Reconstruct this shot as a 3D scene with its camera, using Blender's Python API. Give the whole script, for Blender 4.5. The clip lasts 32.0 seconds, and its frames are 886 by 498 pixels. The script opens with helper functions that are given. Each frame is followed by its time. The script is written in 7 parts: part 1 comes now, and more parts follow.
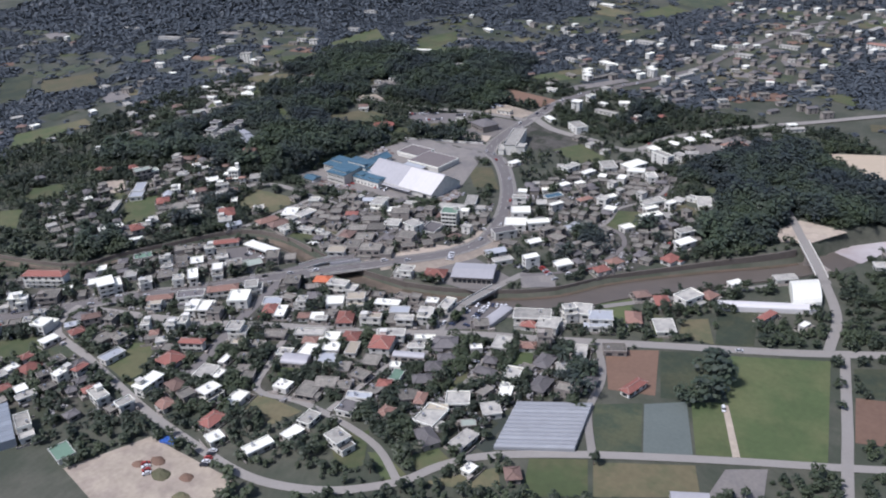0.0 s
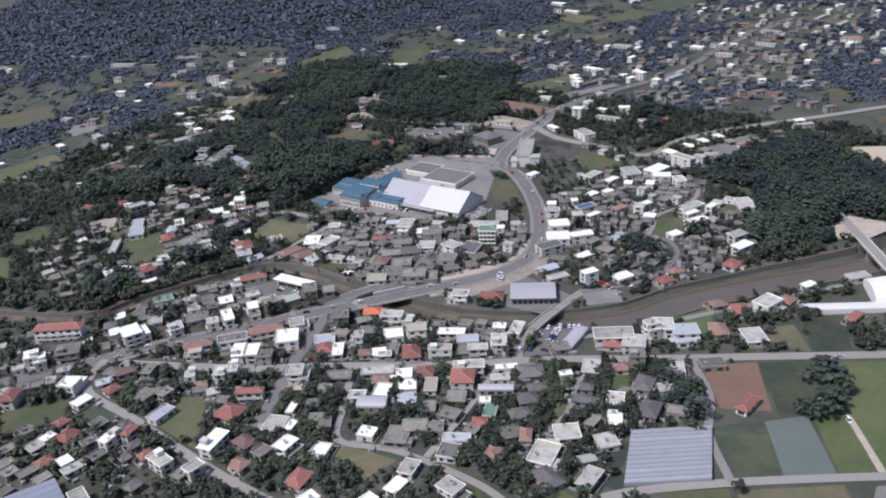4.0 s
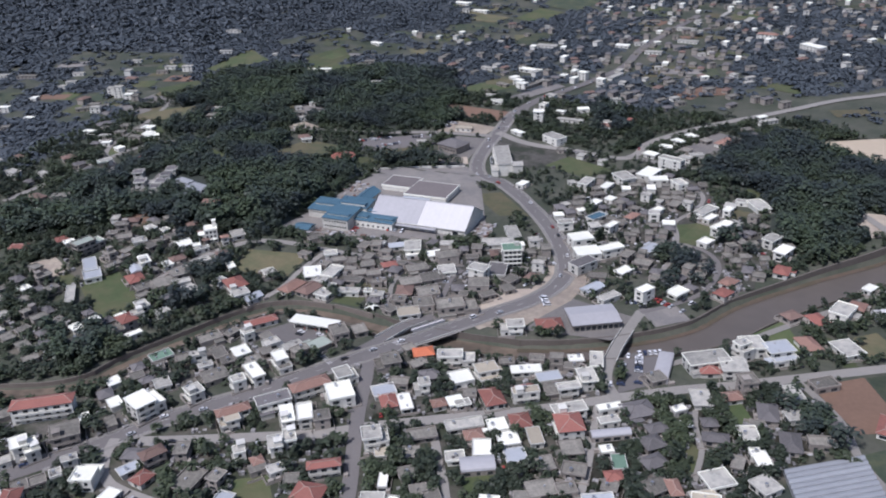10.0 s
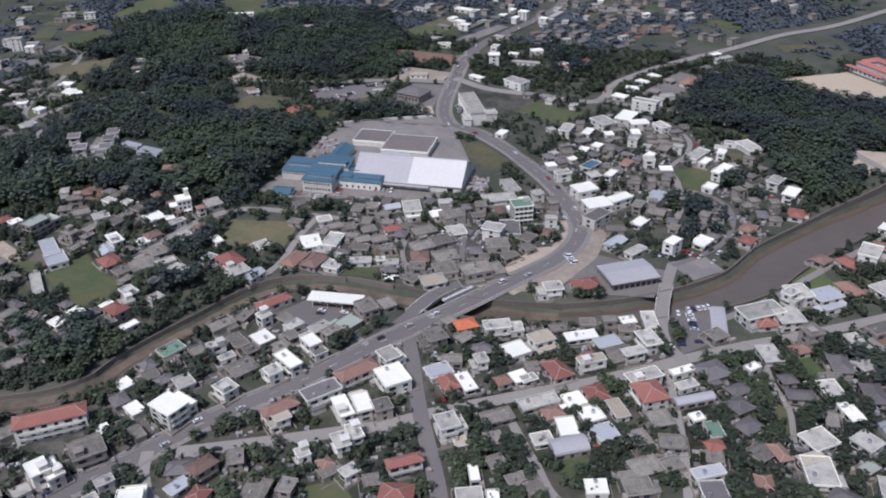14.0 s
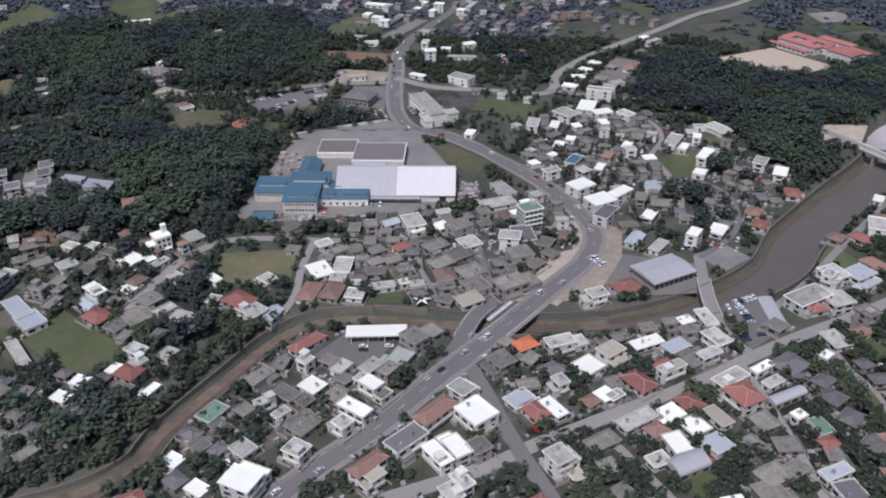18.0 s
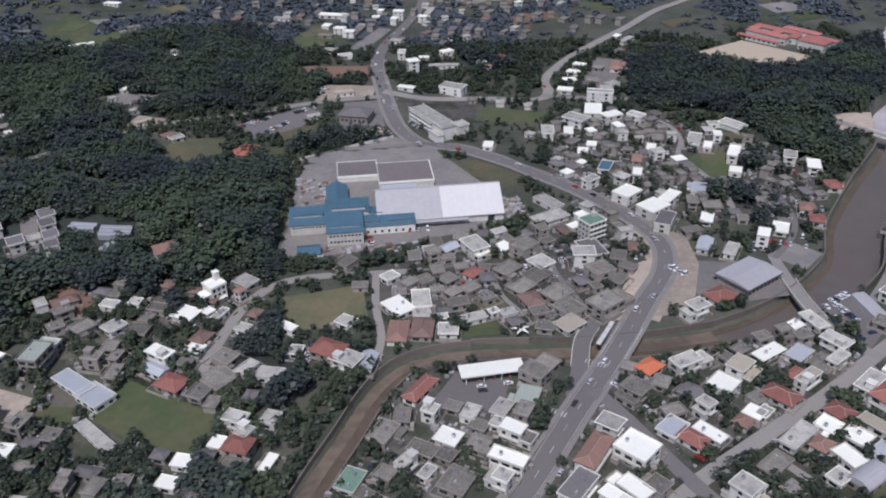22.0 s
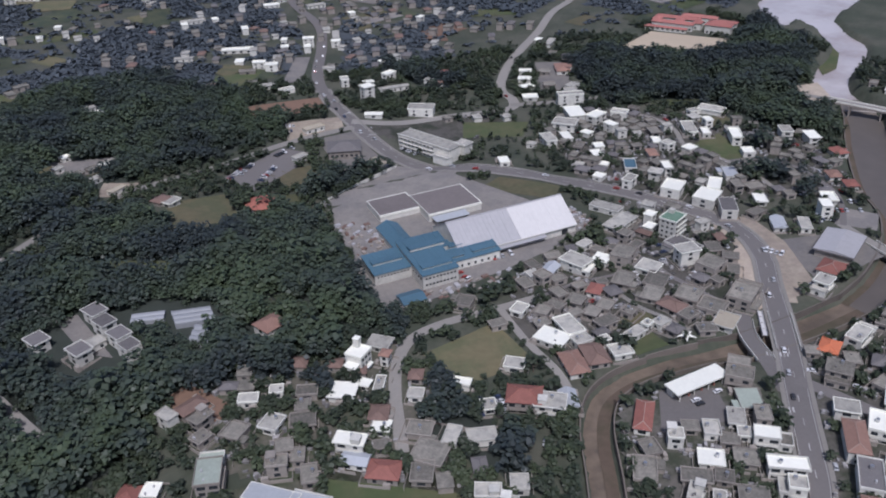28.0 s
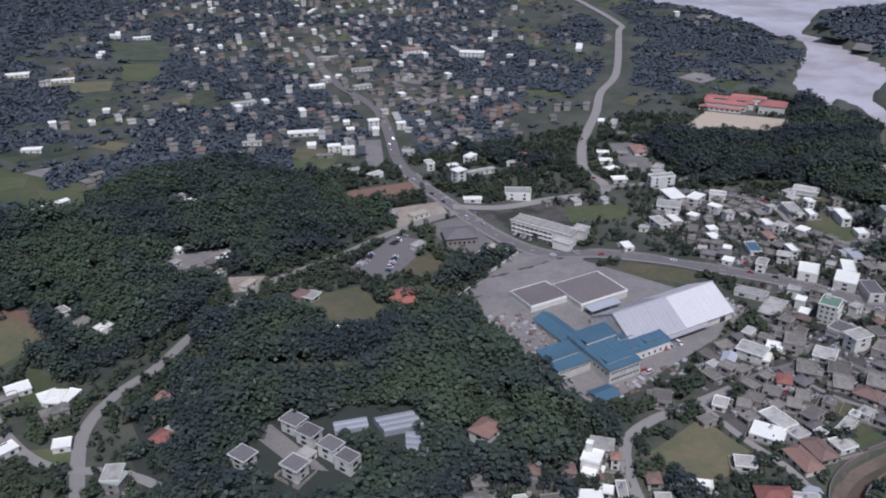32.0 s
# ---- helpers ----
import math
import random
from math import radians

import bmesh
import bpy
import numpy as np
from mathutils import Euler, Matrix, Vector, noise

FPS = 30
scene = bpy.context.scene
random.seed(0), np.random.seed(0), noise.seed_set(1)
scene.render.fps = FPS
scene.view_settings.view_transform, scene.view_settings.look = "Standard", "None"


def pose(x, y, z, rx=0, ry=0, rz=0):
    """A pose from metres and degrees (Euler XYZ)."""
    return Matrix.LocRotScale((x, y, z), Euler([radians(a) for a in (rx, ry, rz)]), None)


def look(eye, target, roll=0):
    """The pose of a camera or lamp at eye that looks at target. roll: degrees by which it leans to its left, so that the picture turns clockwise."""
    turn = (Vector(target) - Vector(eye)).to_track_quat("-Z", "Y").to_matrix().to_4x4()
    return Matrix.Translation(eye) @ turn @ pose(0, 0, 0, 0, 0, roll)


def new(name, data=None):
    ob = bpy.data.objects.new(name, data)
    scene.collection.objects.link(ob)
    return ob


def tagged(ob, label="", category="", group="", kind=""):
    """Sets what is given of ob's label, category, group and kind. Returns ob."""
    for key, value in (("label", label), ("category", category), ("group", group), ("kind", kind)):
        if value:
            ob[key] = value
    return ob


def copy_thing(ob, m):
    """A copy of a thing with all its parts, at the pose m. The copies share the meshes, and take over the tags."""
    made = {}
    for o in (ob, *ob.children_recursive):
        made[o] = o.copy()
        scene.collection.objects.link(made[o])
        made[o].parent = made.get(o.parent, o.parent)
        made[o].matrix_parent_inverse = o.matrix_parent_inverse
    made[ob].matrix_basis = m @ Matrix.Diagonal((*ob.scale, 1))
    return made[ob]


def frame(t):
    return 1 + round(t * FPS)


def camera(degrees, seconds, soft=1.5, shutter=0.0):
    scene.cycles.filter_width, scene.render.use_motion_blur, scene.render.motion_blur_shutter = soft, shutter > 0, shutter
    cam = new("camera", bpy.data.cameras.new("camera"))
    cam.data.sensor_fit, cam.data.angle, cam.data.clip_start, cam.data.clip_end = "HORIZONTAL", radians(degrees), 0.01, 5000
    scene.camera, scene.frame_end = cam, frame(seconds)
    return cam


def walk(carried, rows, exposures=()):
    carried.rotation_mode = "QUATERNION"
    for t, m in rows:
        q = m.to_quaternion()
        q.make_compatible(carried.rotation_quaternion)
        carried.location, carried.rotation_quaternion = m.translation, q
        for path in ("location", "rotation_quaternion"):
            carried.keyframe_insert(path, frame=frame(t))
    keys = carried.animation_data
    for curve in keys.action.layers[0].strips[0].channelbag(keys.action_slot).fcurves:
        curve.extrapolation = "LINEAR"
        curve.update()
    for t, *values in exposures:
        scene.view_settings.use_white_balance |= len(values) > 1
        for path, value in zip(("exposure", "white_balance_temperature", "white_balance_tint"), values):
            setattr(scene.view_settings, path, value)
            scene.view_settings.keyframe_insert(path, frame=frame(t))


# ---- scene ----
cam = camera(53.68, 32.0, soft=2.0)
# seconds, place of the eye, heading, downward tilt, lean
PATH = (
    (0, 449.5, -495.1, 268.3, -40.88, 25.86, -2.70),
    (0.5, 438.5, -498.3, 267.0, -40.64, 25.47, -3.16),
    (1, 427.5, -501.6, 265.7, -40.55, 25.31, -3.39),
    (1.5, 416.5, -504.6, 264.6, -40.32, 25.55, -3.76),
    (2, 405.4, -507.2, 263.6, -39.71, 26.23, -4.06),
    (2.5, 394.6, -509.5, 262.6, -38.72, 26.13, -4.39),
    (3, 383.7, -511.6, 261.5, -37.63, 25.78, -4.39),
    (3.5, 372.7, -513.7, 260.5, -36.49, 25.40, -4.38),
    (5.5, 327.5, -518.6, 257.9, -31.89, 24.20, -2.70),
    (6, 315.8, -519.3, 257.2, -30.36, 23.70, -2.45),
    (6.5, 304.1, -519.7, 256.4, -29.26, 23.66, -2.23),
    (7, 292.5, -520.0, 255.6, -28.65, 23.24, -1.45),
    (7.5, 281.1, -520.1, 254.9, -28.46, 22.98, -1.27),
    (8, 269.5, -519.9, 254.4, -28.01, 23.39, -1.49),
    (8.5, 257.7, -519.5, 254.1, -27.08, 23.99, -1.58),
    (9, 246.0, -519.1, 253.6, -25.77, 24.72, -1.66),
    (9.5, 234.6, -518.9, 253.0, -24.53, 25.37, -2.07),
    (10, 223.2, -518.6, 252.3, -23.74, 25.61, -2.49),
    (10.5, 211.7, -518.0, 251.8, -22.50, 25.53, -2.66),
    (11, 199.9, -517.3, 251.5, -20.66, 25.76, -2.05),
    (11.5, 188.0, -516.5, 251.0, -19.46, 26.23, -1.51),
    (12, 176.1, -515.4, 250.5, -18.52, 26.77, -1.24),
    (12.5, 164.1, -514.1, 250.0, -17.33, 27.37, -0.82),
    (13, 152.0, -512.5, 249.6, -15.96, 28.13, -0.77),
    (13.5, 139.8, -511.0, 249.4, -14.85, 28.88, -0.80),
    (14, 127.5, -509.4, 249.1, -14.07, 29.75, -1.14),
    (14.5, 115.1, -507.6, 249.0, -13.24, 30.50, -1.30),
    (16.5, 64.3, -498.1, 247.6, -6.25, 31.48, -0.97),
    (17, 51.7, -495.2, 247.4, -4.74, 31.33, -0.84),
    (17.5, 39.0, -492.2, 247.5, -3.63, 30.95, -0.72),
    (18, 26.1, -488.8, 247.6, -2.40, 30.63, -0.88),
    (18.5, 13.1, -485.1, 247.4, -1.13, 30.54, -0.98),
    (19, 0.0, -481.0, 247.0, 0.04, 30.52, -1.02),
    (19.5, -13.2, -476.6, 246.4, 1.21, 30.31, -0.87),
    (20, -26.5, -472.0, 246.3, 2.58, 29.93, -0.99),
    (20.5, -39.7, -467.3, 246.3, 4.17, 30.60, -1.14),
    (21, -52.8, -462.7, 246.2, 5.16, 31.02, -1.19),
    (21.5, -65.7, -457.8, 245.8, 5.57, 30.63, -0.96),
    (22, -78.7, -452.8, 245.4, 7.03, 30.66, -0.84),
    (22.5, -91.8, -447.8, 245.1, 9.13, 30.20, -0.50),
    (23, -105.2, -442.5, 245.1, 12.33, 29.23, 0.15),
    (23.5, -118.8, -436.9, 245.2, 14.90, 29.11, 0.35),
    (24, -132.7, -431.3, 245.2, 15.79, 29.63, 0.03),
    (24.5, -146.3, -425.5, 245.0, 15.91, 30.43, -1.20),
    (25, -160.0, -419.5, 244.6, 16.28, 31.06, -1.72),
    (25.5, -173.7, -413.3, 244.2, 17.06, 31.60, -1.91),
    (27.5, -227.8, -384.6, 241.5, 23.37, 30.46, -1.83),
    (28, -241.4, -376.5, 241.7, 24.42, 29.96, -1.82),
    (28.5, -254.9, -368.4, 242.2, 25.71, 29.81, -1.79),
    (29, -268.2, -360.3, 243.2, 26.79, 29.65, -1.19),
    (29.5, -281.5, -352.0, 244.7, 27.58, 28.73, -0.93),
    (30, -295.0, -343.3, 246.5, 27.32, 27.60, -1.12),
    (30.5, -308.6, -334.1, 248.4, 27.47, 26.44, -0.92),
    (31, -322.2, -324.3, 250.2, 28.23, 26.22, -1.09),
    (31.5, -335.8, -314.0, 251.7, 28.65, 26.01, -0.95),
    (32, -349.1, -303.3, 253.3, 29.51, 25.80, -0.60),
)


def flight_pose(x, y, z, heading, tilt, lean):
    return pose(x, y, z) @ pose(0, 0, 0, 0, 0, -heading) @ pose(0, 0, 0, 90 - tilt) @ pose(0, 0, 0, 0, 0, lean)


walk(cam, [(row[0], flight_pose(*row[1:])) for row in PATH], exposures=[(0, 0.35, 5800, 19), (8, 0.31, 5720, 19), (13, 0.16, 5780, 20), (19, 0.08, 5790, 20), (26, -0.05, 5770, 20), (32, -0.01, 5620, 21)])
# ---- lie of the land: a wide valley floor with low wooded hills ----
HILLS = (
    # centre x, centre y, radius, rise
    (-185, -25, 75, 9), (-10, -185, 60, 2.5), (230, -215, 110, 5), (-120, 140, 90, -5),
    (60, 190, 80, -4), (-215, 75, 60, 9), (300, 110, 75, 8), (-330, 210, 110, 8),
    (-120, 270, 80, 6), (-560, 480, 170, 16), (-900, 1100, 330, 110), (-500, 1500, 300, 60),
    (900, 900, 240, 25), (700, 600, 160, 8), (-420, 40, 90, 6),
)


def height(x, y):
    """Height of the ground before the river bed is cut into it."""
    z = -6.0
    for cx, cy, r, rise in HILLS:
        z = z + rise * np.exp(-((x - cx) ** 2 + (y - cy) ** 2) / (2.0 * r * r))
    # the works stand on a levelled terrace
    level = np.clip(np.minimum(x + 128, 44 - x) / 12, 0, 1) * np.clip(np.minimum(y + 40, 124 - y) / 12, 0, 1)
    return z * (1 - level) - 6.3 * level

# ---- sky, sun ----
SUN_UP, SUN_TURN = radians(57), radians(200)
world = bpy.data.worlds.new("world")
scene.world = world
world.use_nodes = True
wn, wl = world.node_tree.nodes, world.node_tree.links
sky = wn.new("ShaderNodeTexSky")
sky.sky_type = "NISHITA"
sky.sun_disc = False
sky.sun_elevation, sky.sun_rotation = SUN_UP, SUN_TURN
sky.air_density, sky.dust_density, sky.ozone_density = 1.0, 2.0, 1.5
wn["Background"].inputs["Strength"].default_value = 0.075
wl.new(sky.outputs["Color"], wn["Background"].inputs["Color"])

sun = new("sun", bpy.data.lights.new("sun", "SUN"))
sun.data.energy, sun.data.angle, sun.data.color = 2.9, radians(10), (1.0, 0.965, 0.9)
sun_way = Vector((math.sin(SUN_TURN) * math.cos(SUN_UP), math.cos(SUN_TURN) * math.cos(SUN_UP), math.sin(SUN_UP)))
sun.matrix_world = look(sun_way * 900, (0, 0, 0))
scene.view_settings.exposure = 0.0

# ---- materials ----


def material(name, colour, rough=0.85, metal=0.0, vary=0.25, grain=0.5, stain=0.06, per="object", bump=0.0, second=None, patch=0.0):
    """A surface: base colour, its change from piece to piece, a coarse stain and a fine grain; second: a colour that shows in patches."""
    m = bpy.data.materials.new(name)
    m.use_nodes = True
    n, l = m.node_tree.nodes, m.node_tree.links
    bsdf = n["Principled BSDF"]
    bsdf.inputs["Roughness"].default_value, bsdf.inputs["Metallic"].default_value = rough, metal
    where = n.new("ShaderNodeTexCoord")
    coarse, fine = n.new("ShaderNodeTexNoise"), n.new("ShaderNodeTexNoise")
    for tex, scale, detail in ((coarse, stain, 5.0), (fine, grain, 3.0)):
        tex.inputs["Scale"].default_value, tex.inputs["Detail"].default_value = scale, detail
        l.new(where.outputs["Object"], tex.inputs["Vector"])
    if per == "island":
        rnd = n.new("ShaderNodeNewGeometry").outputs["Random Per Island"]
    else:
        rnd = n.new("ShaderNodeObjectInfo").outputs["Random"]
    total = n.new("ShaderNodeMath")
    total.operation = "ADD"
    l.new(coarse.outputs["Fac"], total.inputs[0])
    l.new(fine.outputs["Fac"], total.inputs[1])
    more = n.new("ShaderNodeMath")
    more.operation = "ADD"
    l.new(total.outputs[0], more.inputs[0])
    l.new(rnd, more.inputs[1])
    level = n.new("ShaderNodeMapRange")
    level.inputs["From Min"].default_value, level.inputs["From Max"].default_value = 0.7, 2.3
    level.inputs["To Min"].default_value, level.inputs["To Max"].default_value = 1.0 - vary, 1.0 + vary
    l.new(more.outputs[0], level.inputs["Value"])
    tint = n.new("ShaderNodeVectorMath")
    tint.operation = "SCALE"
    l.new(level.outputs[0], tint.inputs["Scale"])
    if second:
        mix = n.new("ShaderNodeMix")
        mix.data_type = "RGBA"
        mix.inputs["A"].default_value, mix.inputs["B"].default_value = (*colour, 1), (*second, 1)
        big = n.new("ShaderNodeTexNoise")
        big.inputs["Scale"].default_value, big.inputs["Detail"].default_value = patch, 6.0
        big.inputs["Roughness"].default_value = 0.65
        l.new(where.outputs["Object"], big.inputs["Vector"])
        step = n.new("ShaderNodeMapRange")
        step.inputs["From Min"].default_value, step.inputs["From Max"].default_value = 0.42, 0.6
        l.new(big.outputs["Fac"], step.inputs["Value"])
        l.new(step.outputs[0], mix.inputs["Factor"])
        l.new(mix.outputs["Result"], tint.inputs[0])
    else:
        tint.inputs[0].default_value = colour
    l.new(tint.outputs["Vector"], bsdf.inputs["Base Color"])
    if bump:
        b = n.new("ShaderNodeBump")
        b.inputs["Strength"].default_value, b.inputs["Distance"].default_value = 0.6, bump
        l.new(fine.outputs["Fac"], b.inputs["Height"])
        l.new(b.outputs["Normal"], bsdf.inputs["Normal"])
    return m


GROUND = material("scrub ground", (0.050, 0.058, 0.038), vary=0.4, grain=0.35, stain=0.03, second=(0.085, 0.085, 0.062), patch=0.022, bump=0.2)
LOT = material("packed lot", (0.245, 0.225, 0.20), vary=0.3, grain=0.6, stain=0.05, second=(0.18, 0.168, 0.156), patch=0.05)
ASPHALT = material("asphalt", (0.165, 0.152, 0.142), vary=0.2, grain=0.8, stain=0.03)
CONCRETE_ROAD = material("worn concrete road", (0.265, 0.248, 0.22), vary=0.2, grain=0.7, stain=0.05)
SAND = material("bare sandy soil", (0.43, 0.365, 0.28), vary=0.35, grain=0.4, stain=0.08, second=(0.36, 0.30, 0.24), patch=0.09)
SCHOOL_SAND = material("school sand", (0.52, 0.43, 0.31), vary=0.12, grain=0.3, stain=0.02)
PAINT = material("worn road paint", (0.46, 0.45, 0.43), vary=0.3)
WATER = material("muddy water", (0.112, 0.096, 0.080), rough=0.42, vary=0.3, grain=0.1, stain=0.015, bump=0.08)
# sky reflection is painted into the pale base; the browner patches are sand
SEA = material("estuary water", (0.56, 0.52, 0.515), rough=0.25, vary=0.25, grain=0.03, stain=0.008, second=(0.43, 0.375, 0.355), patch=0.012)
BANK = material("river wall concrete", (0.27, 0.24, 0.21), vary=0.3, grain=0.4, stain=0.07)
MUD = material("brown river bank", (0.13, 0.095, 0.068), vary=0.35, grain=0.3, stain=0.06, second=(0.08, 0.068, 0.042), patch=0.06)
LEAF = material("subtropical foliage", (0.037, 0.047, 0.045), rough=0.5, vary=0.24, per="island", grain=0.12, stain=0.015, second=(0.062, 0.084, 0.045), patch=0.014)
LEAF_TOWN = material("garden foliage", (0.034, 0.045, 0.027), rough=0.55, vary=0.3, per="island", grain=0.12, stain=0.02, second=(0.056, 0.072, 0.036), patch=0.02)
# distant haze is put into this leaf colour: paler and bluer than near leaves
LEAF_HAZED = material("far foliage", (0.070, 0.084, 0.095), rough=0.6, vary=0.14, per="island", grain=0.05, stain=0.01)
BARK = material("bark", (0.12, 0.09, 0.07), vary=0.3)
GRASS = material("meadow grass", (0.070, 0.092, 0.036), vary=0.35, grain=0.25, stain=0.04, second=(0.095, 0.095, 0.045), patch=0.04)
CANE = material("green crop", (0.066, 0.092, 0.034), vary=0.35, grain=0.4, stain=0.04, second=(0.098, 0.112, 0.046), patch=0.03)
DARK_CROP = material("dark crop", (0.045, 0.060, 0.036), vary=0.4, grain=0.5, stain=0.05, second=(0.078, 0.085, 0.045), patch=0.06)
DRY = material("dry grass", (0.145, 0.125, 0.068), vary=0.35, grain=0.3, stain=0.05, second=(0.095, 0.098, 0.05), patch=0.05)
SOIL = material("red soil", (0.185, 0.115, 0.078), vary=0.25, grain=0.4, stain=0.05)
WHITE = material("white painted roof", (0.88, 0.87, 0.755), rough=0.6, vary=0.1, grain=0.8, stain=0.2)
WALL_W = material("white painted wall", (0.61, 0.595, 0.53), vary=0.35, grain=0.7, stain=0.25)
CONC = material("weathered roof concrete", (0.23, 0.213, 0.178), vary=0.6, grain=0.8, stain=0.2, second=(0.14, 0.132, 0.11), patch=0.16)
WALL_G = material("weathered wall concrete", (0.29, 0.26, 0.225), vary=0.35, grain=0.6, stain=0.3)
BEIGE = material("beige roof", (0.42, 0.37, 0.28), vary=0.2, grain=0.6, stain=0.2)
REDTILE = material("red tile", (0.27, 0.11, 0.085), vary=0.3, grain=1.0, stain=0.25)
ORANGE = material("orange roof", (0.62, 0.19, 0.09), vary=0.2, grain=1.0, stain=0.2)
BROWN = material("brown tile", (0.19, 0.125, 0.10), vary=0.3, grain=1.0, stain=0.25)
DARKTILE = material("dark grey tile", (0.15, 0.14, 0.135), vary=0.35, grain=1.0, stain=0.25)
BLUE = material("blue steel roof", (0.08, 0.155, 0.205), rough=0.5, vary=0.18, grain=0.6, stain=0.1)
SKYBLUE = material("pale blue roof", (0.43, 0.45, 0.465), rough=0.5, vary=0.15, grain=0.6, stain=0.15)
GREEN = material("green roof", (0.15, 0.24, 0.17), vary=0.25, grain=0.8, stain=0.2)
STEEL = material("grey sheet steel", (0.42, 0.41, 0.41), rough=0.5, vary=0.15, grain=0.4, stain=0.05)
PALE_STEEL = material("pale sheet steel", (0.66, 0.64, 0.61), rough=0.5, vary=0.1, grain=0.4, stain=0.05)
GLASS = material("dark window glass", (0.035, 0.04, 0.045), rough=0.15, vary=0.4)
FILM = material("greenhouse film", (0.31, 0.32, 0.33), rough=0.4, vary=0.15, grain=0.3, stain=0.1)
STEELTANK = material("stainless tank", (0.6, 0.6, 0.6), rough=0.35, metal=0.8, vary=0.15)
CAR_PAINTS = [material("car paint", c, rough=0.3, vary=0.1) for c in ((0.75, 0.75, 0.75), (0.45, 0.46, 0.47), (0.04, 0.04, 0.045), (0.35, 0.05, 0.04), (0.04, 0.055, 0.11))]
RUBBER = material("tyre rubber", (0.02, 0.02, 0.02))
TOWN = material("town yards", (0.118, 0.108, 0.092), vary=0.4, grain=0.5, stain=0.08, second=(0.04, 0.046, 0.028), patch=0.07)
SCHOOL_RED = material("faded school tile", (0.38, 0.15, 0.125), vary=0.2, grain=0.6, stain=0.1)
MOSS = material("mossy pale roof", (0.33, 0.37, 0.31), vary=0.25, grain=0.8, stain=0.2)
TERRA = material("faded terracotta", (0.28, 0.165, 0.125), vary=0.25, grain=1.0, stain=0.25)
PALE_ROOF = material("pale weathered roof", (0.46, 0.44, 0.38), vary=0.35, grain=0.7, stain=0.2, second=(0.29, 0.28, 0.25), patch=0.2)
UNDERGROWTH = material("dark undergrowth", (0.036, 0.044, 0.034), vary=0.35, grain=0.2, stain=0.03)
TARP = material("blue tarpaulin", (0.05, 0.13, 0.42), rough=0.45, vary=0.15)
GARDEN = material("green yards", (0.046, 0.054, 0.030), vary=0.4, grain=0.5, stain=0.08, second=(0.105, 0.095, 0.075), patch=0.06)
BLUE_STEEL = material("blue-grey sheet roof", (0.24, 0.265, 0.29), rough=0.55, vary=0.15, grain=0.4, stain=0.08)
STREAM_BED = material("brown stream bed", (0.235, 0.182, 0.132), rough=0.6, vary=0.35, grain=0.25, stain=0.05, second=(0.12, 0.095, 0.07), patch=0.05)
CHANNEL_WALL = material("dark channel concrete", (0.16, 0.138, 0.115), vary=0.35, grain=0.4, stain=0.08)
SHED_ROOF = material("brown-grey flat roof", (0.19, 0.165, 0.155), vary=0.25, grain=0.5, stain=0.08)
PALE_TILE = material("pale mortar ridge", (0.38, 0.27, 0.22), vary=0.3)
NET = material("crop netting", (0.15, 0.175, 0.155), rough=0.7, vary=0.2, grain=0.6, stain=0.06)
# undergrowth colour with the same painted haze as the far leaves
HAZED_FLOOR = material("far wood floor", (0.062, 0.072, 0.080), vary=0.3, grain=0.2, stain=0.03)

# ---- small helpers ----


def bag():
    """An empty heap of corners and faces."""
    return [], []


def put_box(b, x0, y0, z0, x1, y1, z1, m=None):
    v, f = b
    k = len(v)
    for z in (z0, z1):
        for x, y in ((x0, y0), (x1, y0), (x1, y1), (x0, y1)):
            v.append(tuple(m @ Vector((x, y, z))) if m else (x, y, z))
    f += [(k, k + 3, k + 2, k + 1), (k + 4, k + 5, k + 6, k + 7)]
    f += [(k + i, k + (i + 1) % 4, k + 4 + (i + 1) % 4, k + 4 + i) for i in range(4)]


def put_bar(b, p, q, r):
    """A square bar from p to q, lying on a slope."""
    v, f = b
    k = len(v)
    d = (q - p).normalized()
    s = Vector((d.y, -d.x, 0))
    s = (s.normalized() if s.length > 0.01 else Vector((1, 0, 0))) * r
    for e in (p, q):
        v += [tuple(e - s), tuple(e + s), tuple(e + s * 0.7 + Vector((0, 0, r * 1.4))), tuple(e - s * 0.7 + Vector((0, 0, r * 1.4)))]
    f += [(k + i, k + (i + 1) % 4, k + 4 + (i + 1) % 4, k + 4 + i) for i in range(4)] + [(k + 3, k + 2, k + 1, k), (k + 4, k + 5, k + 6, k + 7)]


def put_tube(b, x, y, z0, z1, r0, r1, n=8, cap=True):
    v, f = b
    k = len(v)
    for z, r in ((z0, r0), (z1, r1)):
        v.extend((x + r * math.cos(2 * math.pi * i / n), y + r * math.sin(2 * math.pi * i / n), z) for i in range(n))
    f += [(k + i, k + (i + 1) % n, k + n + (i + 1) % n, k + n + i) for i in range(n)]
    if cap:
        f.append(tuple(k + n + i for i in range(n)))


def part(name, b, mat, parent=None, label=""):
    """One mesh object from a heap of corners and faces, under a thing or a part."""
    me = bpy.data.meshes.new(name)
    me.from_pydata(b[0], [], b[1])
    me.materials.append(mat)
    ob = new(name, me)
    ob.parent = parent
    return tagged(ob, label)


def share(name, me, parent, m):
    """A further object on a mesh that is there already."""
    ob = new(name, me)
    ob.parent = parent
    ob.matrix_basis = m
    return ob


def thing(name, x, y, z, turn, label, category, group=""):
    ob = new(name)
    ob.matrix_basis = pose(x, y, z, 0, 0, turn)
    return tagged(ob, label, category, group)


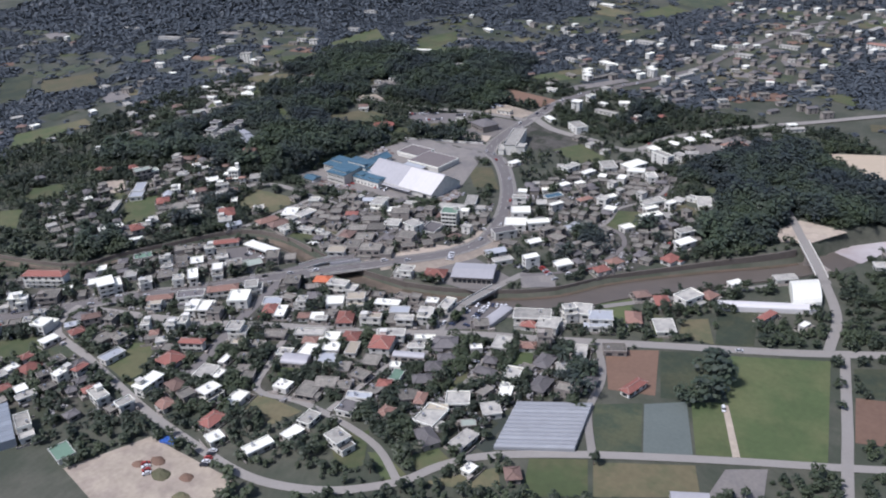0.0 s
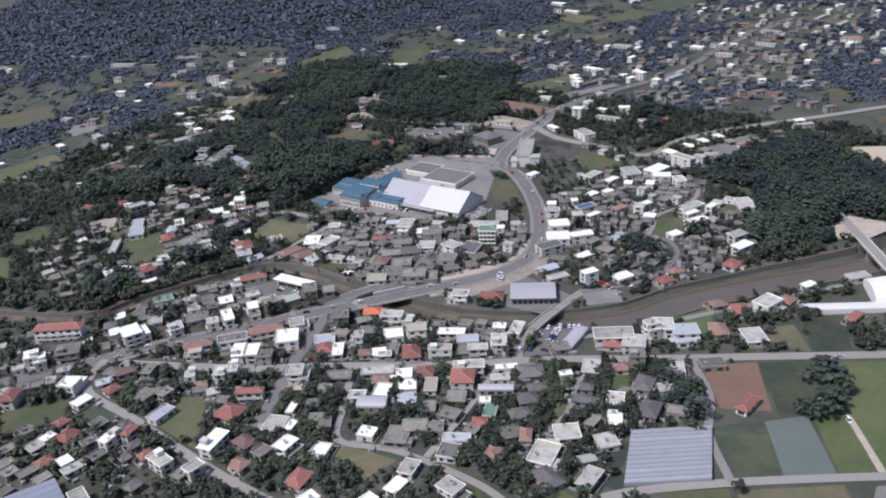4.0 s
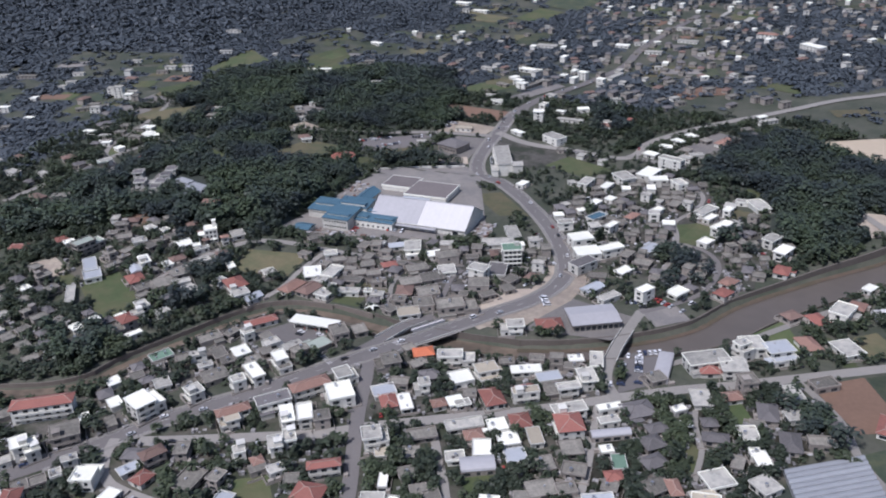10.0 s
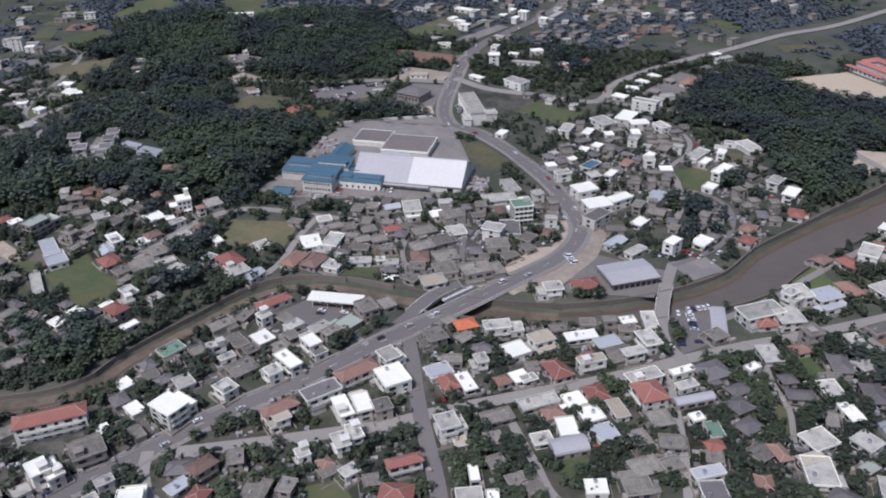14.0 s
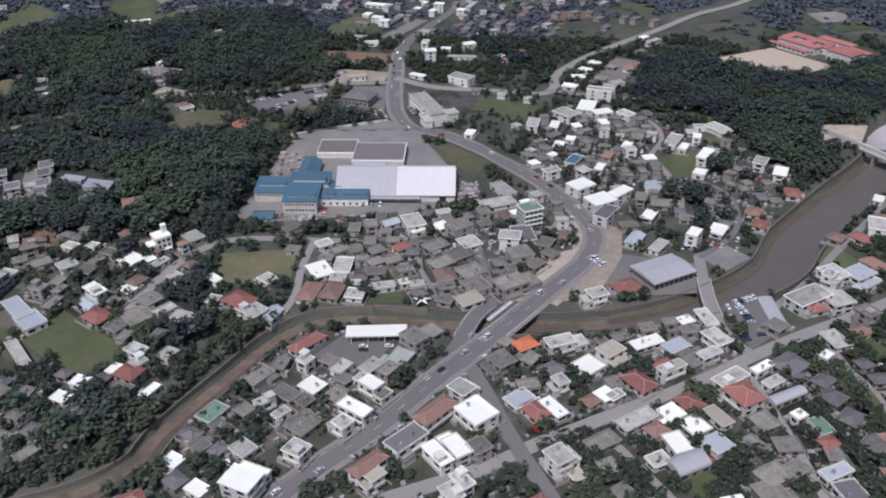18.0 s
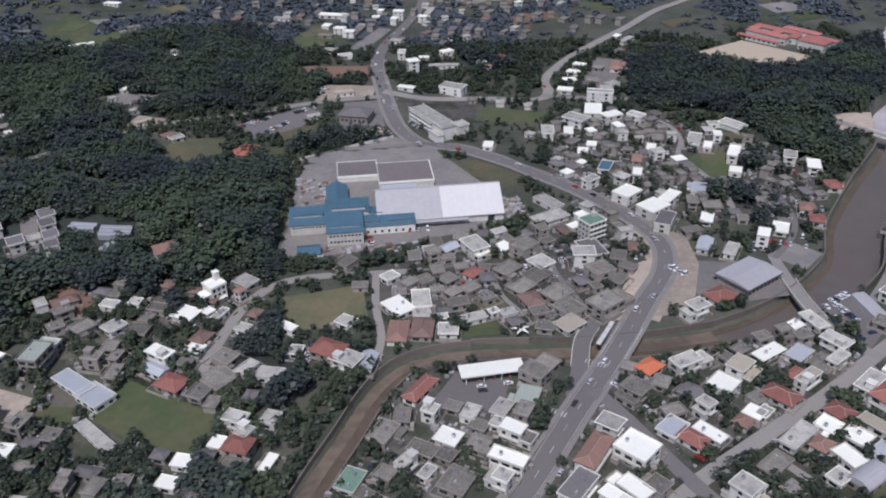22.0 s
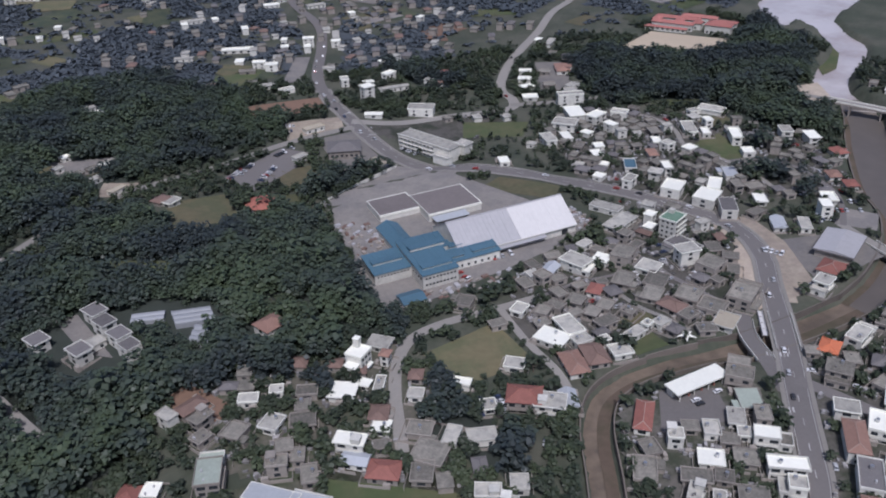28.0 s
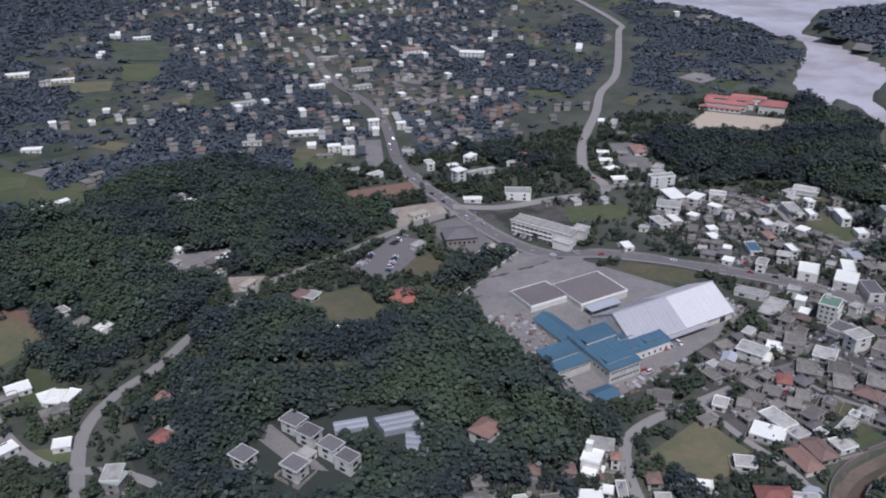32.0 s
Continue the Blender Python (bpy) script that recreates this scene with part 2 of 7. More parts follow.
def inside(poly, x, y):
    hit = False
    for (ax, ay), (bx, by) in zip(poly, poly[1:] + poly[:1]):
        if (ay > y) != (by > y) and x < (bx - ax) * (y - ay) / (by - ay) + ax:
            hit = not hit
    return hit


def smooth_line(pts, step=5.0):
    """A gliding line through the points, in steps of about that length."""
    p = [Vector((*q, 0)) for q in pts]
    p = [2 * p[0] - p[1]] + p + [2 * p[-1] - p[-2]]
    out = []
    for a, b, c, d in zip(p, p[1:], p[2:], p[3:]):
        n = max(1, int((c - b).length / step))
        for i in range(n):
            t = i / n
            out.append(0.5 * (2 * b + (c - a) * t + (2 * a - 5 * b + 4 * c - d) * t * t + (3 * b - a - 3 * c + d) * t ** 3))
    out.append(p[-2])
    return out


def sides(line):
    """For each point of a line, its level direction to the right."""
    out = []
    for i in range(len(line)):
        d = (line[min(i + 1, len(line) - 1)] - line[max(i - 1, 0)]).normalized()
        out.append(Vector((d.y, -d.x, 0)))
    return out


def gap_to(line, x, y):
    """Distance from x, y (arrays) to a line of points."""
    best = np.full(np.shape(x), 1e9)
    for a, b in zip(line, line[1:]):
        dx, dy = b.x - a.x, b.y - a.y
        t = np.clip(((x - a.x) * dx + (y - a.y) * dy) / (dx * dx + dy * dy + 1e-9), 0, 1)
        best = np.minimum(best, np.hypot(x - a.x - t * dx, y - a.y - t * dy))
    return best


# ---- river and ground ----
RIVER = smooth_line([(436, 205), (425, 178), (390, 150), (354, 130), (322, 100), (298, 49), (252, 0), (212, -46), (189, -82), (158, -107), (128, -122), (95, -133)])
STREAM = smooth_line([(95, -133), (60, -136), (24, -136), (-4, -131), (-30, -129), (-47, -131), (-61, -138), (-73, -153), (-85, -176), (-97, -198), (-106, -217), (-112, -235), (-140, -255), (-230, -285)])
WATER_Z = -8.8


def stream_half(x):
    """The stream widens towards the river."""
    return 5.6 + 2.8 * np.clip((x + 25) / 60, 0, 1)


def river_half(p):
    """Narrow below the bridges, wide towards the estuary."""
    return 9.0 + 6.5 * float(np.clip((p.x - 115) / 95, 0, 1))


def ground_z(x, y):
    return float(height(x, y))


def axis_steps(lo, hi, fine, far, grow):
    mid = list(np.arange(lo, hi + fine, fine))
    low, high, s = [lo], [mid[-1]], fine
    while high[-1] < far:
        s *= grow
        high.append(high[-1] + s)
        low.append(low[-1] - s)
    return np.array(low[:0:-1] + mid + high[1:])


gx, gy = axis_steps(-380, 460, 4.0, 4600, 1.055), axis_steps(-380, 330, 4.0, 4600, 1.055)
GX, GY = np.meshgrid(gx, gy)
GZ = height(GX, GY)
ESTUARY = [(601, 752), (621, 669), (619, 572), (607, 492), (611, 440), (552, 403), (500, 362), (460, 335), (430, 295), (412, 258), (426, 252), (448, 270), (440, 232), (418, 192), (436, 178), (478, 246), (500, 261), (586, 299), (620, 337), (655, 415), (682, 463), (691, 507), (772, 555), (877, 521), (1900, 700), (1500, 1300), (700, 1000)]
sea_in = np.array([inside(ESTUARY, x, y) for x, y in zip(GX.ravel(), GY.ravel())]).reshape(GX.shape)
near_r, near_s = gap_to(RIVER, GX, GY), gap_to(STREAM, GX, GY)
wide = 9.0 + 6.5 * np.clip((GX - 115) / 95, 0, 1)
cut = np.maximum(np.clip((wide + 2 - near_r) / 4.0, 0, 1), np.clip((stream_half(GX) + 3 - near_s) / 4.0, 0, 1))
GZ = GZ * (1 - cut) + (WATER_Z - 1.6) * cut
GZ = np.where(sea_in, WATER_Z - 1.6, GZ)
nx, ny = len(gx), len(gy)
corners = np.stack([GX.ravel(), GY.ravel(), GZ.ravel()], 1)
k = (np.arange(ny - 1)[:, None] * nx + np.arange(nx - 1)[None, :]).ravel()
quads = np.stack([k, k + 1, k + nx + 1, k + nx], 1)
ground = part("ground", (corners.tolist(), quads.tolist()), GROUND)
tagged(ground, "scrubby green and brown valley ground", "ground", kind="structure")
for poly in ground.data.polygons:
    poly.use_smooth = True


def ribbon(name, line, half, lift, mat, label, category, kind="structure", offset=0.0, across=4, parent=None, flat=None, rise=0.0):
    """A strip that lies on the ground along a line. half: half its width, or a function of the point."""
    v, f = bag()
    sd = sides(line)
    for p, s in zip(line, sd):
        w = half(p) if callable(half) else half
        for i in range(across + 1):
            q = p + s * ((offset(p) if callable(offset) else offset) + w * (2 * i / across - 1))
            z = ground_z(q.x, q.y) + lift + rise * min(1.0, max(0.0, (q.y - 300) / 60)) if flat is None else (flat(p) if callable(flat) else flat)
            v.append((q.x, q.y, z))
    n = across + 1
    for j in range(len(line) - 1):
        f += [(j * n + i, j * n + i + 1, (j + 1) * n + i + 1, (j + 1) * n + i) for i in range(across)]
    f = [t[::-1] for t in f]
    ob = part(name, (v, f), mat, parent)
    return tagged(ob, label, category, kind=kind) if parent is None else ob


def wall_strip(name, line, offset, thick, foot, top, mat, label, parent=None):
    """A wall along a line, beside it by offset. foot and top give heights at a point."""
    v, f = bag()
    for p, s in zip(line, sides(line)):
        for o, z in ((0, foot), (0, top), (thick, top), (thick, foot)):
            q = p + s * (o + (offset(p) if callable(offset) else offset))
            v.append((q.x, q.y, z(q)))
    for j in range(len(line) - 1):
        f += [(4 * j + i, 4 * j + i + 1, 4 * j + 5 + i, 4 * j + 4 + i) for i in range(3)]
    ob = part(name, (v, f), mat, parent)
    return tagged(ob, label, "wall", kind="structure") if parent is None else ob


water = ribbon("water", [p for p in RIVER if p.x < 322], lambda p: river_half(p) + 1, 0, WATER, "muddy grey-brown river water", "water", flat=WATER_Z)
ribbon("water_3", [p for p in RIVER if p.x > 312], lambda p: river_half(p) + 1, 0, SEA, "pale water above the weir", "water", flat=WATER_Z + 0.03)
ribbon("water_2", STREAM, lambda p: float(stream_half(p.x)) + 1, 0, STREAM_BED, "brown silted stream bed in its channel", "water", flat=WATER_Z + 0.02)
sea_v = [(x, y, WATER_Z + 0.05) for x, y in ESTUARY]
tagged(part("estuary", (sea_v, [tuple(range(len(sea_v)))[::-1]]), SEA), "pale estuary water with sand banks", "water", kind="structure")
spit = [(436, 264), (454, 267), (403, 169), (368, 139), (346, 133)]
tagged(part("sand_spit", ([(x, y, WATER_Z + 0.5) for x, y in spit], [tuple(range(len(spit)))]), GRASS), "low green spit in the estuary", "ground", kind="structure")
rim = lambda q: ground_z(q.x, q.y) + 0.5
bed = lambda q: WATER_Z - 1.0
low_rim = lambda q: ground_z(q.x, q.y) + 0.3
for side, lab in ((-1, "river_wall_1"), (1, "river_wall_2")):
    stretch = [p for p in RIVER if p.x < 300]
    wall_strip(lab, stretch, lambda p, side=side: side * (river_half(p) + 0.6) - 0.5, 1.0, bed, low_rim, CHANNEL_WALL, "stained dark concrete river wall")
for side, lab in ((-1, "stream_wall_1"), (1, "stream_wall_2")):
    for bit, (stretch, off) in enumerate((([p for p in STREAM if p.x < -22], 7.0), ([p for p in STREAM if -28 < p.x < 6], 8.0), ([p for p in STREAM if p.x > 0], 9.4))):
        wall_strip(lab + "_" + "abc"[bit], stretch, side * off - 0.3, 0.6, bed, low_rim, CHANNEL_WALL, "brown-stained concrete channel wall")
ribbon("mud_bank", STREAM, 2.6, 0, MUD, "brown mud along the channel edge", "ground", offset=-2.8, flat=WATER_Z + 0.35)
ribbon("mud_bank_2", [p for p in RIVER if p.x < 300], 2.4, 0, MUD, "brown mud along the river edge", "ground", offset=lambda p: river_half(p) - 2.5, flat=WATER_Z + 0.25)

# ---- roads ----
ROADS = {
    # name: half width, surface, points
    "road_main": (5.0, ASPHALT, [(-125, -350), (-87, -302), (-68, -278), (-52, -255), (-36, -236), (-17, -216), (-2, -196), (13, -176), (31, -153), (50, -127), (68, -101), (86, -76), (95, -50), (92, -25), (75, 14), (46, 58), (8, 99), (-19, 118), (-34, 148), (-40, 187), (-42, 234), (-43, 273), (-34, 330), (-2, 415), (19, 489), (24, 600), (60, 800)]),
    "road_old": (3.6, ASPHALT, [(12, -170), (20, -150), (27, -130), (38, -114)]),
    "road_cross": (3.5, CONCRETE_ROAD, [(-50, -268), (-34, -262), (-4, -250), (30, -235), (49, -223), (74, -209), (96, -197), (117, -186), (138, -173), (157, -161), (182, -146), (217, -127), (270, -95), (322, -64), (348, -47), (400, -12)]),
    "road_street": (3.5, ASPHALT, [(22, -166), (31, -188), (38, -208), (46, -228), (54, -246), (61, -262), (67, -278)]),
    "road_river": (3.0, CONCRETE_ROAD, [(157, -165), (147, -147), (145, -121), (147, -94), (150, -70)]),
    "lane_ring": (1.8, ASPHALT, [(150, -72), (168, -54), (180, -35), (185, -10), (182, 10), (171, 24), (153, 30)]),
    "road_north": (4.2, CONCRETE_ROAD, [(-42, 224), (-8, 208), (38, 204), (79, 196), (92, 212), (96, 240), (135, 292), (201, 356), (250, 409), (317, 464), (446, 614), (485, 666), (560, 900)]),
    "road_east": (3.5, CONCRETE_ROAD, [(85, 203), (122, 188), (160, 175), (185, 168)]),
    "road_west": (3.2, CONCRETE_ROAD, [(-44, 214), (-101, 203), (-153, 184), (-206, 166), (-238, 142), (-267, 120), (-291, 98), (-315, 84), (-334, 60), (-345, 10), (-360, -60)]),
    "lane_hill": (2.8, CONCRETE_ROAD, [(-150, -130), (-139, -96), (-129, -76), (-116, -63), (-95, -57), (-63, -56), (-41, -55)]),
    "lane_core": (1.2, ASPHALT, [(-41, -55), (-17, -52), (8, -54), (30, -46)]),
    "lane_village": (2.0, CONCRETE_ROAD, [(-66, -57), (-68, -86), (-67, -112), (-70, -128)]),
    "road_fields": (2.6, CONCRETE_ROAD, [(420, -115), (381, -141), (339, -168), (285, -205), (248, -234), (233, -254), (225, -273), (206, -294), (183, -307), (159, -313), (121, -313), (81, -311), (40, -306), (1, -301), (-41, -297), (-56, -284), (-62, -270)]),
    "road_field_edge": (2.7, CONCRETE_ROAD, [(349, -43), (372, -112), (381, -141), (400, -200)]),
    "lane_fields": (2.0, CONCRETE_ROAD, [(285, -205), (266, -177), (256, -146), (236, -117)]),
    "lane_south": (2.0, CONCRETE_ROAD, [(224, -274), (200, -262), (172, -258), (140, -258), (112, -264), (97, -243), (81, -216)]),
    "lane_shed": (1.8, CONCRETE_ROAD, [(148, -168), (153, -201), (156, -225), (158, -255)]),
    "lane_gardens": (1.3, CONCRETE_ROAD, [(193, -160), (195, -174), (200, -190), (200, -212)]),
    "road_bridge_east": (3.0, CONCRETE_ROAD, [(342, -48), (334, -10), (312, 30), (285, 72), (255, 120), (228, 160)]),
    "bank_path": (2.2, CONCRETE_ROAD, [(170, -128), (200, -98), (226, -66), (262, -25), (300, 15), (318, 28)]),
    "lane_hamlet": (2.4, CONCRETE_ROAD, [(-278, -62), (-316, 17), (-350, 46), (-365, 82), (-372, 128), (-394, 194)]),
    "lane_east": (1.8, CONCRETE_ROAD, [(155, 130), (160, 113), (158, 90), (147, 65), (152, 41), (155, 9), (152, -13)]),
    "lane_old": (1.7, ASPHALT, [(31, -52), (29, -66), (32, -83), (36, -106)]),
    "lane_old_west": (1.4, CONCRETE_ROAD, [(-5, -66), (-3, -86), (3, -102), (6, -114)]),
}
ROAD_LINES = {}
for lift, (name, (half, mat, pts)) in enumerate(ROADS.items()):
    line = smooth_line(pts)
    ROAD_LINES[name] = (line, half)
    text = "grey asphalt road with kerbs" if mat is ASPHALT else "pale worn concrete lane" if half < 3.1 else "pale concrete road"
    ribbon(name, line, half, 0.22 + 0.012 * lift, mat, text, "road", rise=0.6)


ribbon("road_verge", [p for p in ROAD_LINES["road_main"][0] if -114 < p.y < -22 and p.x > 30], 11.0, 0.15, SAND, "wide sandy strip torn up beside the new road", "ground")


def near_water(p):
    q = np.array([p.x]), np.array([p.y])
    return min(gap_to(RIVER, *q)[0] - river_half(p), gap_to(STREAM, *q)[0] - float(stream_half(p.x)))


# ---- fields, yards and bare ground, draped on the land ----


def patch(name, pts, mat, label, lift=0.12, category="field", n=8, kind="structure"):
    """Four corners in order round the patch; bows a little with the ground."""
    a, b, c, d = [Vector((*q, 0)) for q in pts]
    v, f = bag()
    for j in range(n + 1):
        for i in range(n + 1):
            s, t = i / n, j / n
            q = (a * (1 - s) + b * s) * (1 - t) + (d * (1 - s) + c * s) * t
            v.append((q.x, q.y, ground_z(q.x, q.y) + lift))
    m = n + 1
    f = [(j * m + i, j * m + i + 1, (j + 1) * m + i + 1, (j + 1) * m + i) for j in range(n) for i in range(n)]
    area = (b - a).cross(d - a).z
    if area < 0:
        f = [t[::-1] for t in f]
    ob = part(name, (v, f), mat)
    return tagged(ob, label, category, kind=kind)


PATCHES = []


def field(*args, **kw):
    PATCHES.append(list(args[1]))
    return patch(*args, **kw)


field("field", [(295, -88), (346, -57), (373, -143), (341, -166)], CANE, "bright green mown crop field")
field("field_2", [(268, -103), (293, -89), (310, -131), (289, -144)], DARK_CROP, "dark green vegetable field")
field("field_3", [(303, -138), (317, -127), (338, -165), (323, -175)], CANE, "green crop strip beside a track")
field("field_4", [(285, -154), (301, -139), (322, -176), (303, -189)], NET, "grey-green netted crop bed")
field("field_5", [(265, -170), (284, -154), (302, -189), (284, -203)], DARK_CROP, "dark scrubby field with bushes")
field("field_6", [(263, -225), (285, -209), (298, -230), (275, -248)], GRASS, "green grass plot")
field("field_7", [(288, -209), (326, -182), (337, -200), (300, -229)], DRY, "brown-green fallow plot")
field("field_8", [(358, -57), (382, -40), (390, -70), (367, -80)], DARK_CROP, "dark green crop plot")
field("field_9", [(367, -83), (391, -72), (402, -109), (378, -120)], SOIL, "bare brown soil plot")
field("red_plot", [(243, -121), (267, -103), (286, -144), (264, -154)], SOIL, "red-brown bare soil house plot")
field("work_ground", [(84, -362), (98, -322), (160, -318), (168, -372)], SAND, "sandy cleared building ground")
field("meadow", [(20, -299), (9, -276), (23, -268), (52, -303)], GRASS, "mown green meadow")
field("dry_meadow", [(-117, -76), (-74, -66), (-72, -101), (-110, -104)], DRY, "dry yellowish grass meadow")
field("meadow_3", [(-196, -151), (-182, -130), (-138, -159), (-152, -186)], GRASS, "mown green field")
field("park_lawn", [(-195, 136), (-159, 138), (-159, 95), (-203, 78)], DRY, "yellow-green park lawn")
field("park_lawn_2", [(-133, 125), (-109, 124), (-125, 100), (-145, 106)], GRASS, "green lawn beside the hall")
field("dry_lot", [(-131, 161), (-95, 164), (-93, 144), (-120, 134)], DRY, "dry grass lot")
field("car_park", [(-158, 163), (-105, 198), (-84, 180), (-140, 138)], ASPHALT, "grey asphalt car park", category="car park")
field("hall_yard", [(-76, 203), (-47, 207), (-45, 139), (-80, 139)], LOT, "worn grey paved yard round the public hall", lift=0.07)
field("hotel_lawn", [(36, 190), (80, 166), (62, 143), (22, 162)], GRASS, "rough green grass beside the long white building", lift=0.08)
field("sand_lot", [(-68, 151), (-48, 160), (-41, 144), (-71, 136)], SAND, "pale sandy lot")
field("sand_lot_2", [(-90, 238), (-47, 236), (-52, 210), (-97, 208)], SAND, "pale sandy lot beside the road")
field("red_field", [(-118, 280), (-45, 280), (-52, 252), (-106, 253)], SOIL, "bare red-brown field")
field("verge", [(-10, 74), (10, 84), (44, 48), (24, 40)], DRY, "brownish grass verge beside the curve")
field("yard", [(-121, -36), (-106, 92), (-20, 116), (32, -6)], LOT, "packed grey works yard", lift=0.13, n=16)
field("yard_2", [(-112, 98), (-40, 138), (-5, 108), (-40, 84)], LOT, "wide pale grey worn yard", lift=0.16)
field("school_ground", [(236, 272), (296, 302), (342, 236), (299, 208)], SCHOOL_SAND, "pale sandy school ground", n=10)
field("road_works", [(64, -116), (82, -74), (108, -70), (88, -114)], SAND, "sandy ground torn up for road works", lift=0.17)
field("road_works_3", [(44, -116), (72, -66), (90, -58), (62, -114)], SAND, "strip of torn sandy ground beside the bridge", lift=0.16)
field("road_works_2", [(82, -74), (108, -70), (112, -40), (100, -26)], SAND, "sandy ground beside the new road", lift=0.18)
field("forecourt", [(-52, -168), (-20, -174), (-13, -154), (-36, -145)], ASPHALT, "dark asphalt forecourt", lift=0.16, category="car park")
field("car_park_2", [(151, -120), (170, -110), (172, -143), (155, -158)], ASPHALT, "grey car park full of cars", lift=0.17, category="car park")
field("river_works", [(271, 104), (305, 101), (289, 70), (257, 59)], SAND, "bare sandy ground of river works")
field("village_lawn", [(147, 60), (169, 70), (179, 35), (155, 26)], GRASS, "green lawn in the village", lift=0.2)
field("bank_lot", [(147, -68), (168, -58), (178, -72), (161, -86)], LOT, "grey gravel car park above the river", lift=0.2, category="car park")
field("hamlet_plot_1", [(-409, 162), (-390, 177), (-371, 136), (-390, 132)], DRY, "brown fallow field of the hamlet", lift=0.330)
field("hamlet_plot_2", [(-387, 172), (-358, 184), (-332, 145), (-365, 137)], GRASS, "green field of the hamlet", lift=0.334)
field("hamlet_plot_3", [(-367, 111), (-346, 131), (-326, 86), (-348, 81)], GRASS, "green slope beside the lane", lift=0.338)
field("hamlet_plot_4", [(-355, 402), (-337, 466), (-293, 413), (-329, 370)], GRASS, "green field between woods", lift=0.342)
field("hamlet_plot_5", [(-271, 224), (-226, 229), (-218, 197), (-261, 204)], DRY, "brown clearing in the wood", lift=0.346)
field("hamlet_lot", [(-256, 232), (-215, 225), (-210, 209), (-252, 197)], LOT, "cluttered grey lot in the wood", lift=0.36)
field("hill_lot", [(-268, 24), (-257, 22), (-246, -20), (-258, -10)], LOT, "bare tan lot between paired houses on the hill", lift=0.2)
field("dug_ground", [(-233, -60), (-218, -53), (-205, -75), (-214, -84)], SOIL, "brown dug-up building ground on the slope", lift=0.3)
field("sand_site", [(-254, -140), (-241, -126), (-216, -139), (-224, -153)], SAND, "sandy building site beside the meadow", lift=0.3)
field("meadow_4", [(-214, -142), (-199, -146), (-203, -158), (-222, -153)], GRASS, "green meadow beside the sheds", lift=0.32)
field("north_lot", [(150, 280), (172, 268), (148, 207), (118, 214)], LOT, "grey lot behind a row of white houses", lift=0.3)
field("yard_dirt", [(-111, 68), (-94, 77), (-91, 32), (-111, 29)], LOT, "pale dirt and rubble in the works yard", lift=0.19)
field("village_plot_1", [(-29, -109), (-11, -107), (-10, -119), (-28, -119)], GRASS, "bright green garden in the old village", lift=0.210)
field("village_plot_2", [(-25, -89), (-1, -91), (-3, -100), (-26, -97)], DRY, "dry grass strip between old houses", lift=0.214)
field("village_plot_3", [(163, 66), (180, 69), (173, 38), (153, 36)], GRASS, "green lawn below the villas", lift=0.218)
field("village_plot_4", [(189, 142), (211, 124), (209, 116), (182, 126)], GRASS, "green slope at the edge of the wood", lift=0.222)
field("village_plot_5", [(182, 100), (203, 89), (201, 76), (180, 81)], DRY, "rough grass between the villas", lift=0.226)
field("depot_yard", [(92, -112), (104, -66), (146, -78), (141, -108)], LOT, "packed grey depot yard", lift=0.14)
field("track", [(316, -130), (319, -129), (340, -164), (337, -166)], SAND, "pale dirt track across the field", lift=0.3)
field("plot_1", [(-72, -336), (-49, -307), (-27, -313), (-43, -347)], GRASS, "green grass plot", lift=0.190)
field("plot_2", [(-30, -315), (-23, -299), (-8, -301), (-11, -321)], DARK_CROP, "dark green crop plot", lift=0.193)
field("plot_3", [(118, -280), (116, -265), (147, -263), (142, -280)], DRY, "brown-green fallow plot", lift=0.196)
field("plot_4", [(102, -241), (114, -232), (124, -242), (112, -250)], CANE, "bright green crop plot", lift=0.199)
field("plot_5", [(174, -269), (187, -254), (203, -275), (196, -286)], GRASS, "green grass plot", lift=0.202)
field("plot_6", [(198, -267), (205, -263), (224, -268), (221, -279)], GRASS, "green grass plot", lift=0.205)
field("plot_7", [(216, -258), (224, -245), (234, -248), (226, -263)], GRASS, "green grass plot", lift=0.208)
field("plot_8", [(233, -268), (255, -239), (263, -248), (253, -259)], DRY, "brown-green fallow plot", lift=0.211)
field("plot_9", [(203, -152), (212, -146), (221, -163), (211, -169)], CANE, "bright green crop plot", lift=0.214)
field("plot_10", [(212, -77), (226, -57), (239, -84), (227, -105)], CANE, "bright green crop plot", lift=0.217)
field("plot_11", [(244, -68), (251, -68), (265, -94), (258, -97)], GRASS, "green grass plot", lift=0.220)
field("plot_12", [(262, -64), (274, -54), (289, -79), (269, -82)], DRY, "brown-green fallow plot", lift=0.223)
field("plot_13", [(275, -43), (295, -31), (308, -69), (290, -80)], DARK_CROP, "dark green crop plot", lift=0.226)
field("plot_14", [(193, -200), (192, -182), (202, -194), (199, -210)], GRASS, "green grass plot", lift=0.229)
field("plot_15", [(338, -176), (353, -164), (359, -184), (339, -198)], LOT, "grey concrete yard", lift=0.232)
field("plot_16", [(-719, -6), (-694, 23), (-590, -34), (-591, -73)], DARK_CROP, "dark green crop plot", lift=0.535)
field("plot_17", [(-654, 14), (-628, 78), (-564, 40), (-591, -19)], DRY, "brown-green fallow plot", lift=0.538)
field("plot_18", [(-728, 197), (-719, 220), (-643, 166), (-669, 157)], DARK_CROP, "dark green crop plot", lift=0.541)
field("plot_19", [(-280, -232), (-258, -210), (-222, -234), (-246, -250)], GRASS, "green grass plot", lift=0.244)
field("plot_20", [(-462, -115), (-444, -66), (-416, -83), (-421, -141)], GRASS, "green grass plot", lift=0.547)
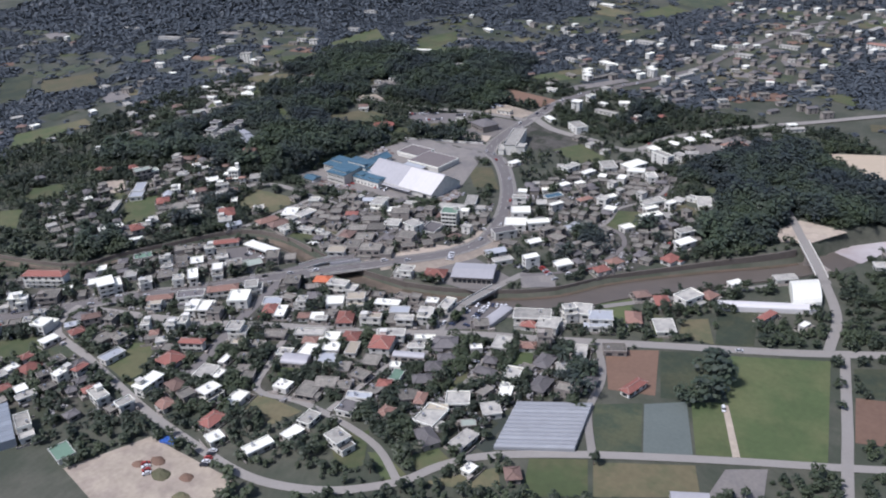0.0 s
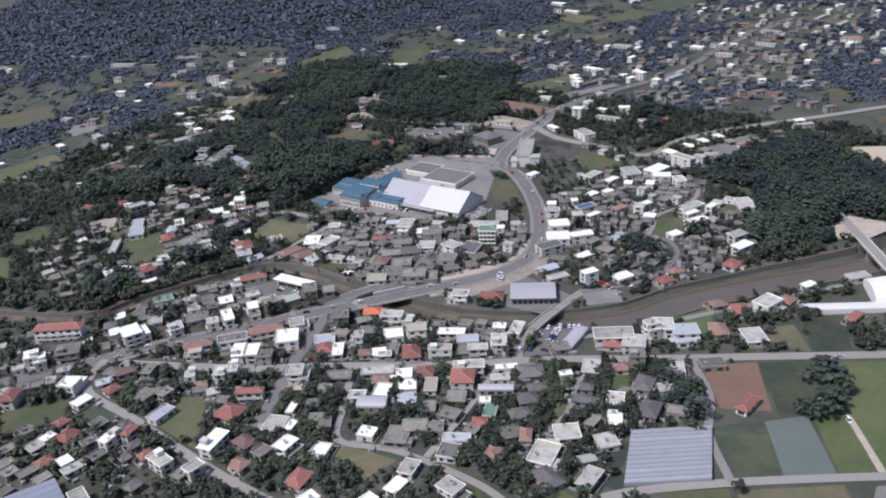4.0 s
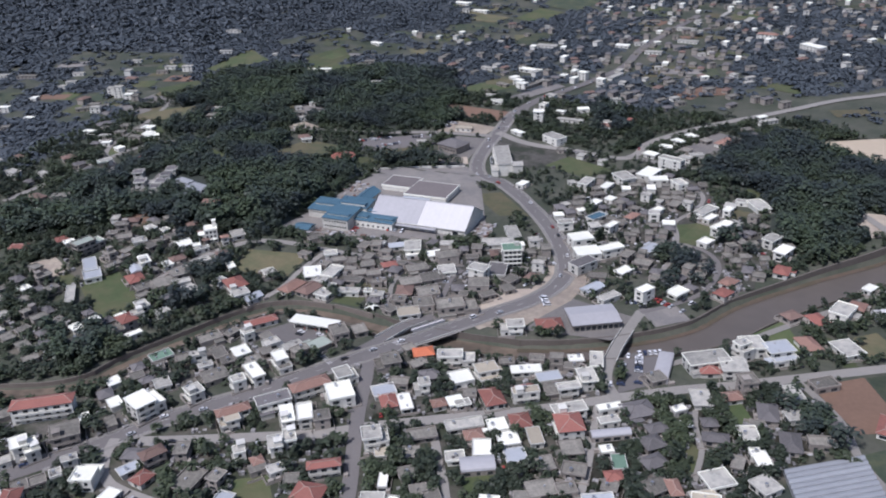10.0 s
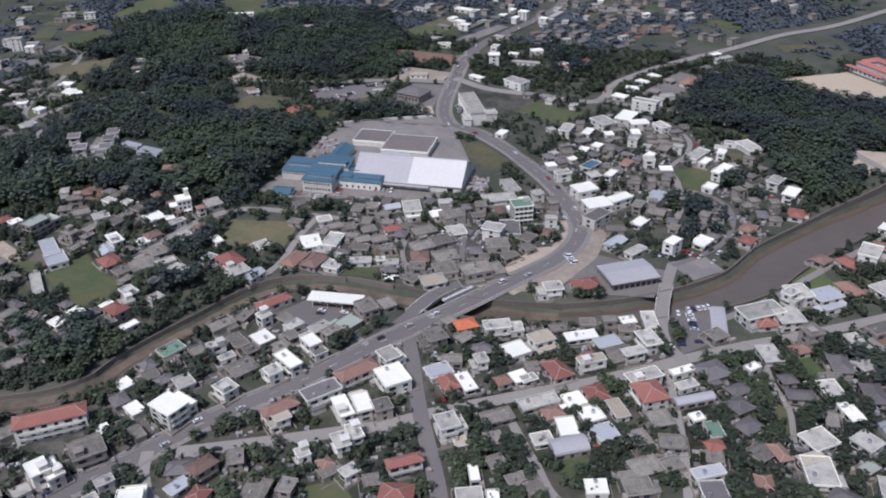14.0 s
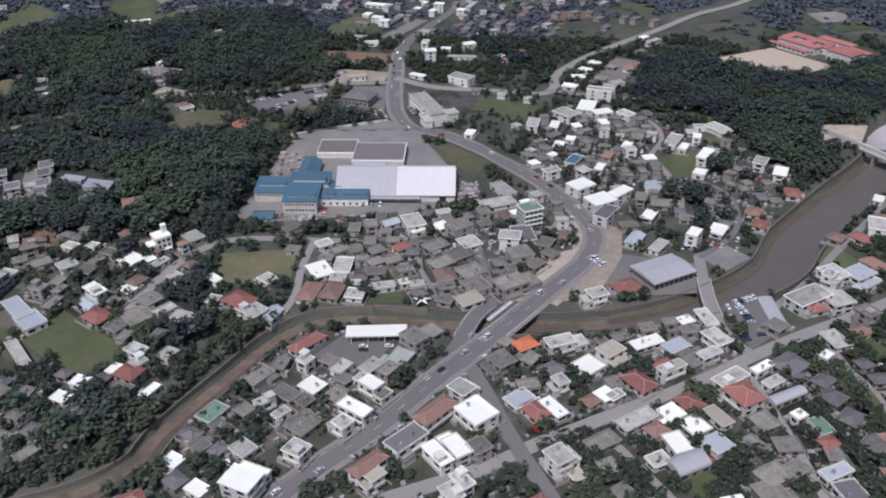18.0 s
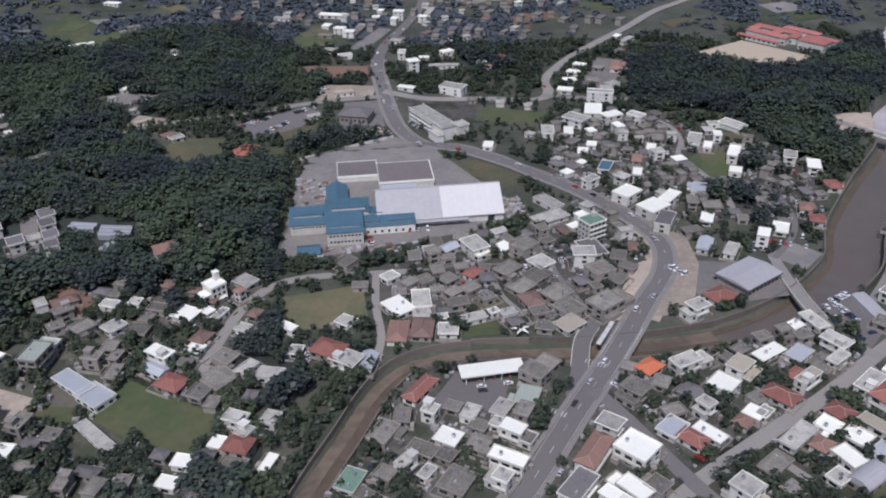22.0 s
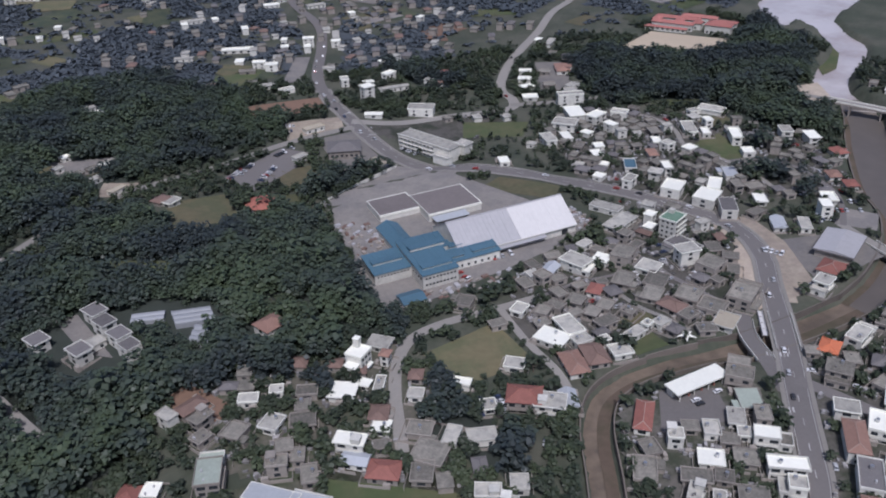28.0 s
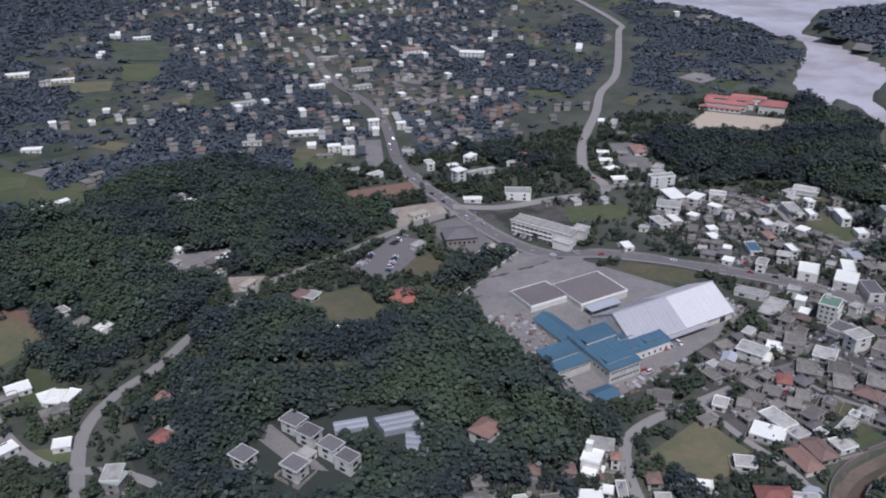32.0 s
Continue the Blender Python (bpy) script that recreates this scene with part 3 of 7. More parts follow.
field("plot_21", [(-397, 150), (-353, 195), (-331, 155), (-373, 135)], DRY, "brown-green fallow plot", lift=0.550)
field("plot_22", [(-445, 234), (-418, 273), (-382, 237), (-412, 207)], GRASS, "green grass plot", lift=0.553)
field("plot_23", [(-438, 314), (-438, 407), (-387, 372), (-421, 311)], GRASS, "green grass plot", lift=0.556)
field("plot_24", [(-297, -181), (-281, -155), (-253, -183), (-278, -205)], GRASS, "green grass plot", lift=0.259)
field("plot_25", [(-327, 363), (-323, 401), (-281, 347), (-299, 336)], GRASS, "green grass plot", lift=0.562)
field("plot_26", [(-355, 202), (-334, 192), (-341, 170), (-358, 166)], SOIL, "bare brown soil field", lift=0.265)
field("plot_27", [(-356, 62), (-338, 55), (-342, 39), (-353, 46)], GRASS, "green grass plot", lift=0.268)
field("plot_28", [(-302, 233), (-280, 228), (-286, 208), (-307, 215)], GRASS, "green grass plot", lift=0.271)
field("plot_29", [(-342, 212), (-322, 215), (-325, 200), (-341, 199)], GRASS, "green grass plot", lift=0.274)
field("plot_30", [(-227, 184), (-206, 176), (-212, 156), (-234, 162)], SAND, "pale sandy lot", lift=0.277)
field("plot_31", [(-260, 78), (-192, 41), (-208, 34), (-264, 65)], GRASS, "green grass plot", lift=0.280)
field("plot_32", [(-334, 436), (-313, 432), (-320, 407), (-337, 405)], GRASS, "green grass plot", lift=0.583)
field("plot_33", [(-311, 398), (-279, 374), (-286, 346), (-312, 363)], GRASS, "green grass plot", lift=0.586)
field("plot_34", [(-160, 899), (-88, 879), (-113, 779), (-175, 802)], DARK_CROP, "dark green crop plot", lift=0.589)
field("plot_35", [(-170, 781), (-130, 766), (-148, 690), (-186, 705)], GRASS, "green grass plot", lift=0.592)
field("plot_36", [(-128, 638), (-101, 633), (-120, 555), (-151, 556)], DARK_CROP, "dark green crop plot", lift=0.595)
field("plot_37", [(-97, 404), (-73, 384), (-105, 365), (-112, 382)], DRY, "brown-green fallow plot", lift=0.598)
field("plot_38", [(-113, 370), (-73, 365), (-96, 330), (-124, 335)], GRASS, "green grass plot", lift=0.601)
field("plot_39", [(-236, 715), (-194, 708), (-205, 671), (-247, 671)], DRY, "brown-green fallow plot", lift=0.604)
field("plot_40", [(-34, 395), (-22, 388), (-52, 319), (-66, 326)], LOT, "grey concrete yard", lift=0.607)

def town_sheet(name, poly, mat, label, lift=0.07, cell=4.0):
    """Yards and lanes of a built-up block: one sheet draped over the ground."""
    xs, ys = [p[0] for p in poly], [p[1] for p in poly]
    v, f, seen = [], [], {}
    def corner(i, j):
        if (i, j) not in seen:
            seen[(i, j)] = len(v)
            v.append((i * cell, j * cell, ground_z(i * cell, j * cell) + lift))
        return seen[(i, j)]
    for i in range(int(min(xs) / cell) - 1, int(max(xs) / cell) + 1):
        for j in range(int(min(ys) / cell) - 1, int(max(ys) / cell) + 1):
            c = Vector(((i + 0.5) * cell, (j + 0.5) * cell, 0))
            if inside(poly, c.x, c.y) and near_water(c) > 4:
                f.append((corner(i, j), corner(i + 1, j), corner(i + 1, j + 1), corner(i, j + 1)))
    return tagged(part(name, (v, f), mat), label, "ground", kind="structure")
HOUSES = {}  # block: rows of x, y, width, depth, storeys, kind, turn where it is known
HOUSES["river_row"] = [
    (138, -127, 13.2, 6.0, 1, "L", -76), (128, -135, 6.5, 5.0, 1, "W", 25), (173, -145, 8.2, 7.6, 1, "G", 42), (-2, -156, 11.5, 9.0, 2, "G", -46), (6, -147, 9.0, 7.0, 1, "G", -46),
    (194, -155, 12.0, 7.9, 1, "L", -70), (107, -155, 14.4, 5.5, 1, "W", 26), (139, -155, 11.4, 7.4, 2, "L", -60), (50, -157, 10.1, 7.8, 1, "O", 32),
    (69, -157, 19.5, 7.5, 2, "L", 21), (120, -158, 11.7, 7.4, 1, "Q", 34), (186, -166, 6.7, 4.3, 1, "W", 43), (90, -166, 11.9, 10.6, 2, "T", -52),
    (127, -167, 11.9, 9.3, 1, "G", 30), (135, -171, 9.8, 4.1, 2, "L", 32), (112, -172, 8.9, 5.7, 1, "R", 35), (168, -172, 13.8, 11.3, 1, "D", 37),
]
HOUSES["river_row_middle"] = [
    (78, -173, 11.4, 11.0, 1, "W", 40), (35, -175, 12.5, 9.8, 2, "G", 38), (152, -175, 11.7, 4.1, 1, "W", 35), (62, -176, 9.0, 8.1, 1, "D", 37),
    (115, -179, 13.1, 5.3, 2, "T", 31), (179, -184, 8.9, 6.1, 1, "D", 39), (99, -184, 13.5, 9.2, 1, "R", -53), (154, -185, 9.6, 4.9, 1, "L", 34),
    (138, -185, 15.5, 7.0, 2, "L", 35),
]
HOUSES["cross_row"] = [
    (22, -192, 10.4, 8.8, 2, "L", 47), (83, -193, 6.5, 6.5, 1, "W", 39), (160, -194, 18.4, 5.1, 1, "S", 28), (179, -195, 9.0, 8.6, 1, "D", 41),
    (141, -196, 13.1, 11.6, 2, "R", -62), (46, -197, 10.3, 7.9, 1, "Q", 39), (89, -197, 6.3, 3.8, 1, "L", 37), (118, -198, 9.9, 8.7, 1, "R", -60),
    (78, -201, 6.3, 5.7, 1, "C", 39), (60, -202, 12.0, 5.1, 1, "W", -55), (52, -204, 11.0, 7.3, 1, "R", -53), (109, -205, 8.1, 8.1, 1, "W", -56),
    (31, -207, 14.3, 12.7, 2, "W", -50), (158, -207, 4.9, 4.1, 1, "W", 31), (128, -207, 11.7, 5.8, 1, "T", -60), (182, -208, 9.6, 7.5, 1, "D", 46),
]
HOUSES["cross_row_middle"] = [
    (10, -208, 19.2, 7.7, 2, "C", 50), (94, -209, 16.5, 6.1, 1, "L", 34), (146, -210, 8.9, 8.6, 1, "G", -64), (117, -213, 8.9, 8.4, 1, "W", -57),
    (168, -213, 9.7, 6.1, 1, "E", -69), (101, -215, 7.8, 6.5, 1, "C", 35), (83, -219, 12.4, 6.5, 1, "G", 33), (193, -222, 9.4, 4.7, 1, "C", -64),
    (124, -223, 9.2, 8.8, 1, "Q", -58), (168, -223, 6.7, 5.9, 1, "M", 27), (186, -223, 10.0, 8.4, 1, "G", 49), (108, -223, 11.6, 8.3, 1, "W", -69),
    (138, -224, 9.4, 7.4, 1, "G", -59), (-1, -225, 16.3, 8.2, 2, "P", 46), (18, -227, 16.7, 6.3, 2, "W", -56), (29, -230, 10.5, 7.5, 2, "G", -54),
]
HOUSES["cross_row_lower"] = [
    (12, -233, 13.3, 5.7, 2, "W", -52), (110, -234, 15.5, 9.1, 1, "S", 27), (94, -236, 7.3, 5.5, 1, "L", 28), (59, -236, 11.3, 8.4, 3, "L", 33),
    (152, -237, 8.2, 6.9, 1, "G", 33), (65, -239, 9.1, 4.8, 1, "T", -62), (165, -239, 12.4, 4.8, 1, "Q", 27), (141, -240, 11.3, 8.5, 1, "G", 33),
    (186, -241, 8.4, 5.8, 1, "C", 99),
]
HOUSES["old_village"] = [
    (14, 215, 19.8, 12.0, 2, "L", -33), (21, 99, 9.4, 6.6, 1, "W", 73), (44, 11, 18.9, 8.4, 1, "L", -60), (40, -9, 20.8, 9.5, 1, "L", 23),
    (-24, -36, 9.3, 6.4, 1, "K", 33), (-10, -39, 13.8, 9.8, 2, "L", -68), (6, -40, 8.5, 7.8, 1, "W", 34), (20, -49, 13.7, 10.7, 2, "G", 36),
    (54, -49, 17.1, 11.2, 1, "P", -78), (-8, -50, 8.2, 6.3, 1, "W", 33), (29, -60, 10.8, 10.4, 1, "L", -61), (4, -63, 12.4, 8.7, 1, "G", 39),
    (-59, -64, 7.9, 6.2, 1, "L", 34), (-15, -65, 9.0, 6.5, 1, "R", 39), (-41, -69, 8.0, 7.2, 1, "G", -64), (-29, -69, 8.4, 7.6, 1, "G", 35),
]
HOUSES["old_village_middle"] = [
    (-49, -70, 9.6, 7.1, 1, "G", 37), (18, -72, 12.8, 9.6, 1, "G", 36), (51, -75, 12.6, 11.5, 2, "G", 20), (-19, -80, 8.5, 6.4, 1, "G", 34),
    (-28, -82, 7.3, 5.8, 1, "G", 34), (8, -82, 11.7, 8.2, 1, "G", 38), (-45, -87, 14.1, 8.1, 1, "L", 88), (24, -91, 12.8, 10.9, 1, "G", 33),
    (-62, -92, 14.3, 10.6, 1, "W", -60), (48, -104, 23.6, 11.8, 2, "G", 32), (28, -105, 12.6, 11.6, 1, "G", -59), (105, -106, 13.8, 11.5, 1, "R", 26),
    (-22, -107, 12.5, 4.9, 1, "L", 15), (-47, -112, 14.9, 9.6, 1, "B", 77), (-61, -113, 16.1, 8.8, 1, "C", 78), (189, -116, 21.5, 11.1, 2, "L", 31),
]
HOUSES["old_village_lower"] = [
    (25, -120, 11.8, 8.9, 1, "T", 32), (205, -120, 15.9, 11.2, 2, "L", -71), (87, -122, 12.5, 7.0, 2, "L", 23), (194, -124, 11.4, 8.7, 1, "R", -70),
]
HOUSES["fields"] = [
    (259, -81, 13.7, 10.4, 1, "L", -53), (240, -83, 13.4, 8.5, 1, "C", -58), (206, -91, 12.6, 11.3, 2, "L", -65), (227, -99, 14.6, 13.0, 2, "Q", -57),
    (246, -122, 12.7, 8.0, 1, "G", 35), (236, -136, 13.9, 5.4, 1, "L", -64), (208, -147, 8.8, 6.2, 1, "C", 31), (275, -147, 14.9, 5.4, 1, "R", 81),
    (225, -155, 13.3, 8.5, 1, "D", 99), (236, -175, 13.2, 8.2, 1, "D", -82), (218, -175, 9.0, 7.2, 1, "L", -70), (222, -188, 5.3, 4.3, 1, "W", -71),
    (225, -191, 8.3, 5.0, 1, "W", -66), (228, -208, 9.6, 8.9, 1, "L", -43), (209, -211, 10.8, 9.7, 1, "L", 36), (205, -223, 9.7, 4.3, 1, "T", 30),
]
HOUSES["fields_middle"] = [
    (226, -224, 6.8, 4.6, 1, "N", 44), (207, -230, 14.7, 10.3, 1, "L", -82), (232, -235, 12.6, 6.5, 1, "L", 89), (265, -241, 7.9, 6.5, 1, "B", -47),
    (247, -250, 6.0, 5.2, 1, "W", -90),
]
HOUSES["channel_town"] = [
    (-71, -137, 10.5, 6.6, 1, "K", 68), (-53, -157, 17.6, 6.4, 1, "R", 49), (-8, -169, 11.8, 8.5, 1, "N", 63), (-71, -182, 12.9, 8.8, 1, "G", 55),
    (-45, -189, 8.8, 7.5, 1, "W", -36), (-131, -191, 10.4, 8.1, 1, "G", -27), (-117, -192, 9.5, 4.2, 1, "W", 64), (-17, -192, 14.6, 6.8, 2, "W", -39),
    (-56, -194, 10.5, 6.0, 1, "G", -36), (-33, -195, 8.1, 8.0, 1, "G", -37), (-47, -199, 5.7, 5.6, 1, "G", -39), (-88, -205, 10.7, 7.2, 1, "E", 60),
    (-24, -207, 13.9, 5.6, 2, "W", -35), (-45, -213, 12.5, 10.4, 1, "G", 54), (-29, -215, 9.6, 6.8, 2, "L", -39), (-67, -228, 7.9, 6.7, 1, "L", -39),
]
HOUSES["channel_town_middle"] = [
    (-43, -232, 8.6, 7.5, 2, "L", -29), (-15, -239, 15.6, 6.0, 2, "C", 48),
]
HOUSES["west_slope"] = [
    
    (-176, -35, 11.8, 10.3, 2, "C", 23), (-81, -49, 9.7, 8.4, 1, "G", 47), (-133, -64, 9.6, 7.8, 1, "L", -44), 
    (-135, -76, 4.6, 3.8, 2, "C", 48), (-150, -88, 4.6, 3.8, 1, "W", -45), (-160, -89, 10.6, 9.5, 1, "W", -33), (-144, -91, 10.4, 4.1, 1, "L", 58),
    (-208, -93, 9.4, 8.3, 1, "G", 42), (-193, -95, 8.3, 7.0, 1, "L", 45), (-83, -102, 8.7, 7.1, 1, "L", -40), (-132, -103, 6.0, 5.5, 1, "L", -33),
]
HOUSES["west_slope_middle"] = [
    (-111, -104, 8.0, 4.0, 1, "W", -40), (-252, -107, 8.0, 7.2, 1, "M", 56), (-150, -108, 8.7, 7.4, 1, "B", 61), (-244, -109, 6.5, 5.8, 1, "W", 61),
    (-222, -113, 20.0, 9.1, 3, "N", 72), (-151, -116, 7.0, 6.2, 1, "W", -35), (-168, -120, 11.4, 5.6, 2, "W", -38), (-139, -123, 9.7, 8.1, 1, "G", -37),
    (-92, -126, 14.1, 11.0, 2, "M", -34), (-169, -128, 10.0, 6.2, 1, "K", -38), (-129, -132, 10.6, 5.9, 1, "L", 49), (-204, -132, 20.3, 7.8, 1, "Q", -44),
    (-84, -134, 12.2, 8.8, 2, "L", -37), (-141, -137, 13.6, 13.0, 1, "G", -46), (-161, -138, 12.0, 9.5, 1, "M", -33), (-193, -142, 14.5, 10.4, 1, "Q", -43),
]
HOUSES["west_slope_lower"] = [
    (-148, -145, 9.9, 7.5, 1, "G", 60), (-117, -166, 8.1, 6.9, 1, "L", 64), (-188, -167, 22.9, 4.1, 1, "L", -49), (-131, -167, 8.6, 5.4, 2, "L", -28),
    (-127, -176, 6.8, 6.1, 2, "L", 53), (-129, -183, 10.5, 8.8, 2, "M", -24),
]
HOUSES["south_village"] = [
    (-13, -247, 9.0, 8.3, 2, "T", 46), (22, -247, 8.7, 5.0, 2, "L", -52), (167, -249, 9.9, 9.0, 1, "P", -74), (138, -250, 11.6, 9.6, 1, "G", -69),
    (-58, -250, 15.0, 13.0, 3, "W", 67), (18, -253, 8.2, 5.3, 2, "L", -53), (123, -255, 8.4, 7.3, 1, "W", 14), (75, -257, 8.8, 3.9, 1, "W", -70),
    (47, -259, 14.1, 4.7, 2, "R", 32), (5, -263, 5.8, 5.2, 2, "L", -48), (15, -264, 5.4, 4.6, 1, "C", -38), (26, -266, 7.0, 5.7, 1, "L", 52),
    (-109, -267, 29.1, 8.5, 3, "R", 34), (157, -267, 9.6, 6.8, 1, "L", -80), (18, -268, 7.7, 5.4, 1, "G", 49), (85, -269, 7.9, 4.4, 1, "W", -75),
]
HOUSES["south_village_middle"] = [
    (69, -274, 12.0, 9.5, 1, "L", -71), (48, -275, 12.6, 11.9, 1, "R", 7), (112, -278, 12.6, 8.1, 1, "W", -74), (-32, -278, 10.3, 6.3, 2, "B", 61),
    (159, -280, 8.7, 5.5, 1, "W", 89), (97, -283, 10.4, 9.4, 2, "W", 1), (-7, -285, 13.3, 9.6, 1, "G", -89), (-75, -286, 13.0, 12.1, 2, "G", 45),
    (-38, -288, 8.2, 5.0, 1, "Q", 63), (-90, -294, 11.1, 6.3, 2, "W", -32), (15, -296, 12.8, 7.2, 1, "Q", -88), (116, -297, 11.6, 8.4, 1, "R", -83),
    (153, -297, 13.1, 5.4, 1, "W", 78), (-51, -297, 13.8, 10.0, 2, "W", -69), (61, -298, 14.9, 6.8, 2, "W", -79), (-87, -302, 8.3, 6.6, 3, "W", -37),
]
HOUSES["south_village_lower"] = [
    (83, -303, 8.7, 7.1, 1, "C", -1), (-34, -306, 9.4, 6.4, 1, "W", 90), (129, -307, 7.2, 6.7, 1, "W", 77), (16, -313, 8.3, 4.4, 2, "R", -81),
    (63, -320, 9.3, 5.9, 1, "G", -89), (11, -321, 11.0, 5.9, 2, "W", -84), (-71, -324, 12.2, 7.5, 2, "R", -59), (-13, -329, 9.7, 8.9, 1, "M", -80),
    (75, -357, 11.5, 7.9, 1, "E", -9), (41, -359, 19.7, 7.1, 2, "L", -19),
]
HOUSES["east_village"] = [
    (161, 248, 19.8, 11.0, 1, "C", 66), (112, 152, 19.8, 12.0, 2, "W", 73), (95, 138, 16.1, 11.3, 2, "L", -47), (85, 121, 12.7, 6.1, 1, "W", 76),
    (69, 119, 15.0, 7.9, 2, "L", 79), (200, 101, 17.9, 10.0, 1, "L", -58), (165, 84, 19.8, 8.0, 1, "L", 63), (85, 82, 10.2, 5.8, 1, "W", 74),
    (132, 78, 9.0, 5.3, 1, "W", 66), (170, 72, 11.0, 5.6, 1, "W", 63), (117, 63, 11.1, 5.6, 1, "C", 69), (93, 55, 14.2, 7.0, 1, "U", 60),
    (180, 53, 16.3, 6.6, 2, "W", 60), (213, 40, 11.5, 7.5, 2, "L", 62), (108, 36, 10.4, 4.6, 2, "W", 68), (168, 26, 9.2, 7.8, 1, "W", 63),
]
HOUSES["east_village_middle"] = [
    (221, 24, 12.8, 7.2, 2, "W", 67), (140, 12, 14.7, 8.3, 1, "Q", 63), (83, 5, 14.6, 11.8, 2, "W", 36), (222, 1, 11.3, 8.6, 1, "R", 79),
    (116, -1, 15.3, 7.1, 2, "W", 44), (271, -8, 8.0, 5.0, 1, "W", 60), (96, -13, 15.8, 13.0, 2, "W", 31), (193, -23, 9.8, 7.6, 1, "C", 65),
    (130, -26, 10.4, 6.0, 1, "W", 62), (104, -27, 16.9, 9.2, 2, "P", 58), (262, -30, 9.2, 7.7, 1, "C", 76), (323, -33, 6.8, 3.8, 1, "W", 79),
    (302, -35, 12.4, 3.9, 1, "R", 77), (195, -40, 9.2, 7.4, 1, "R", 63), (254, -42, 14.2, 10.0, 2, "L", 70), (166, -45, 10.5, 7.4, 1, "W", 60),
]
HOUSES["east_village_lower"] = [
    (241, -52, 11.7, 7.9, 1, "R", -52), (117, -55, 13.2, 6.9, 1, "K", 60), (231, -56, 8.9, 7.4, 1, "B", 48), (149, -58, 10.3, 6.5, 3, "W", 59),
    (129, -63, 13.0, 5.6, 1, "L", 55),
]
HOUSES["east_villas"] = [
    (188, 65, 8.4, 5.8, 1, "L"), (188, 107, 8.4, 5.8, 1, "L"), (132, 66, 7.6, 7.5, 2, "L"),
]
HOUSES["old_core"] = [
    (-35, -115, 8.4, 7.5, 1, "L"), (-36, -104, 3.4, 3.3, 1, "L"), (-11, -103, 4.2, 3.3, 1, "L"), (-36, -79, 7.6, 5.0, 1, "G"), (10, -95, 9.2, 11.6, 1, "B"),
    (11, -121, 7.6, 5.8, 1, "G"),
]
HOUSES["curve_row"] = [
    (142, 94, 6.7, 10.0, 1, "G"), (71, 29, 10.1, 5.8, 2, "L"),
]
HOUSES["curve_east"] = [
    (139, -11, 10.1, 7.5, 1, "G"), (116, -38, 10.1, 5.8, 1, "G"), (46, -61, 10.9, 8.3, 3, "L"),
]
HOUSES["channel_bend"] = [
    (-75, -71, 7.6, 5.0, 1, "G"), (-118, -137, 11.8, 7.5, 1, "L"), (-107, -122, 5.0, 5.8, 1, "L"),
]
HOUSES["slope_houses"] = [
    (-221, -71, 11.8, 6.6, 1, "B"), (-198, -77, 8.4, 5.8, 1, "L"), (-181, -99, 9.2, 7.5, 1, "G"),
]
HOUSES["cross_south"] = [
    (209, -104, 8.4, 7.5, 3, "L"),
]
HOUSES["field_row"] = [
    (200, -184, 10.9, 5.8, 1, "D"),
]
HOUSES["village_edge"] = [
    (68, -310, 7.6, 7.5, 2, "L"), (73, -289, 10.1, 7.5, 1, "B"),
]
HOUSES["meadow_row"] = [
    (49, -321, 11.8, 6.6, 2, "L"),
]
HOUSES["lane_houses"] = [
    (185, -272, 13.4, 7.5, 2, "L"),
]
HOUSES["cross_road"] = [
    (152, -224, 9.2, 6.6, 1, "G"),
]
HOUSES["south_village_backs"] = [
    (216, -244, 13.4, 8.3, 1, "D"),
]
HOUSES["river_fields"] = [
    (211, -133, 7.6, 8.3, 3, "G"),
]
HOUSES["curve_north"] = [
    (65, -104, 6.7, 5.8, 2, "G"),
]
HOUSES["north_road"] = [
    (130, 258, 10.1, 6.6, 1, "W"), (121, 243, 10.1, 6.6, 1, "W"), (113, 226, 10.1, 6.6, 1, "W"), (104, 205, 10.9, 6.6, 1, "W"), (-23, 226, 13.4, 5.0, 1, "W"),
    (-82, 317, 11.8, 5.8, 1, "L"), (-77, 438, 28.6, 7.5, 1, "W"), (-64, 366, 10.9, 7.5, 2, "W"), (-86, 365, 13.4, 5.0, 1, "G"), (127, 184, 20.2, 7.5, 3, "L"),
    (183, 329, 8.4, 5.0, 1, "W"), (-193, 131, 8.4, 6.6, 1, "L"),
]
HOUSES["far_west"] = [
    (-355, 111, 10.9, 8.3, 1, "W"), (-343, 97, 8.4, 7.5, 1, "W"), (-362, 66, 11.8, 6.6, 1, "W"), (-327, 18, 7.6, 8.3, 2, "N"), (-303, 38, 9.2, 7.5, 1, "M"),
    (-296, 42, 6.7, 5.0, 1, "L"), (-198, 136, 10.1, 7.5, 1, "B"), (-220, 164, 11.8, 5.0, 1, "T"), (-198, 81, 4.2, 3.3, 1, "W"), (-74, 218, 15.1, 6.6, 1, "T"),
    (-98, 175, 10.1, 5.8, 1, "L"), (-72, 378, 10.9, 6.6, 2, "W"), (-88, 331, 11.8, 5.0, 1, "G"), (-128, 433, 16.8, 5.0, 1, "L"), (-303, 494, 16.8, 6.6, 1, "W"),
    (-286, 756, 25.2, 10.0, 1, "W"),
]
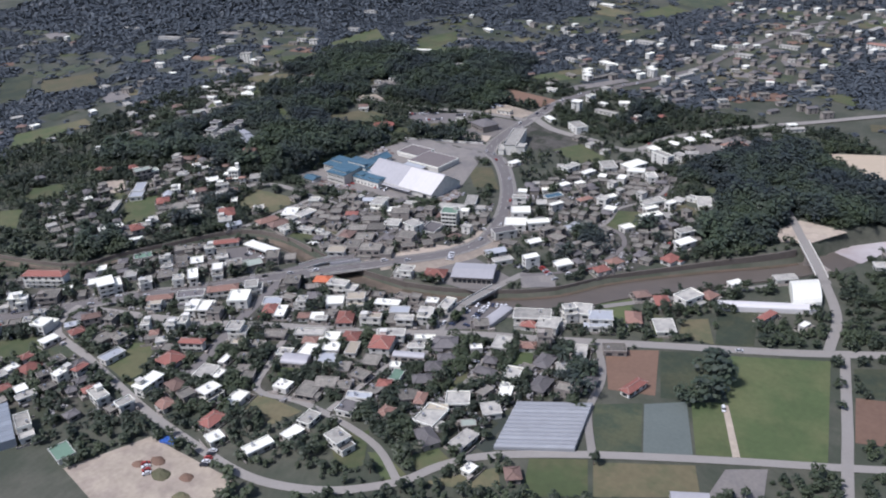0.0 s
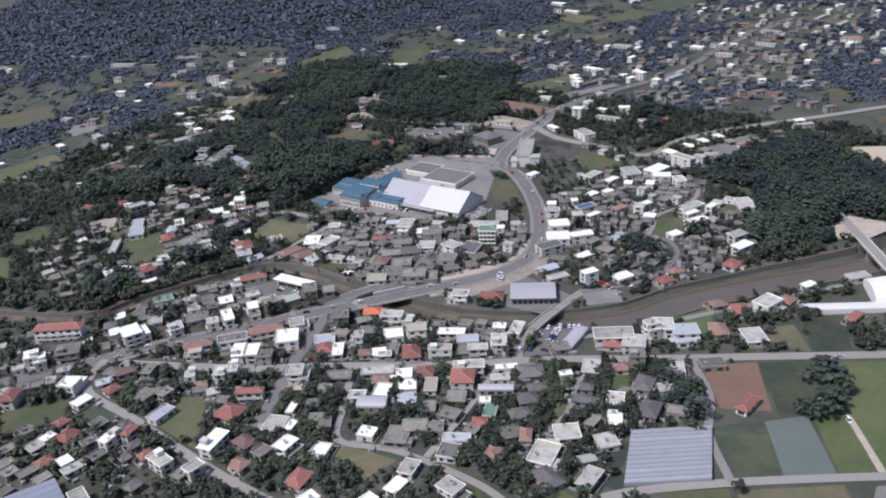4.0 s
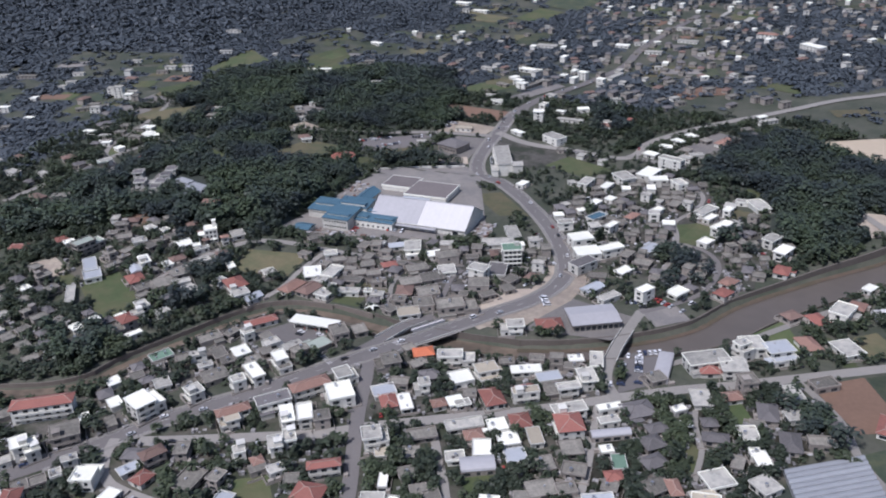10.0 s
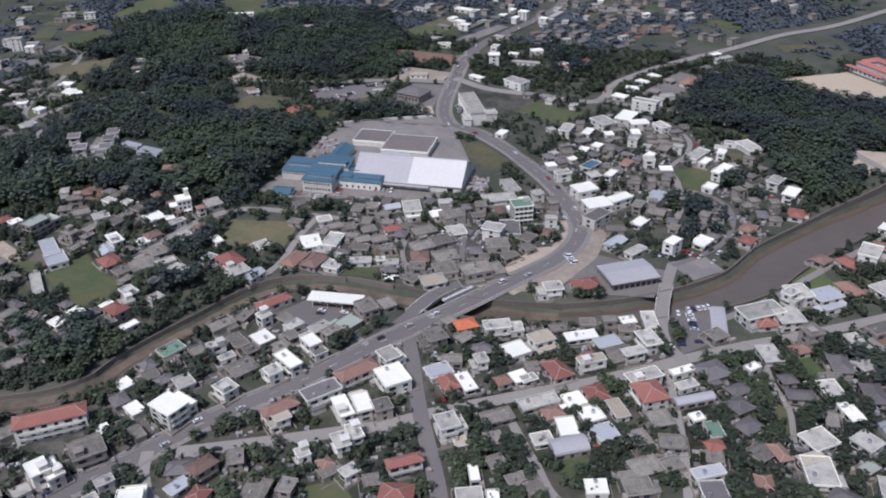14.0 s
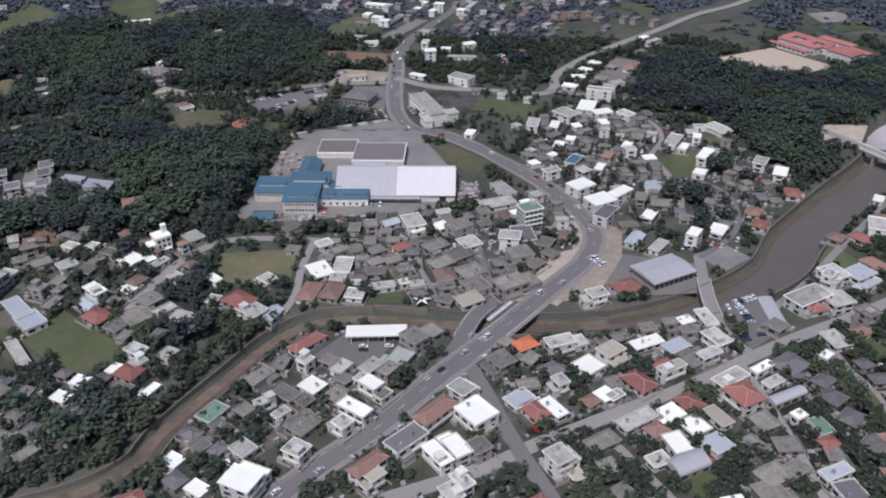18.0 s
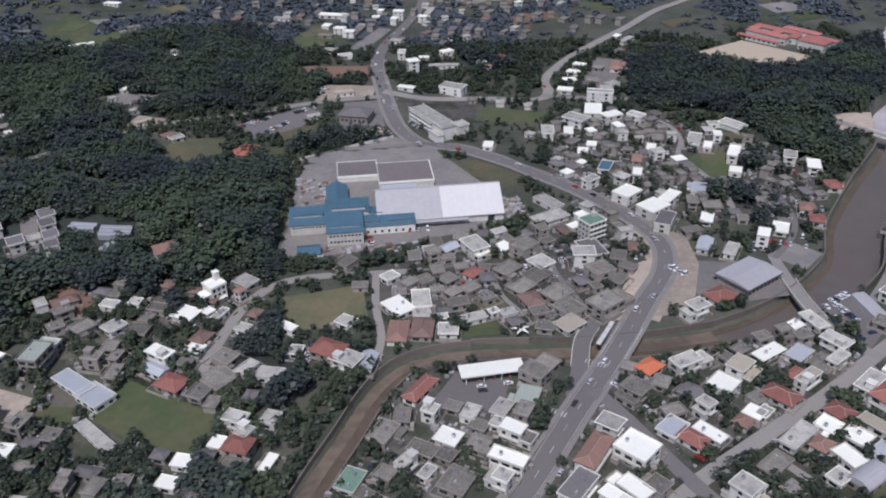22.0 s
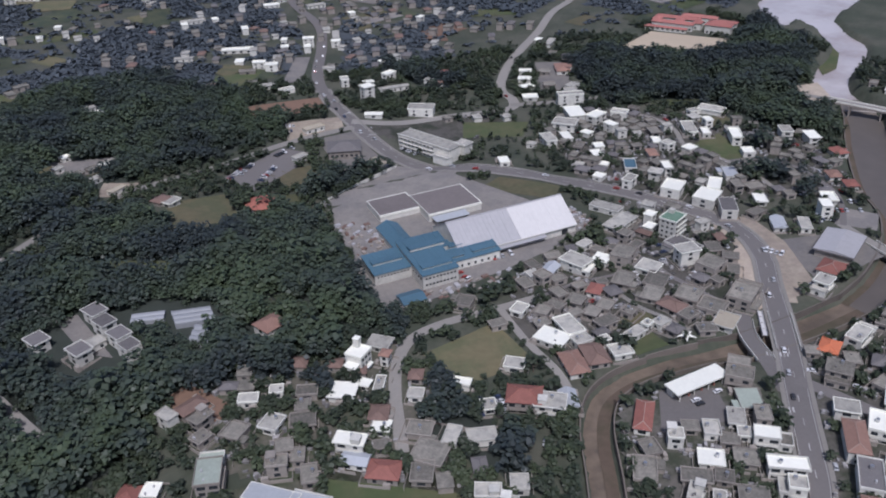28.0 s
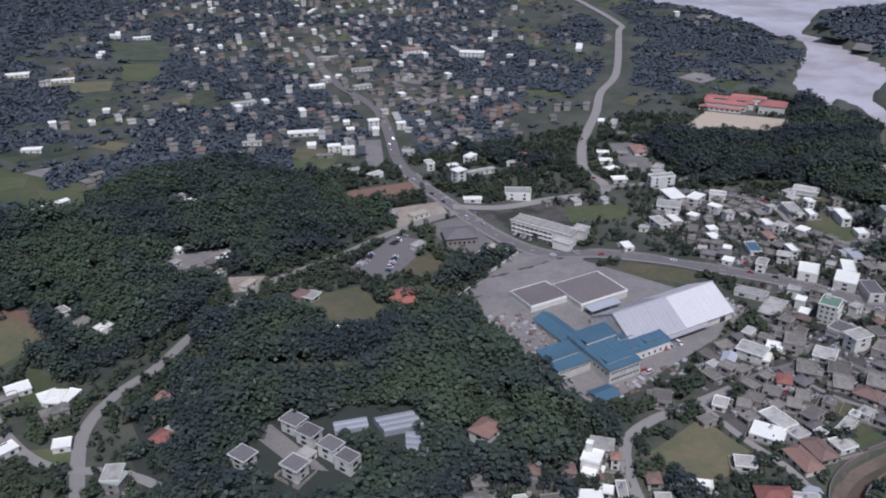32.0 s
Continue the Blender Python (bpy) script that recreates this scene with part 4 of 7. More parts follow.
HOUSES["far_north"] = [
    (-245, 722, 25.2, 6.6, 1, "W"), (-12, 423, 10.1, 6.6, 3, "W"), (11, 411, 8.4, 6.6, 2, "W"), (-94, 561, 25.2, 8.3, 1, "L"), (-23, 334, 10.1, 6.6, 2, "L"),
    (219, 622, 30.2, 11.6, 2, "W"), (163, 675, 25.2, 8.3, 2, "C"), (-3, 586, 16.8, 8.3, 1, "W"), (40, 561, 20.2, 8.3, 1, "L"), (59, 700, 25.2, 8.3, 1, "L"),
    (51, 270, 11.8, 5.0, 1, "C"), (14, 274, 25.2, 5.0, 1, "L"), (-221, 328, 10.1, 5.0, 1, "L"), (135, 194, 10.1, 6.6, 2, "L"), (190, 316, 20.2, 5.8, 1, "L"),
    (57, 122, 6.7, 5.0, 1, "L"), (71, 629, 25.2, 6.6, 1, "L"), (-120, 901, 21.8, 6.6, 1, "W"),
]
HOUSES["west_hamlet"] = [
    (-276, -124, 11.8, 7.5, 1, "R"), (-321, -98, 7.6, 6.6, 2, "L"), (-315, -71, 8.4, 5.8, 1, "L"),
]
HOUSES["channel_west"] = [
    (-27, -92, 10.1, 6.6, 1, "G"),
]
HOUSES["far_slope"] = [
    (-253, -8, 10.1, 6.6, 1, "L"), (-328, -55, 13.4, 8.3, 2, "B"), (-310, -49, 13.4, 8.3, 2, "G"), (-468, 200, 10.1, 6.6, 4, "L"),
    (-462, 214, 11.8, 5.0, 1, "L"), (-404, 86, 11.8, 5.0, 1, "W"), (-380, 79, 10.1, 5.8, 1, "L"), (-370, 93, 10.1, 5.8, 1, "G"), (-366, 105, 10.1, 5.8, 1, "G"),
    (-565, 132, 11.8, 5.8, 2, "W"), (-510, 113, 9.2, 5.0, 1, "W"),
]
HOUSES["far_ridge"] = [
    (-435, 2, 13.4, 6.6, 1, "L"), (-694, 236, 37.0, 6.6, 1, "L"), (-646, 242, 23.5, 6.6, 1, "G"), (-584, 262, 13.4, 5.0, 1, "L"), (-568, 233, 11.8, 5.8, 1, "L"),
    (-566, 217, 7.6, 6.6, 1, "L"), (-483, 307, 13.4, 6.6, 1, "L"), (-456, 304, 11.8, 6.6, 2, "L"), (-481, 289, 13.4, 6.6, 1, "G"), (-543, 318, 11.8, 5.8, 1, "L"),
    (-500, 462, 20.2, 5.0, 1, "L"), (-456, 381, 15.1, 5.0, 1, "L"), (-804, 253, 11.8, 5.0, 1, "L"), (-828, 248, 10.1, 5.0, 1, "L"), (-538, 36, 11.8, 7.5, 1, "L"),
    (-450, -32, 10.1, 5.8, 1, "W"), (-390, -20, 13.4, 6.6, 2, "L"), (-367, -10, 10.1, 5.0, 1, "L"),
]
HOUSES["hill_row"] = [
    (-174, -83, 8.4, 5.8, 1, "G"),
]
HOUSES["lower_right"] = [
    (248, -170, 10.1, 6.6, 1, "G"),
]
HOUSES["far_lane_hamlet"] = [
    (-397, 98, 8.4, 5.8, 1, "G"), (-382, 110, 8.4, 6.6, 1, "G"), (-369, 70, 7.6, 5.8, 1, "G"), (-373, 60, 8.4, 5.8, 1, "D"), (-334, 92, 10.1, 5.8, 1, "W"),
    (-338, 55, 7.6, 6.6, 1, "W"), (-478, 205, 15.1, 6.6, 3, "L"), (-450, 194, 8.4, 6.6, 2, "W"), (-310, 352, 33.6, 5.0, 1, "W"), (-309, 144, 8.4, 6.6, 1, "L"),
    (-347, 13, 10.1, 6.6, 1, "G"), (-333, 9, 9.2, 5.8, 1, "D"),
]
HOUSES["far_wood_hamlet"] = [
    (-252, 214, 6.7, 5.0, 1, "L"), (-246, 232, 5.9, 5.0, 1, "W"), (-241, 200, 7.6, 5.8, 1, "G"), (-231, 188, 6.7, 5.0, 1, "L"), (-223, 208, 8.4, 5.0, 1, "W"),
    (-219, 213, 5.9, 4.1, 1, "L"), (-231, 205, 7.6, 5.8, 1, "G"), (-216, 314, 7.6, 5.8, 1, "W"),
]
HOUSES["north_lot_row"] = [
    (144, 249, 7.6, 6.6, 1, "G"), (131, 220, 8.4, 6.6, 1, "G"), (175, 287, 9.2, 6.6, 1, "G"), (181, 274, 6.7, 5.8, 1, "D"), (48, 279, 7.6, 5.8, 1, "L"),
    (68, 291, 6.7, 5.8, 1, "M"), (-1, 294, 8.4, 5.0, 1, "W"),
]
HOUSES["east_bank"] = [
    (294, 14, 13.4, 6.6, 1, "L"), (339, 61, 10.1, 6.6, 1, "L"), (339, 77, 8.4, 5.8, 1, "G"),
]
HOUSES["hill_pairs"] = [
    (-249, 13, 9.0, 7.4, 2, "P", -64), (-246, 2, 9.0, 7.4, 2, "P", -64), (-241, -11, 9.0, 7.4, 2, "P", -66), (-238, -22, 9.0, 7.4, 2, "P", -66),
    (-276, 4, 8.6, 7.4, 2, "P", -64), (-259, -14, 8.6, 7.4, 2, "P", -64),
]
HOUSES["north_crossing"] = [
    (-14, 262, 9.0, 8.0, 4, "W", 10), (20, 300, 11.0, 7.0, 2, "W", 25), (-70, 300, 12.0, 6.0, 1, "L", 10), (-20, 300, 9.0, 6.5, 2, "L", 80),
]
HOUSES["wood_hamlet"] = [
    (-326, 180, 9.5, 7.0, 1, "L", 20), (-318, 161, 11.0, 7.0, 1, "G", 30), (-307, 151, 9.0, 7.0, 1, "W", 30), (-340, 94, 11.0, 7.5, 1, "W", 60),
    (-326, 23, 10.0, 7.5, 2, "L", 65), (-346, 14, 9.0, 7.0, 1, "D", 60), (-295, 67, 7.0, 6.0, 1, "C", 40),
    (122, 138, 14.0, 9.0, 2, "W", 20), (139, 132, 12.0, 8.0, 2, "L", -50), (142, 202, 11.0, 7.0, 2, "L", 25),
]

# ---- houses ----
KINDS = {
    # letter: roof form, roof surface, wall surface, words for the label
    "W": ("flat", WHITE, WALL_W, "white-roofed"), "L": ("flat", PALE_ROOF, WALL_W, "pale flat-roofed"),
    "G": ("flat", CONC, WALL_G, "weathered grey flat-roofed"), "T": ("flat", BEIGE, WALL_W, "beige flat-roofed"),
    "R": ("hip", REDTILE, WALL_W, "red-tiled"), "O": ("hip", ORANGE, WALL_W, "orange-roofed"),
    "B": ("hip", BROWN, WALL_G, "brown-tiled"), "D": ("hip", DARKTILE, WALL_G, "dark-tiled"),
    "M": ("hip", REDTILE, WALL_G, "dark red-roofed"), "U": ("flat", BLUE, WALL_W, "blue-roofed"),
    "K": ("gable", SKYBLUE, WALL_W, "pale blue metal-roofed"), "E": ("flat", GREEN, WALL_W, "green-roofed"),
    "C": ("hip", TERRA, WALL_W, "terracotta-roofed"),
    "Q": ("flat", SKYBLUE, WALL_W, "blue-grey flat-roofed"),
    "P": ("flat", DARKTILE, WALL_W, "dark flat-roofed"),
    "N": ("flat", MOSS, WALL_G, "faded green-roofed"), "S": ("vault", STEEL, WALL_G, "grey curved metal"),
}
STOREY = 2.9
WINDOW = {}
TAKEN = []


def window_mesh(w, h):
    key = (round(w, 1), round(h, 1))
    if key not in WINDOW:
        b = bag()
        put_box(b, -w / 2, -0.06, -h / 2, w / 2, 0.02, h / 2)
        me = bpy.data.meshes.new("window")
        me.from_pydata(b[0], [], b[1])
        me.materials.append(GLASS)
        WINDOW[key] = me
    return WINDOW[key]


def hip_roof(b, w, d, z, rise, over, gable=False):
    v, f = b
    k = len(v)
    x, y = w / 2 + over, d / 2 + over
    if x >= y:
        r = 0 if gable else y * 0.9
        ridge = [(-x + r, 0, z + rise), (x - r, 0, z + rise)]
    else:
        r = 0 if gable else x * 0.9
        ridge = [(0, -y + r, z + rise), (0, y - r, z + rise)]
    v += [(-x, -y, z), (x, -y, z), (x, y, z), (-x, y, z)] + ridge
    v += [(-x, -y, z - 0.25), (x, -y, z - 0.25), (x, y, z - 0.25), (-x, y, z - 0.25)]
    if x >= y:
        f += [(k, k + 1, k + 5, k + 4), (k + 2, k + 3, k + 4, k + 5), (k + 1, k + 2, k + 5), (k + 3, k, k + 4)]
    else:
        f += [(k + 1, k + 2, k + 5, k + 4), (k + 3, k, k + 4, k + 5), (k, k + 1, k + 4), (k + 2, k + 3, k + 5)]
    f += [(k + i, k + 6 + i, k + 6 + (i + 1) % 4, k + (i + 1) % 4) for i in range(4)]
    f.append((k + 6, k + 9, k + 8, k + 7))


def flat_roof(b, w, d, z, over, kerb):
    """A slab with a raised rim."""
    x, y = w / 2 + over, d / 2 + over
    put_box(b, -x, -y, z - 0.2, x, y, z)
    for x0, y0, x1, y1 in ((-x, -y, x, -y + 0.25), (-x, y - 0.25, x, y), (-x, -y + 0.25, -x + 0.25, y - 0.25), (x - 0.25, -y + 0.25, x, y - 0.25)):
        put_box(b, x0, y0, z, x1, y1, z + kerb)


def flat_rim(b, x, y, z0, z1, t=0.28):
    """A parapet round a flat roof, in one ring."""
    v, f = b
    for z in (z0, z1):
        v += [(-x, -y, z), (x, -y, z), (x, y, z), (-x, y, z), (-x + t, -y + t, z), (x - t, -y + t, z), (x - t, y - t, z), (-x + t, y - t, z)]
    for i in range(4):
        j = (i + 1) % 4
        f += [(i, j, 8 + j, 8 + i), (8 + i, 8 + j, 12 + j, 12 + i), (4 + j, 4 + i, 12 + i, 12 + j)]


def house(x, y, w, d, storeys, kind, turn, detail=2, group="town houses", name="house"):
    form, roof_mat, wall_mat, words = KINDS[kind]
    rnd = random.Random(int(x * 31 + y * 17 + w * 7))
    z = ground_z(x, y) - 0.3
    tall = storeys * STOREY + 0.5
    storey_word = {1: "single-storey", 2: "two-storey", 3: "three-storey", 4: "four-storey"}[storeys]
    wall_word = "white-walled" if wall_mat is WALL_W else "grey-walled"
    shell = "concrete house" if storeys < 3 and form != "vault" else "concrete block" if form != "vault" else "shed"
    what = "house" if storeys < 3 else "building"
    top = thing("apartment_building" if what == "building" else name if name != "house" else "shed" if form == "vault" else "concrete_house" if form == "flat" else "tiled_house", x, y, z, turn, f"{words} {storey_word} {wall_word} {shell}", what, group)
    TAKEN.append((x, y, max(w, d) * 0.5))
    b = bag()
    # many two-storey houses carry a smaller upper floor beside a roof terrace
    stepped = form == "flat" and storeys > 1 and detail > 1 and min(w, d) > 6 and rnd.random() < 0.5
    ux, uw = (rnd.choice((-1, 1)) * w * 0.16, w * 0.68) if stepped else (0.0, w)
    low = tall - STOREY if stepped else tall
    put_box(b, -w / 2, -d / 2, -1.0, w / 2, d / 2, low)
    if stepped:
        put_box(b, ux - uw / 2, -d / 2 + 0.01, low, ux + uw / 2, d / 2 - 0.01, tall)
    wing = detail > 0 and min(w, d) > 8 and rnd.random() < 0.45
    if wing:
        sx, sy = rnd.choice((-1, 1)), rnd.choice((-1, 1))
        cx, cy = sx * w * 0.28, sy * (d / 2 + 1.6)
        g = bag()
        put_box(g, cx - w * 0.2, cy - 1.6, -1.0, cx + w * 0.2, cy + 1.6, STOREY)
        part("wing", g, wall_mat, top)
        g = bag()
        put_box(g, cx - w * 0.2 - 0.3, cy - 1.9, STOREY, cx + w * 0.2 + 0.3, cy + 1.9, STOREY + 0.25)
        part("wing_roof", g, roof_mat, top)
    part("wall", b, wall_mat, top)
    b = bag()
    if form == "flat":
        over = rnd.choice((0.2, 0.5, 0.8))
        flat_roof(b, uw, d, tall + 0.2, over, 0.12)
        b = ([(q[0] + ux, q[1], q[2]) for q in b[0]], b[1])
        if stepped:
            t = bag()
            edge = ux - uw / 2 if ux > 0 else ux + uw / 2
            x0, x1 = (-w / 2 - 0.3, edge - 0.03) if ux > 0 else (edge + 0.03, w / 2 + 0.3)
            put_box(t, x0, -d / 2 - 0.3, low, x1, d / 2 + 0.3, low + 0.2)
            part("terrace", t, CONC if kind == "G" or rnd.random() < 0.35 else roof_mat, top)
            t = bag()
            outer = x0 if ux > 0 else x1 - 0.2
            put_box(t, outer, -d / 2 - 0.3, low + 0.2, outer + 0.2, d / 2 + 0.3, low + 1.1)
            for y0 in (-d / 2 - 0.3, d / 2 + 0.1):
                put_box(t, x0 if ux < 0 else x0 + 0.2, y0, low + 0.2, x1 - 0.2 if ux < 0 else x1, y0 + 0.2, low + 1.1)
            part("terrace_parapet", t, WALL_W if kind != "G" else wall_mat, top)
        if detail > 0:
            rim = bag()
            flat_rim(rim, uw / 2 + over + 0.03, d / 2 + over + 0.03, tall - 0.1, tall + rnd.choice((0.5, 0.6, 0.95)))
            rim = ([(q[0] + ux, q[1], q[2]) for q in rim[0]], rim[1])
            part("parapet", rim, WHITE if kind in "WL" and rnd.random() < 0.6 else wall_mat, top)
    elif form == "vault":
        v, f = b
        n = 8
        for i in range(n + 1):
            a = math.pi * i / n
            for s in (-1, 1):
                v.append((s * w / 2, -d / 2 * math.cos(a) * 1.05, tall + d * 0.28 * math.sin(a)))
        f += [(2 * i, 2 * i + 1, 2 * i + 3, 2 * i + 2) for i in range(n)]
        f += [tuple(range(0, 2 * n + 2, 2))[::-1], tuple(range(1, 2 * n + 2, 2))]
    else:
        hip_roof(b, w, d, tall + 0.25, min(w, d) * rnd.uniform(0.2, 0.27), 0.7, form == "gable")
    roof = part("roof", b, roof_mat, top)
    if form == "hip" and detail > 1:
        cap = bag()
        for i, j in ((4, 5), (0, 4), (3, 4) if w >= d else (1, 4), (1, 5) if w >= d else (3, 5), (2, 5)):
            put_bar(cap, Vector(b[0][i]), Vector(b[0][j]), 0.16)
        part("ridge", cap, PALE_TILE if kind in "RC" else roof_mat, roof, "mortared ridge tiles")
    if detail == 0:
        return top
    # openings
    for s in range(storeys):
        zc = s * STOREY + 1.75
        for face in range(4):
            top_floor = stepped and s == storeys - 1
            cx, wide_x = (ux, uw) if top_floor else (0.0, w)
            along = wide_x if face % 2 == 0 else d
            n = max(1, int(along / (4.5 if detail > 1 else 7.0)))
            for i in range(n):
                wide = min(rnd.choice((1.6, 2.4, 3.2)), along / n - 0.8)
                o = (i + 0.5) / n * along - along / 2
                if face == 0:
                    m = pose(cx + o, -d / 2, zc)
                elif face == 1:
                    m = pose(cx + wide_x / 2, o, zc, 0, 0, 90)
                elif face == 2:
                    m = pose(cx + o, d / 2, zc, 0, 0, 180)
                else:
                    m = pose(cx - wide_x / 2, o, zc, 0, 0, -90)
                out = (radians(turn) + (-math.pi / 2, 0, math.pi / 2, math.pi)[face])
                if math.sin(out) > 0.35 or (wing and face in (0, 2) and s == 0):
                    continue
                share("window", window_mesh(wide, 1.6), top, m)
    if form == "flat" and detail > 1:
        if rnd.random() < 0.55:
            b = bag()
            tx, ty = ux + rnd.uniform(-0.3, 0.3) * uw, rnd.uniform(-0.3, 0.3) * d
            put_tube(b, tx, ty, tall + 0.6, tall + 2.0, 0.75, 0.75, 10)
            put_box(b, tx - 0.5, ty - 0.5, tall + 0.2, tx + 0.5, ty + 0.5, tall + 0.6)
            part("water_tank", b, STEELTANK, top, "small steel rooftop water tank")
        if storeys > 1 and not stepped and rnd.random() < 0.6:
            b = bag()
            sx, sy = ux + rnd.choice((-1, 1)) * uw * 0.26, rnd.choice((-1, 1)) * d * 0.25
            put_box(b, sx - 1.7, sy - 1.7, tall + 0.2, sx + 1.7, sy + 1.7, tall + 2.6)
            put_box(b, sx - 2.0, sy - 2.0, tall + 2.6, sx + 2.0, sy + 2.0, tall + 2.8)
            part("stair_tower", b, wall_mat, top)
        if rnd.random() < 0.3:
            for k in range(rnd.choice((1, 1, 2))):
                b = bag()
                vx, uy, us = ux + rnd.uniform(-0.38, 0.38) * uw, rnd.uniform(-0.36, 0.36) * d, rnd.uniform(0.3, 0.7)
                put_box(b, vx - us, uy - us * 0.6, tall + 0.2, vx + us, uy + us * 0.6, tall + 0.2 + rnd.uniform(0.4, 1.0))
                part("roof_unit", b, STEEL if rnd.random() < 0.6 else DARKTILE, top)
    if storeys > 1 and detail > 1:
        for s in range(1, storeys):
            b = bag()
            put_box(b, ux - uw * 0.42, -d / 2 - 1.2, s * STOREY - 0.15, ux + uw * 0.42, -d / 2, s * STOREY)
            put_box(b, ux - uw * 0.42, -d / 2 - 1.2, s * STOREY, ux + uw * 0.42, -d / 2 - 1.08, s * STOREY + 0.95)
            part("balcony", b, wall_mat, top)
    return top


def road_turn(x, y):
    """The direction of the nearest road, in degrees."""
    best, turn = 1e9, 0.0
    for line, half in ROAD_LINES.values():
        for a, b in zip(line[::2], line[2::2]):
            m = (a + b) / 2
            q = (m.x - x) ** 2 + (m.y - y) ** 2
            if q < best:
                best, turn = q, math.degrees(math.atan2(b.y - a.y, b.x - a.x))
    return turn


TAKEN_DISCS = [(58, -33, 8), (-60, -4, 30), (-30, 10, 30), (-85, 10, 30), (0, 25, 34), (-50, 50, 36), (-90, -20, 22), (116, -92, 19), (-14, -152, 16), (-10, 190, 26), (10, 175, 24), (-8, -160, 14), (178, -135, 20), (258, -205, 26), (30, -370, 24), (310, 0, 16), (297, -24, 18), (-207, -12, 13), (-222, 4, 9), (-256, -6, 20), (-276, 2, 9), (-262, -22, 13), (-243, -28, 10), (-180, -38, 10), (-225, 2, 10), (330, 290, 30), (335, -212, 12), (300, 268, 20)]
# how far each spot of the town is from roads and water, on a two-metre grid
FX, FY, FSTEP = -560.0, -400.0, 2.0
fxs, fys = np.meshgrid(np.arange(FX, 480, FSTEP), np.arange(FY, 420, FSTEP))
road_gap = np.full(fxs.shape, 1e9)
for line, half in ROAD_LINES.values():
    thin = line[::2] + [line[-1]]
    road_gap = np.minimum(road_gap, gap_to(thin, fxs, fys) - half)
water_gap = np.minimum(gap_to(RIVER[::2] + [RIVER[-1]], fxs, fys) - (9.0 + 6.5 * np.clip((fxs - 115) / 95, 0, 1)), gap_to(STREAM[::2] + [STREAM[-1]], fxs, fys) - stream_half(fxs) - 1)
VERGE = [p for p in ROAD_LINES["road_main"][0] if -116 < p.y < -28 and p.x > 30]
open_land = gap_to(VERGE, fxs, fys) < 11.0
for pts in PATCHES:
    poly = [tuple(q) for q in pts]
    i0, i1 = (int((f([q[0] for q in poly]) - FX) / FSTEP) for f in (min, max))
    j0, j1 = (int((f([q[1] for q in poly]) - FY) / FSTEP) for f in (min, max))
    for j in range(max(j0, 0), min(j1 + 1, fxs.shape[0])):
        for i in range(max(i0, 0), min(i1 + 1, fxs.shape[1])):
            open_land[j, i] |= inside(poly, FX + i * FSTEP, FY + j * FSTEP)
NEIGHBOURS = {}


def note(x, y, r):
    NEIGHBOURS.setdefault((int(x // 24), int(y // 24)), []).append((x, y, r))


def free(x, y, r, on_fields=False):
    """Whether a thing of that reach may stand here."""
    i, j = int((x - FX) / FSTEP), int((y - FY) / FSTEP)
    if 0 <= j < fxs.shape[0] and 0 <= i < fxs.shape[1]:
        if road_gap[j, i] < r * 0.85 or water_gap[j, i] < r + 1 or (open_land[j, i] and not on_fields):
            return False
    if any((x - a) ** 2 + (y - b) ** 2 < (r * 0.6 + c) ** 2 for a, b, c in TAKEN_DISCS):
        return False
    while TAKEN:
        note(*TAKEN.pop())
    cx, cy = int(x // 24), int(y // 24)
    for u in (-1, 0, 1):
        for v in (-1, 0, 1):
            if any((x - a) ** 2 + (y - b) ** 2 < (r + c) ** 2 for a, b, c in NEIGHBOURS.get((cx + u, cy + v), ())):
                return False
    return True


def off_the_road(x, y, r):
    """Moves a house away from a carriageway that it would stand on."""
    for k in range(12):
        i, j = int((x - FX) / FSTEP), int((y - FY) / FSTEP)
        if not (1 <= j < fxs.shape[0] - 1 and 1 <= i < fxs.shape[1] - 1):
            break
        gap = np.minimum(road_gap, water_gap - 1.5)[j - 1:j + 2, i - 1:i + 2]
        if gap[1, 1] > r:
            break
        dx, dy = gap[1, 2] - gap[1, 0], gap[2, 1] - gap[0, 1]
        n = math.hypot(dx, dy) or 1.0
        x, y = x + dx / n, y + dy / n
    return x, y


WALLS_HEAP = bag()
wall_rnd = random.Random(19)


def plot_wall(x, y, w, d, turn):
    """A low block wall round a house plot, with a gap for the gate."""
    m = pose(x, y, ground_z(x, y), 0, 0, turn)
    a, c = w / 2 + wall_rnd.uniform(1.5, 3.0), d / 2 + wall_rnd.uniform(1.5, 3.0)
    for x0, y0, x1, y1 in ((-a, -c, a * 0.2, -c + 0.2), (a * 0.55, -c, a, -c + 0.2), (-a, c - 0.2, a, c), (-a, -c + 0.2, -a + 0.2, c - 0.2), (a - 0.2, -c + 0.2, a, c - 0.2)):
        if wall_rnd.random() < 0.8:
            put_box(WALLS_HEAP, x0, y0, -0.6, x1, y1, 1.3, m)
    for i in range(wall_rnd.choice((0, 1, 1, 2))):
        u, v = wall_rnd.uniform(-a, a), wall_rnd.choice((-1, 1)) * (c - 0.9)
        put_box(WALLS_HEAP, u - wall_rnd.uniform(0.8, 1.8), v - 0.8, -0.5, u + wall_rnd.uniform(0.8, 1.8), v + 0.8, wall_rnd.uniform(1.6, 2.6), m)


HEAP = {}


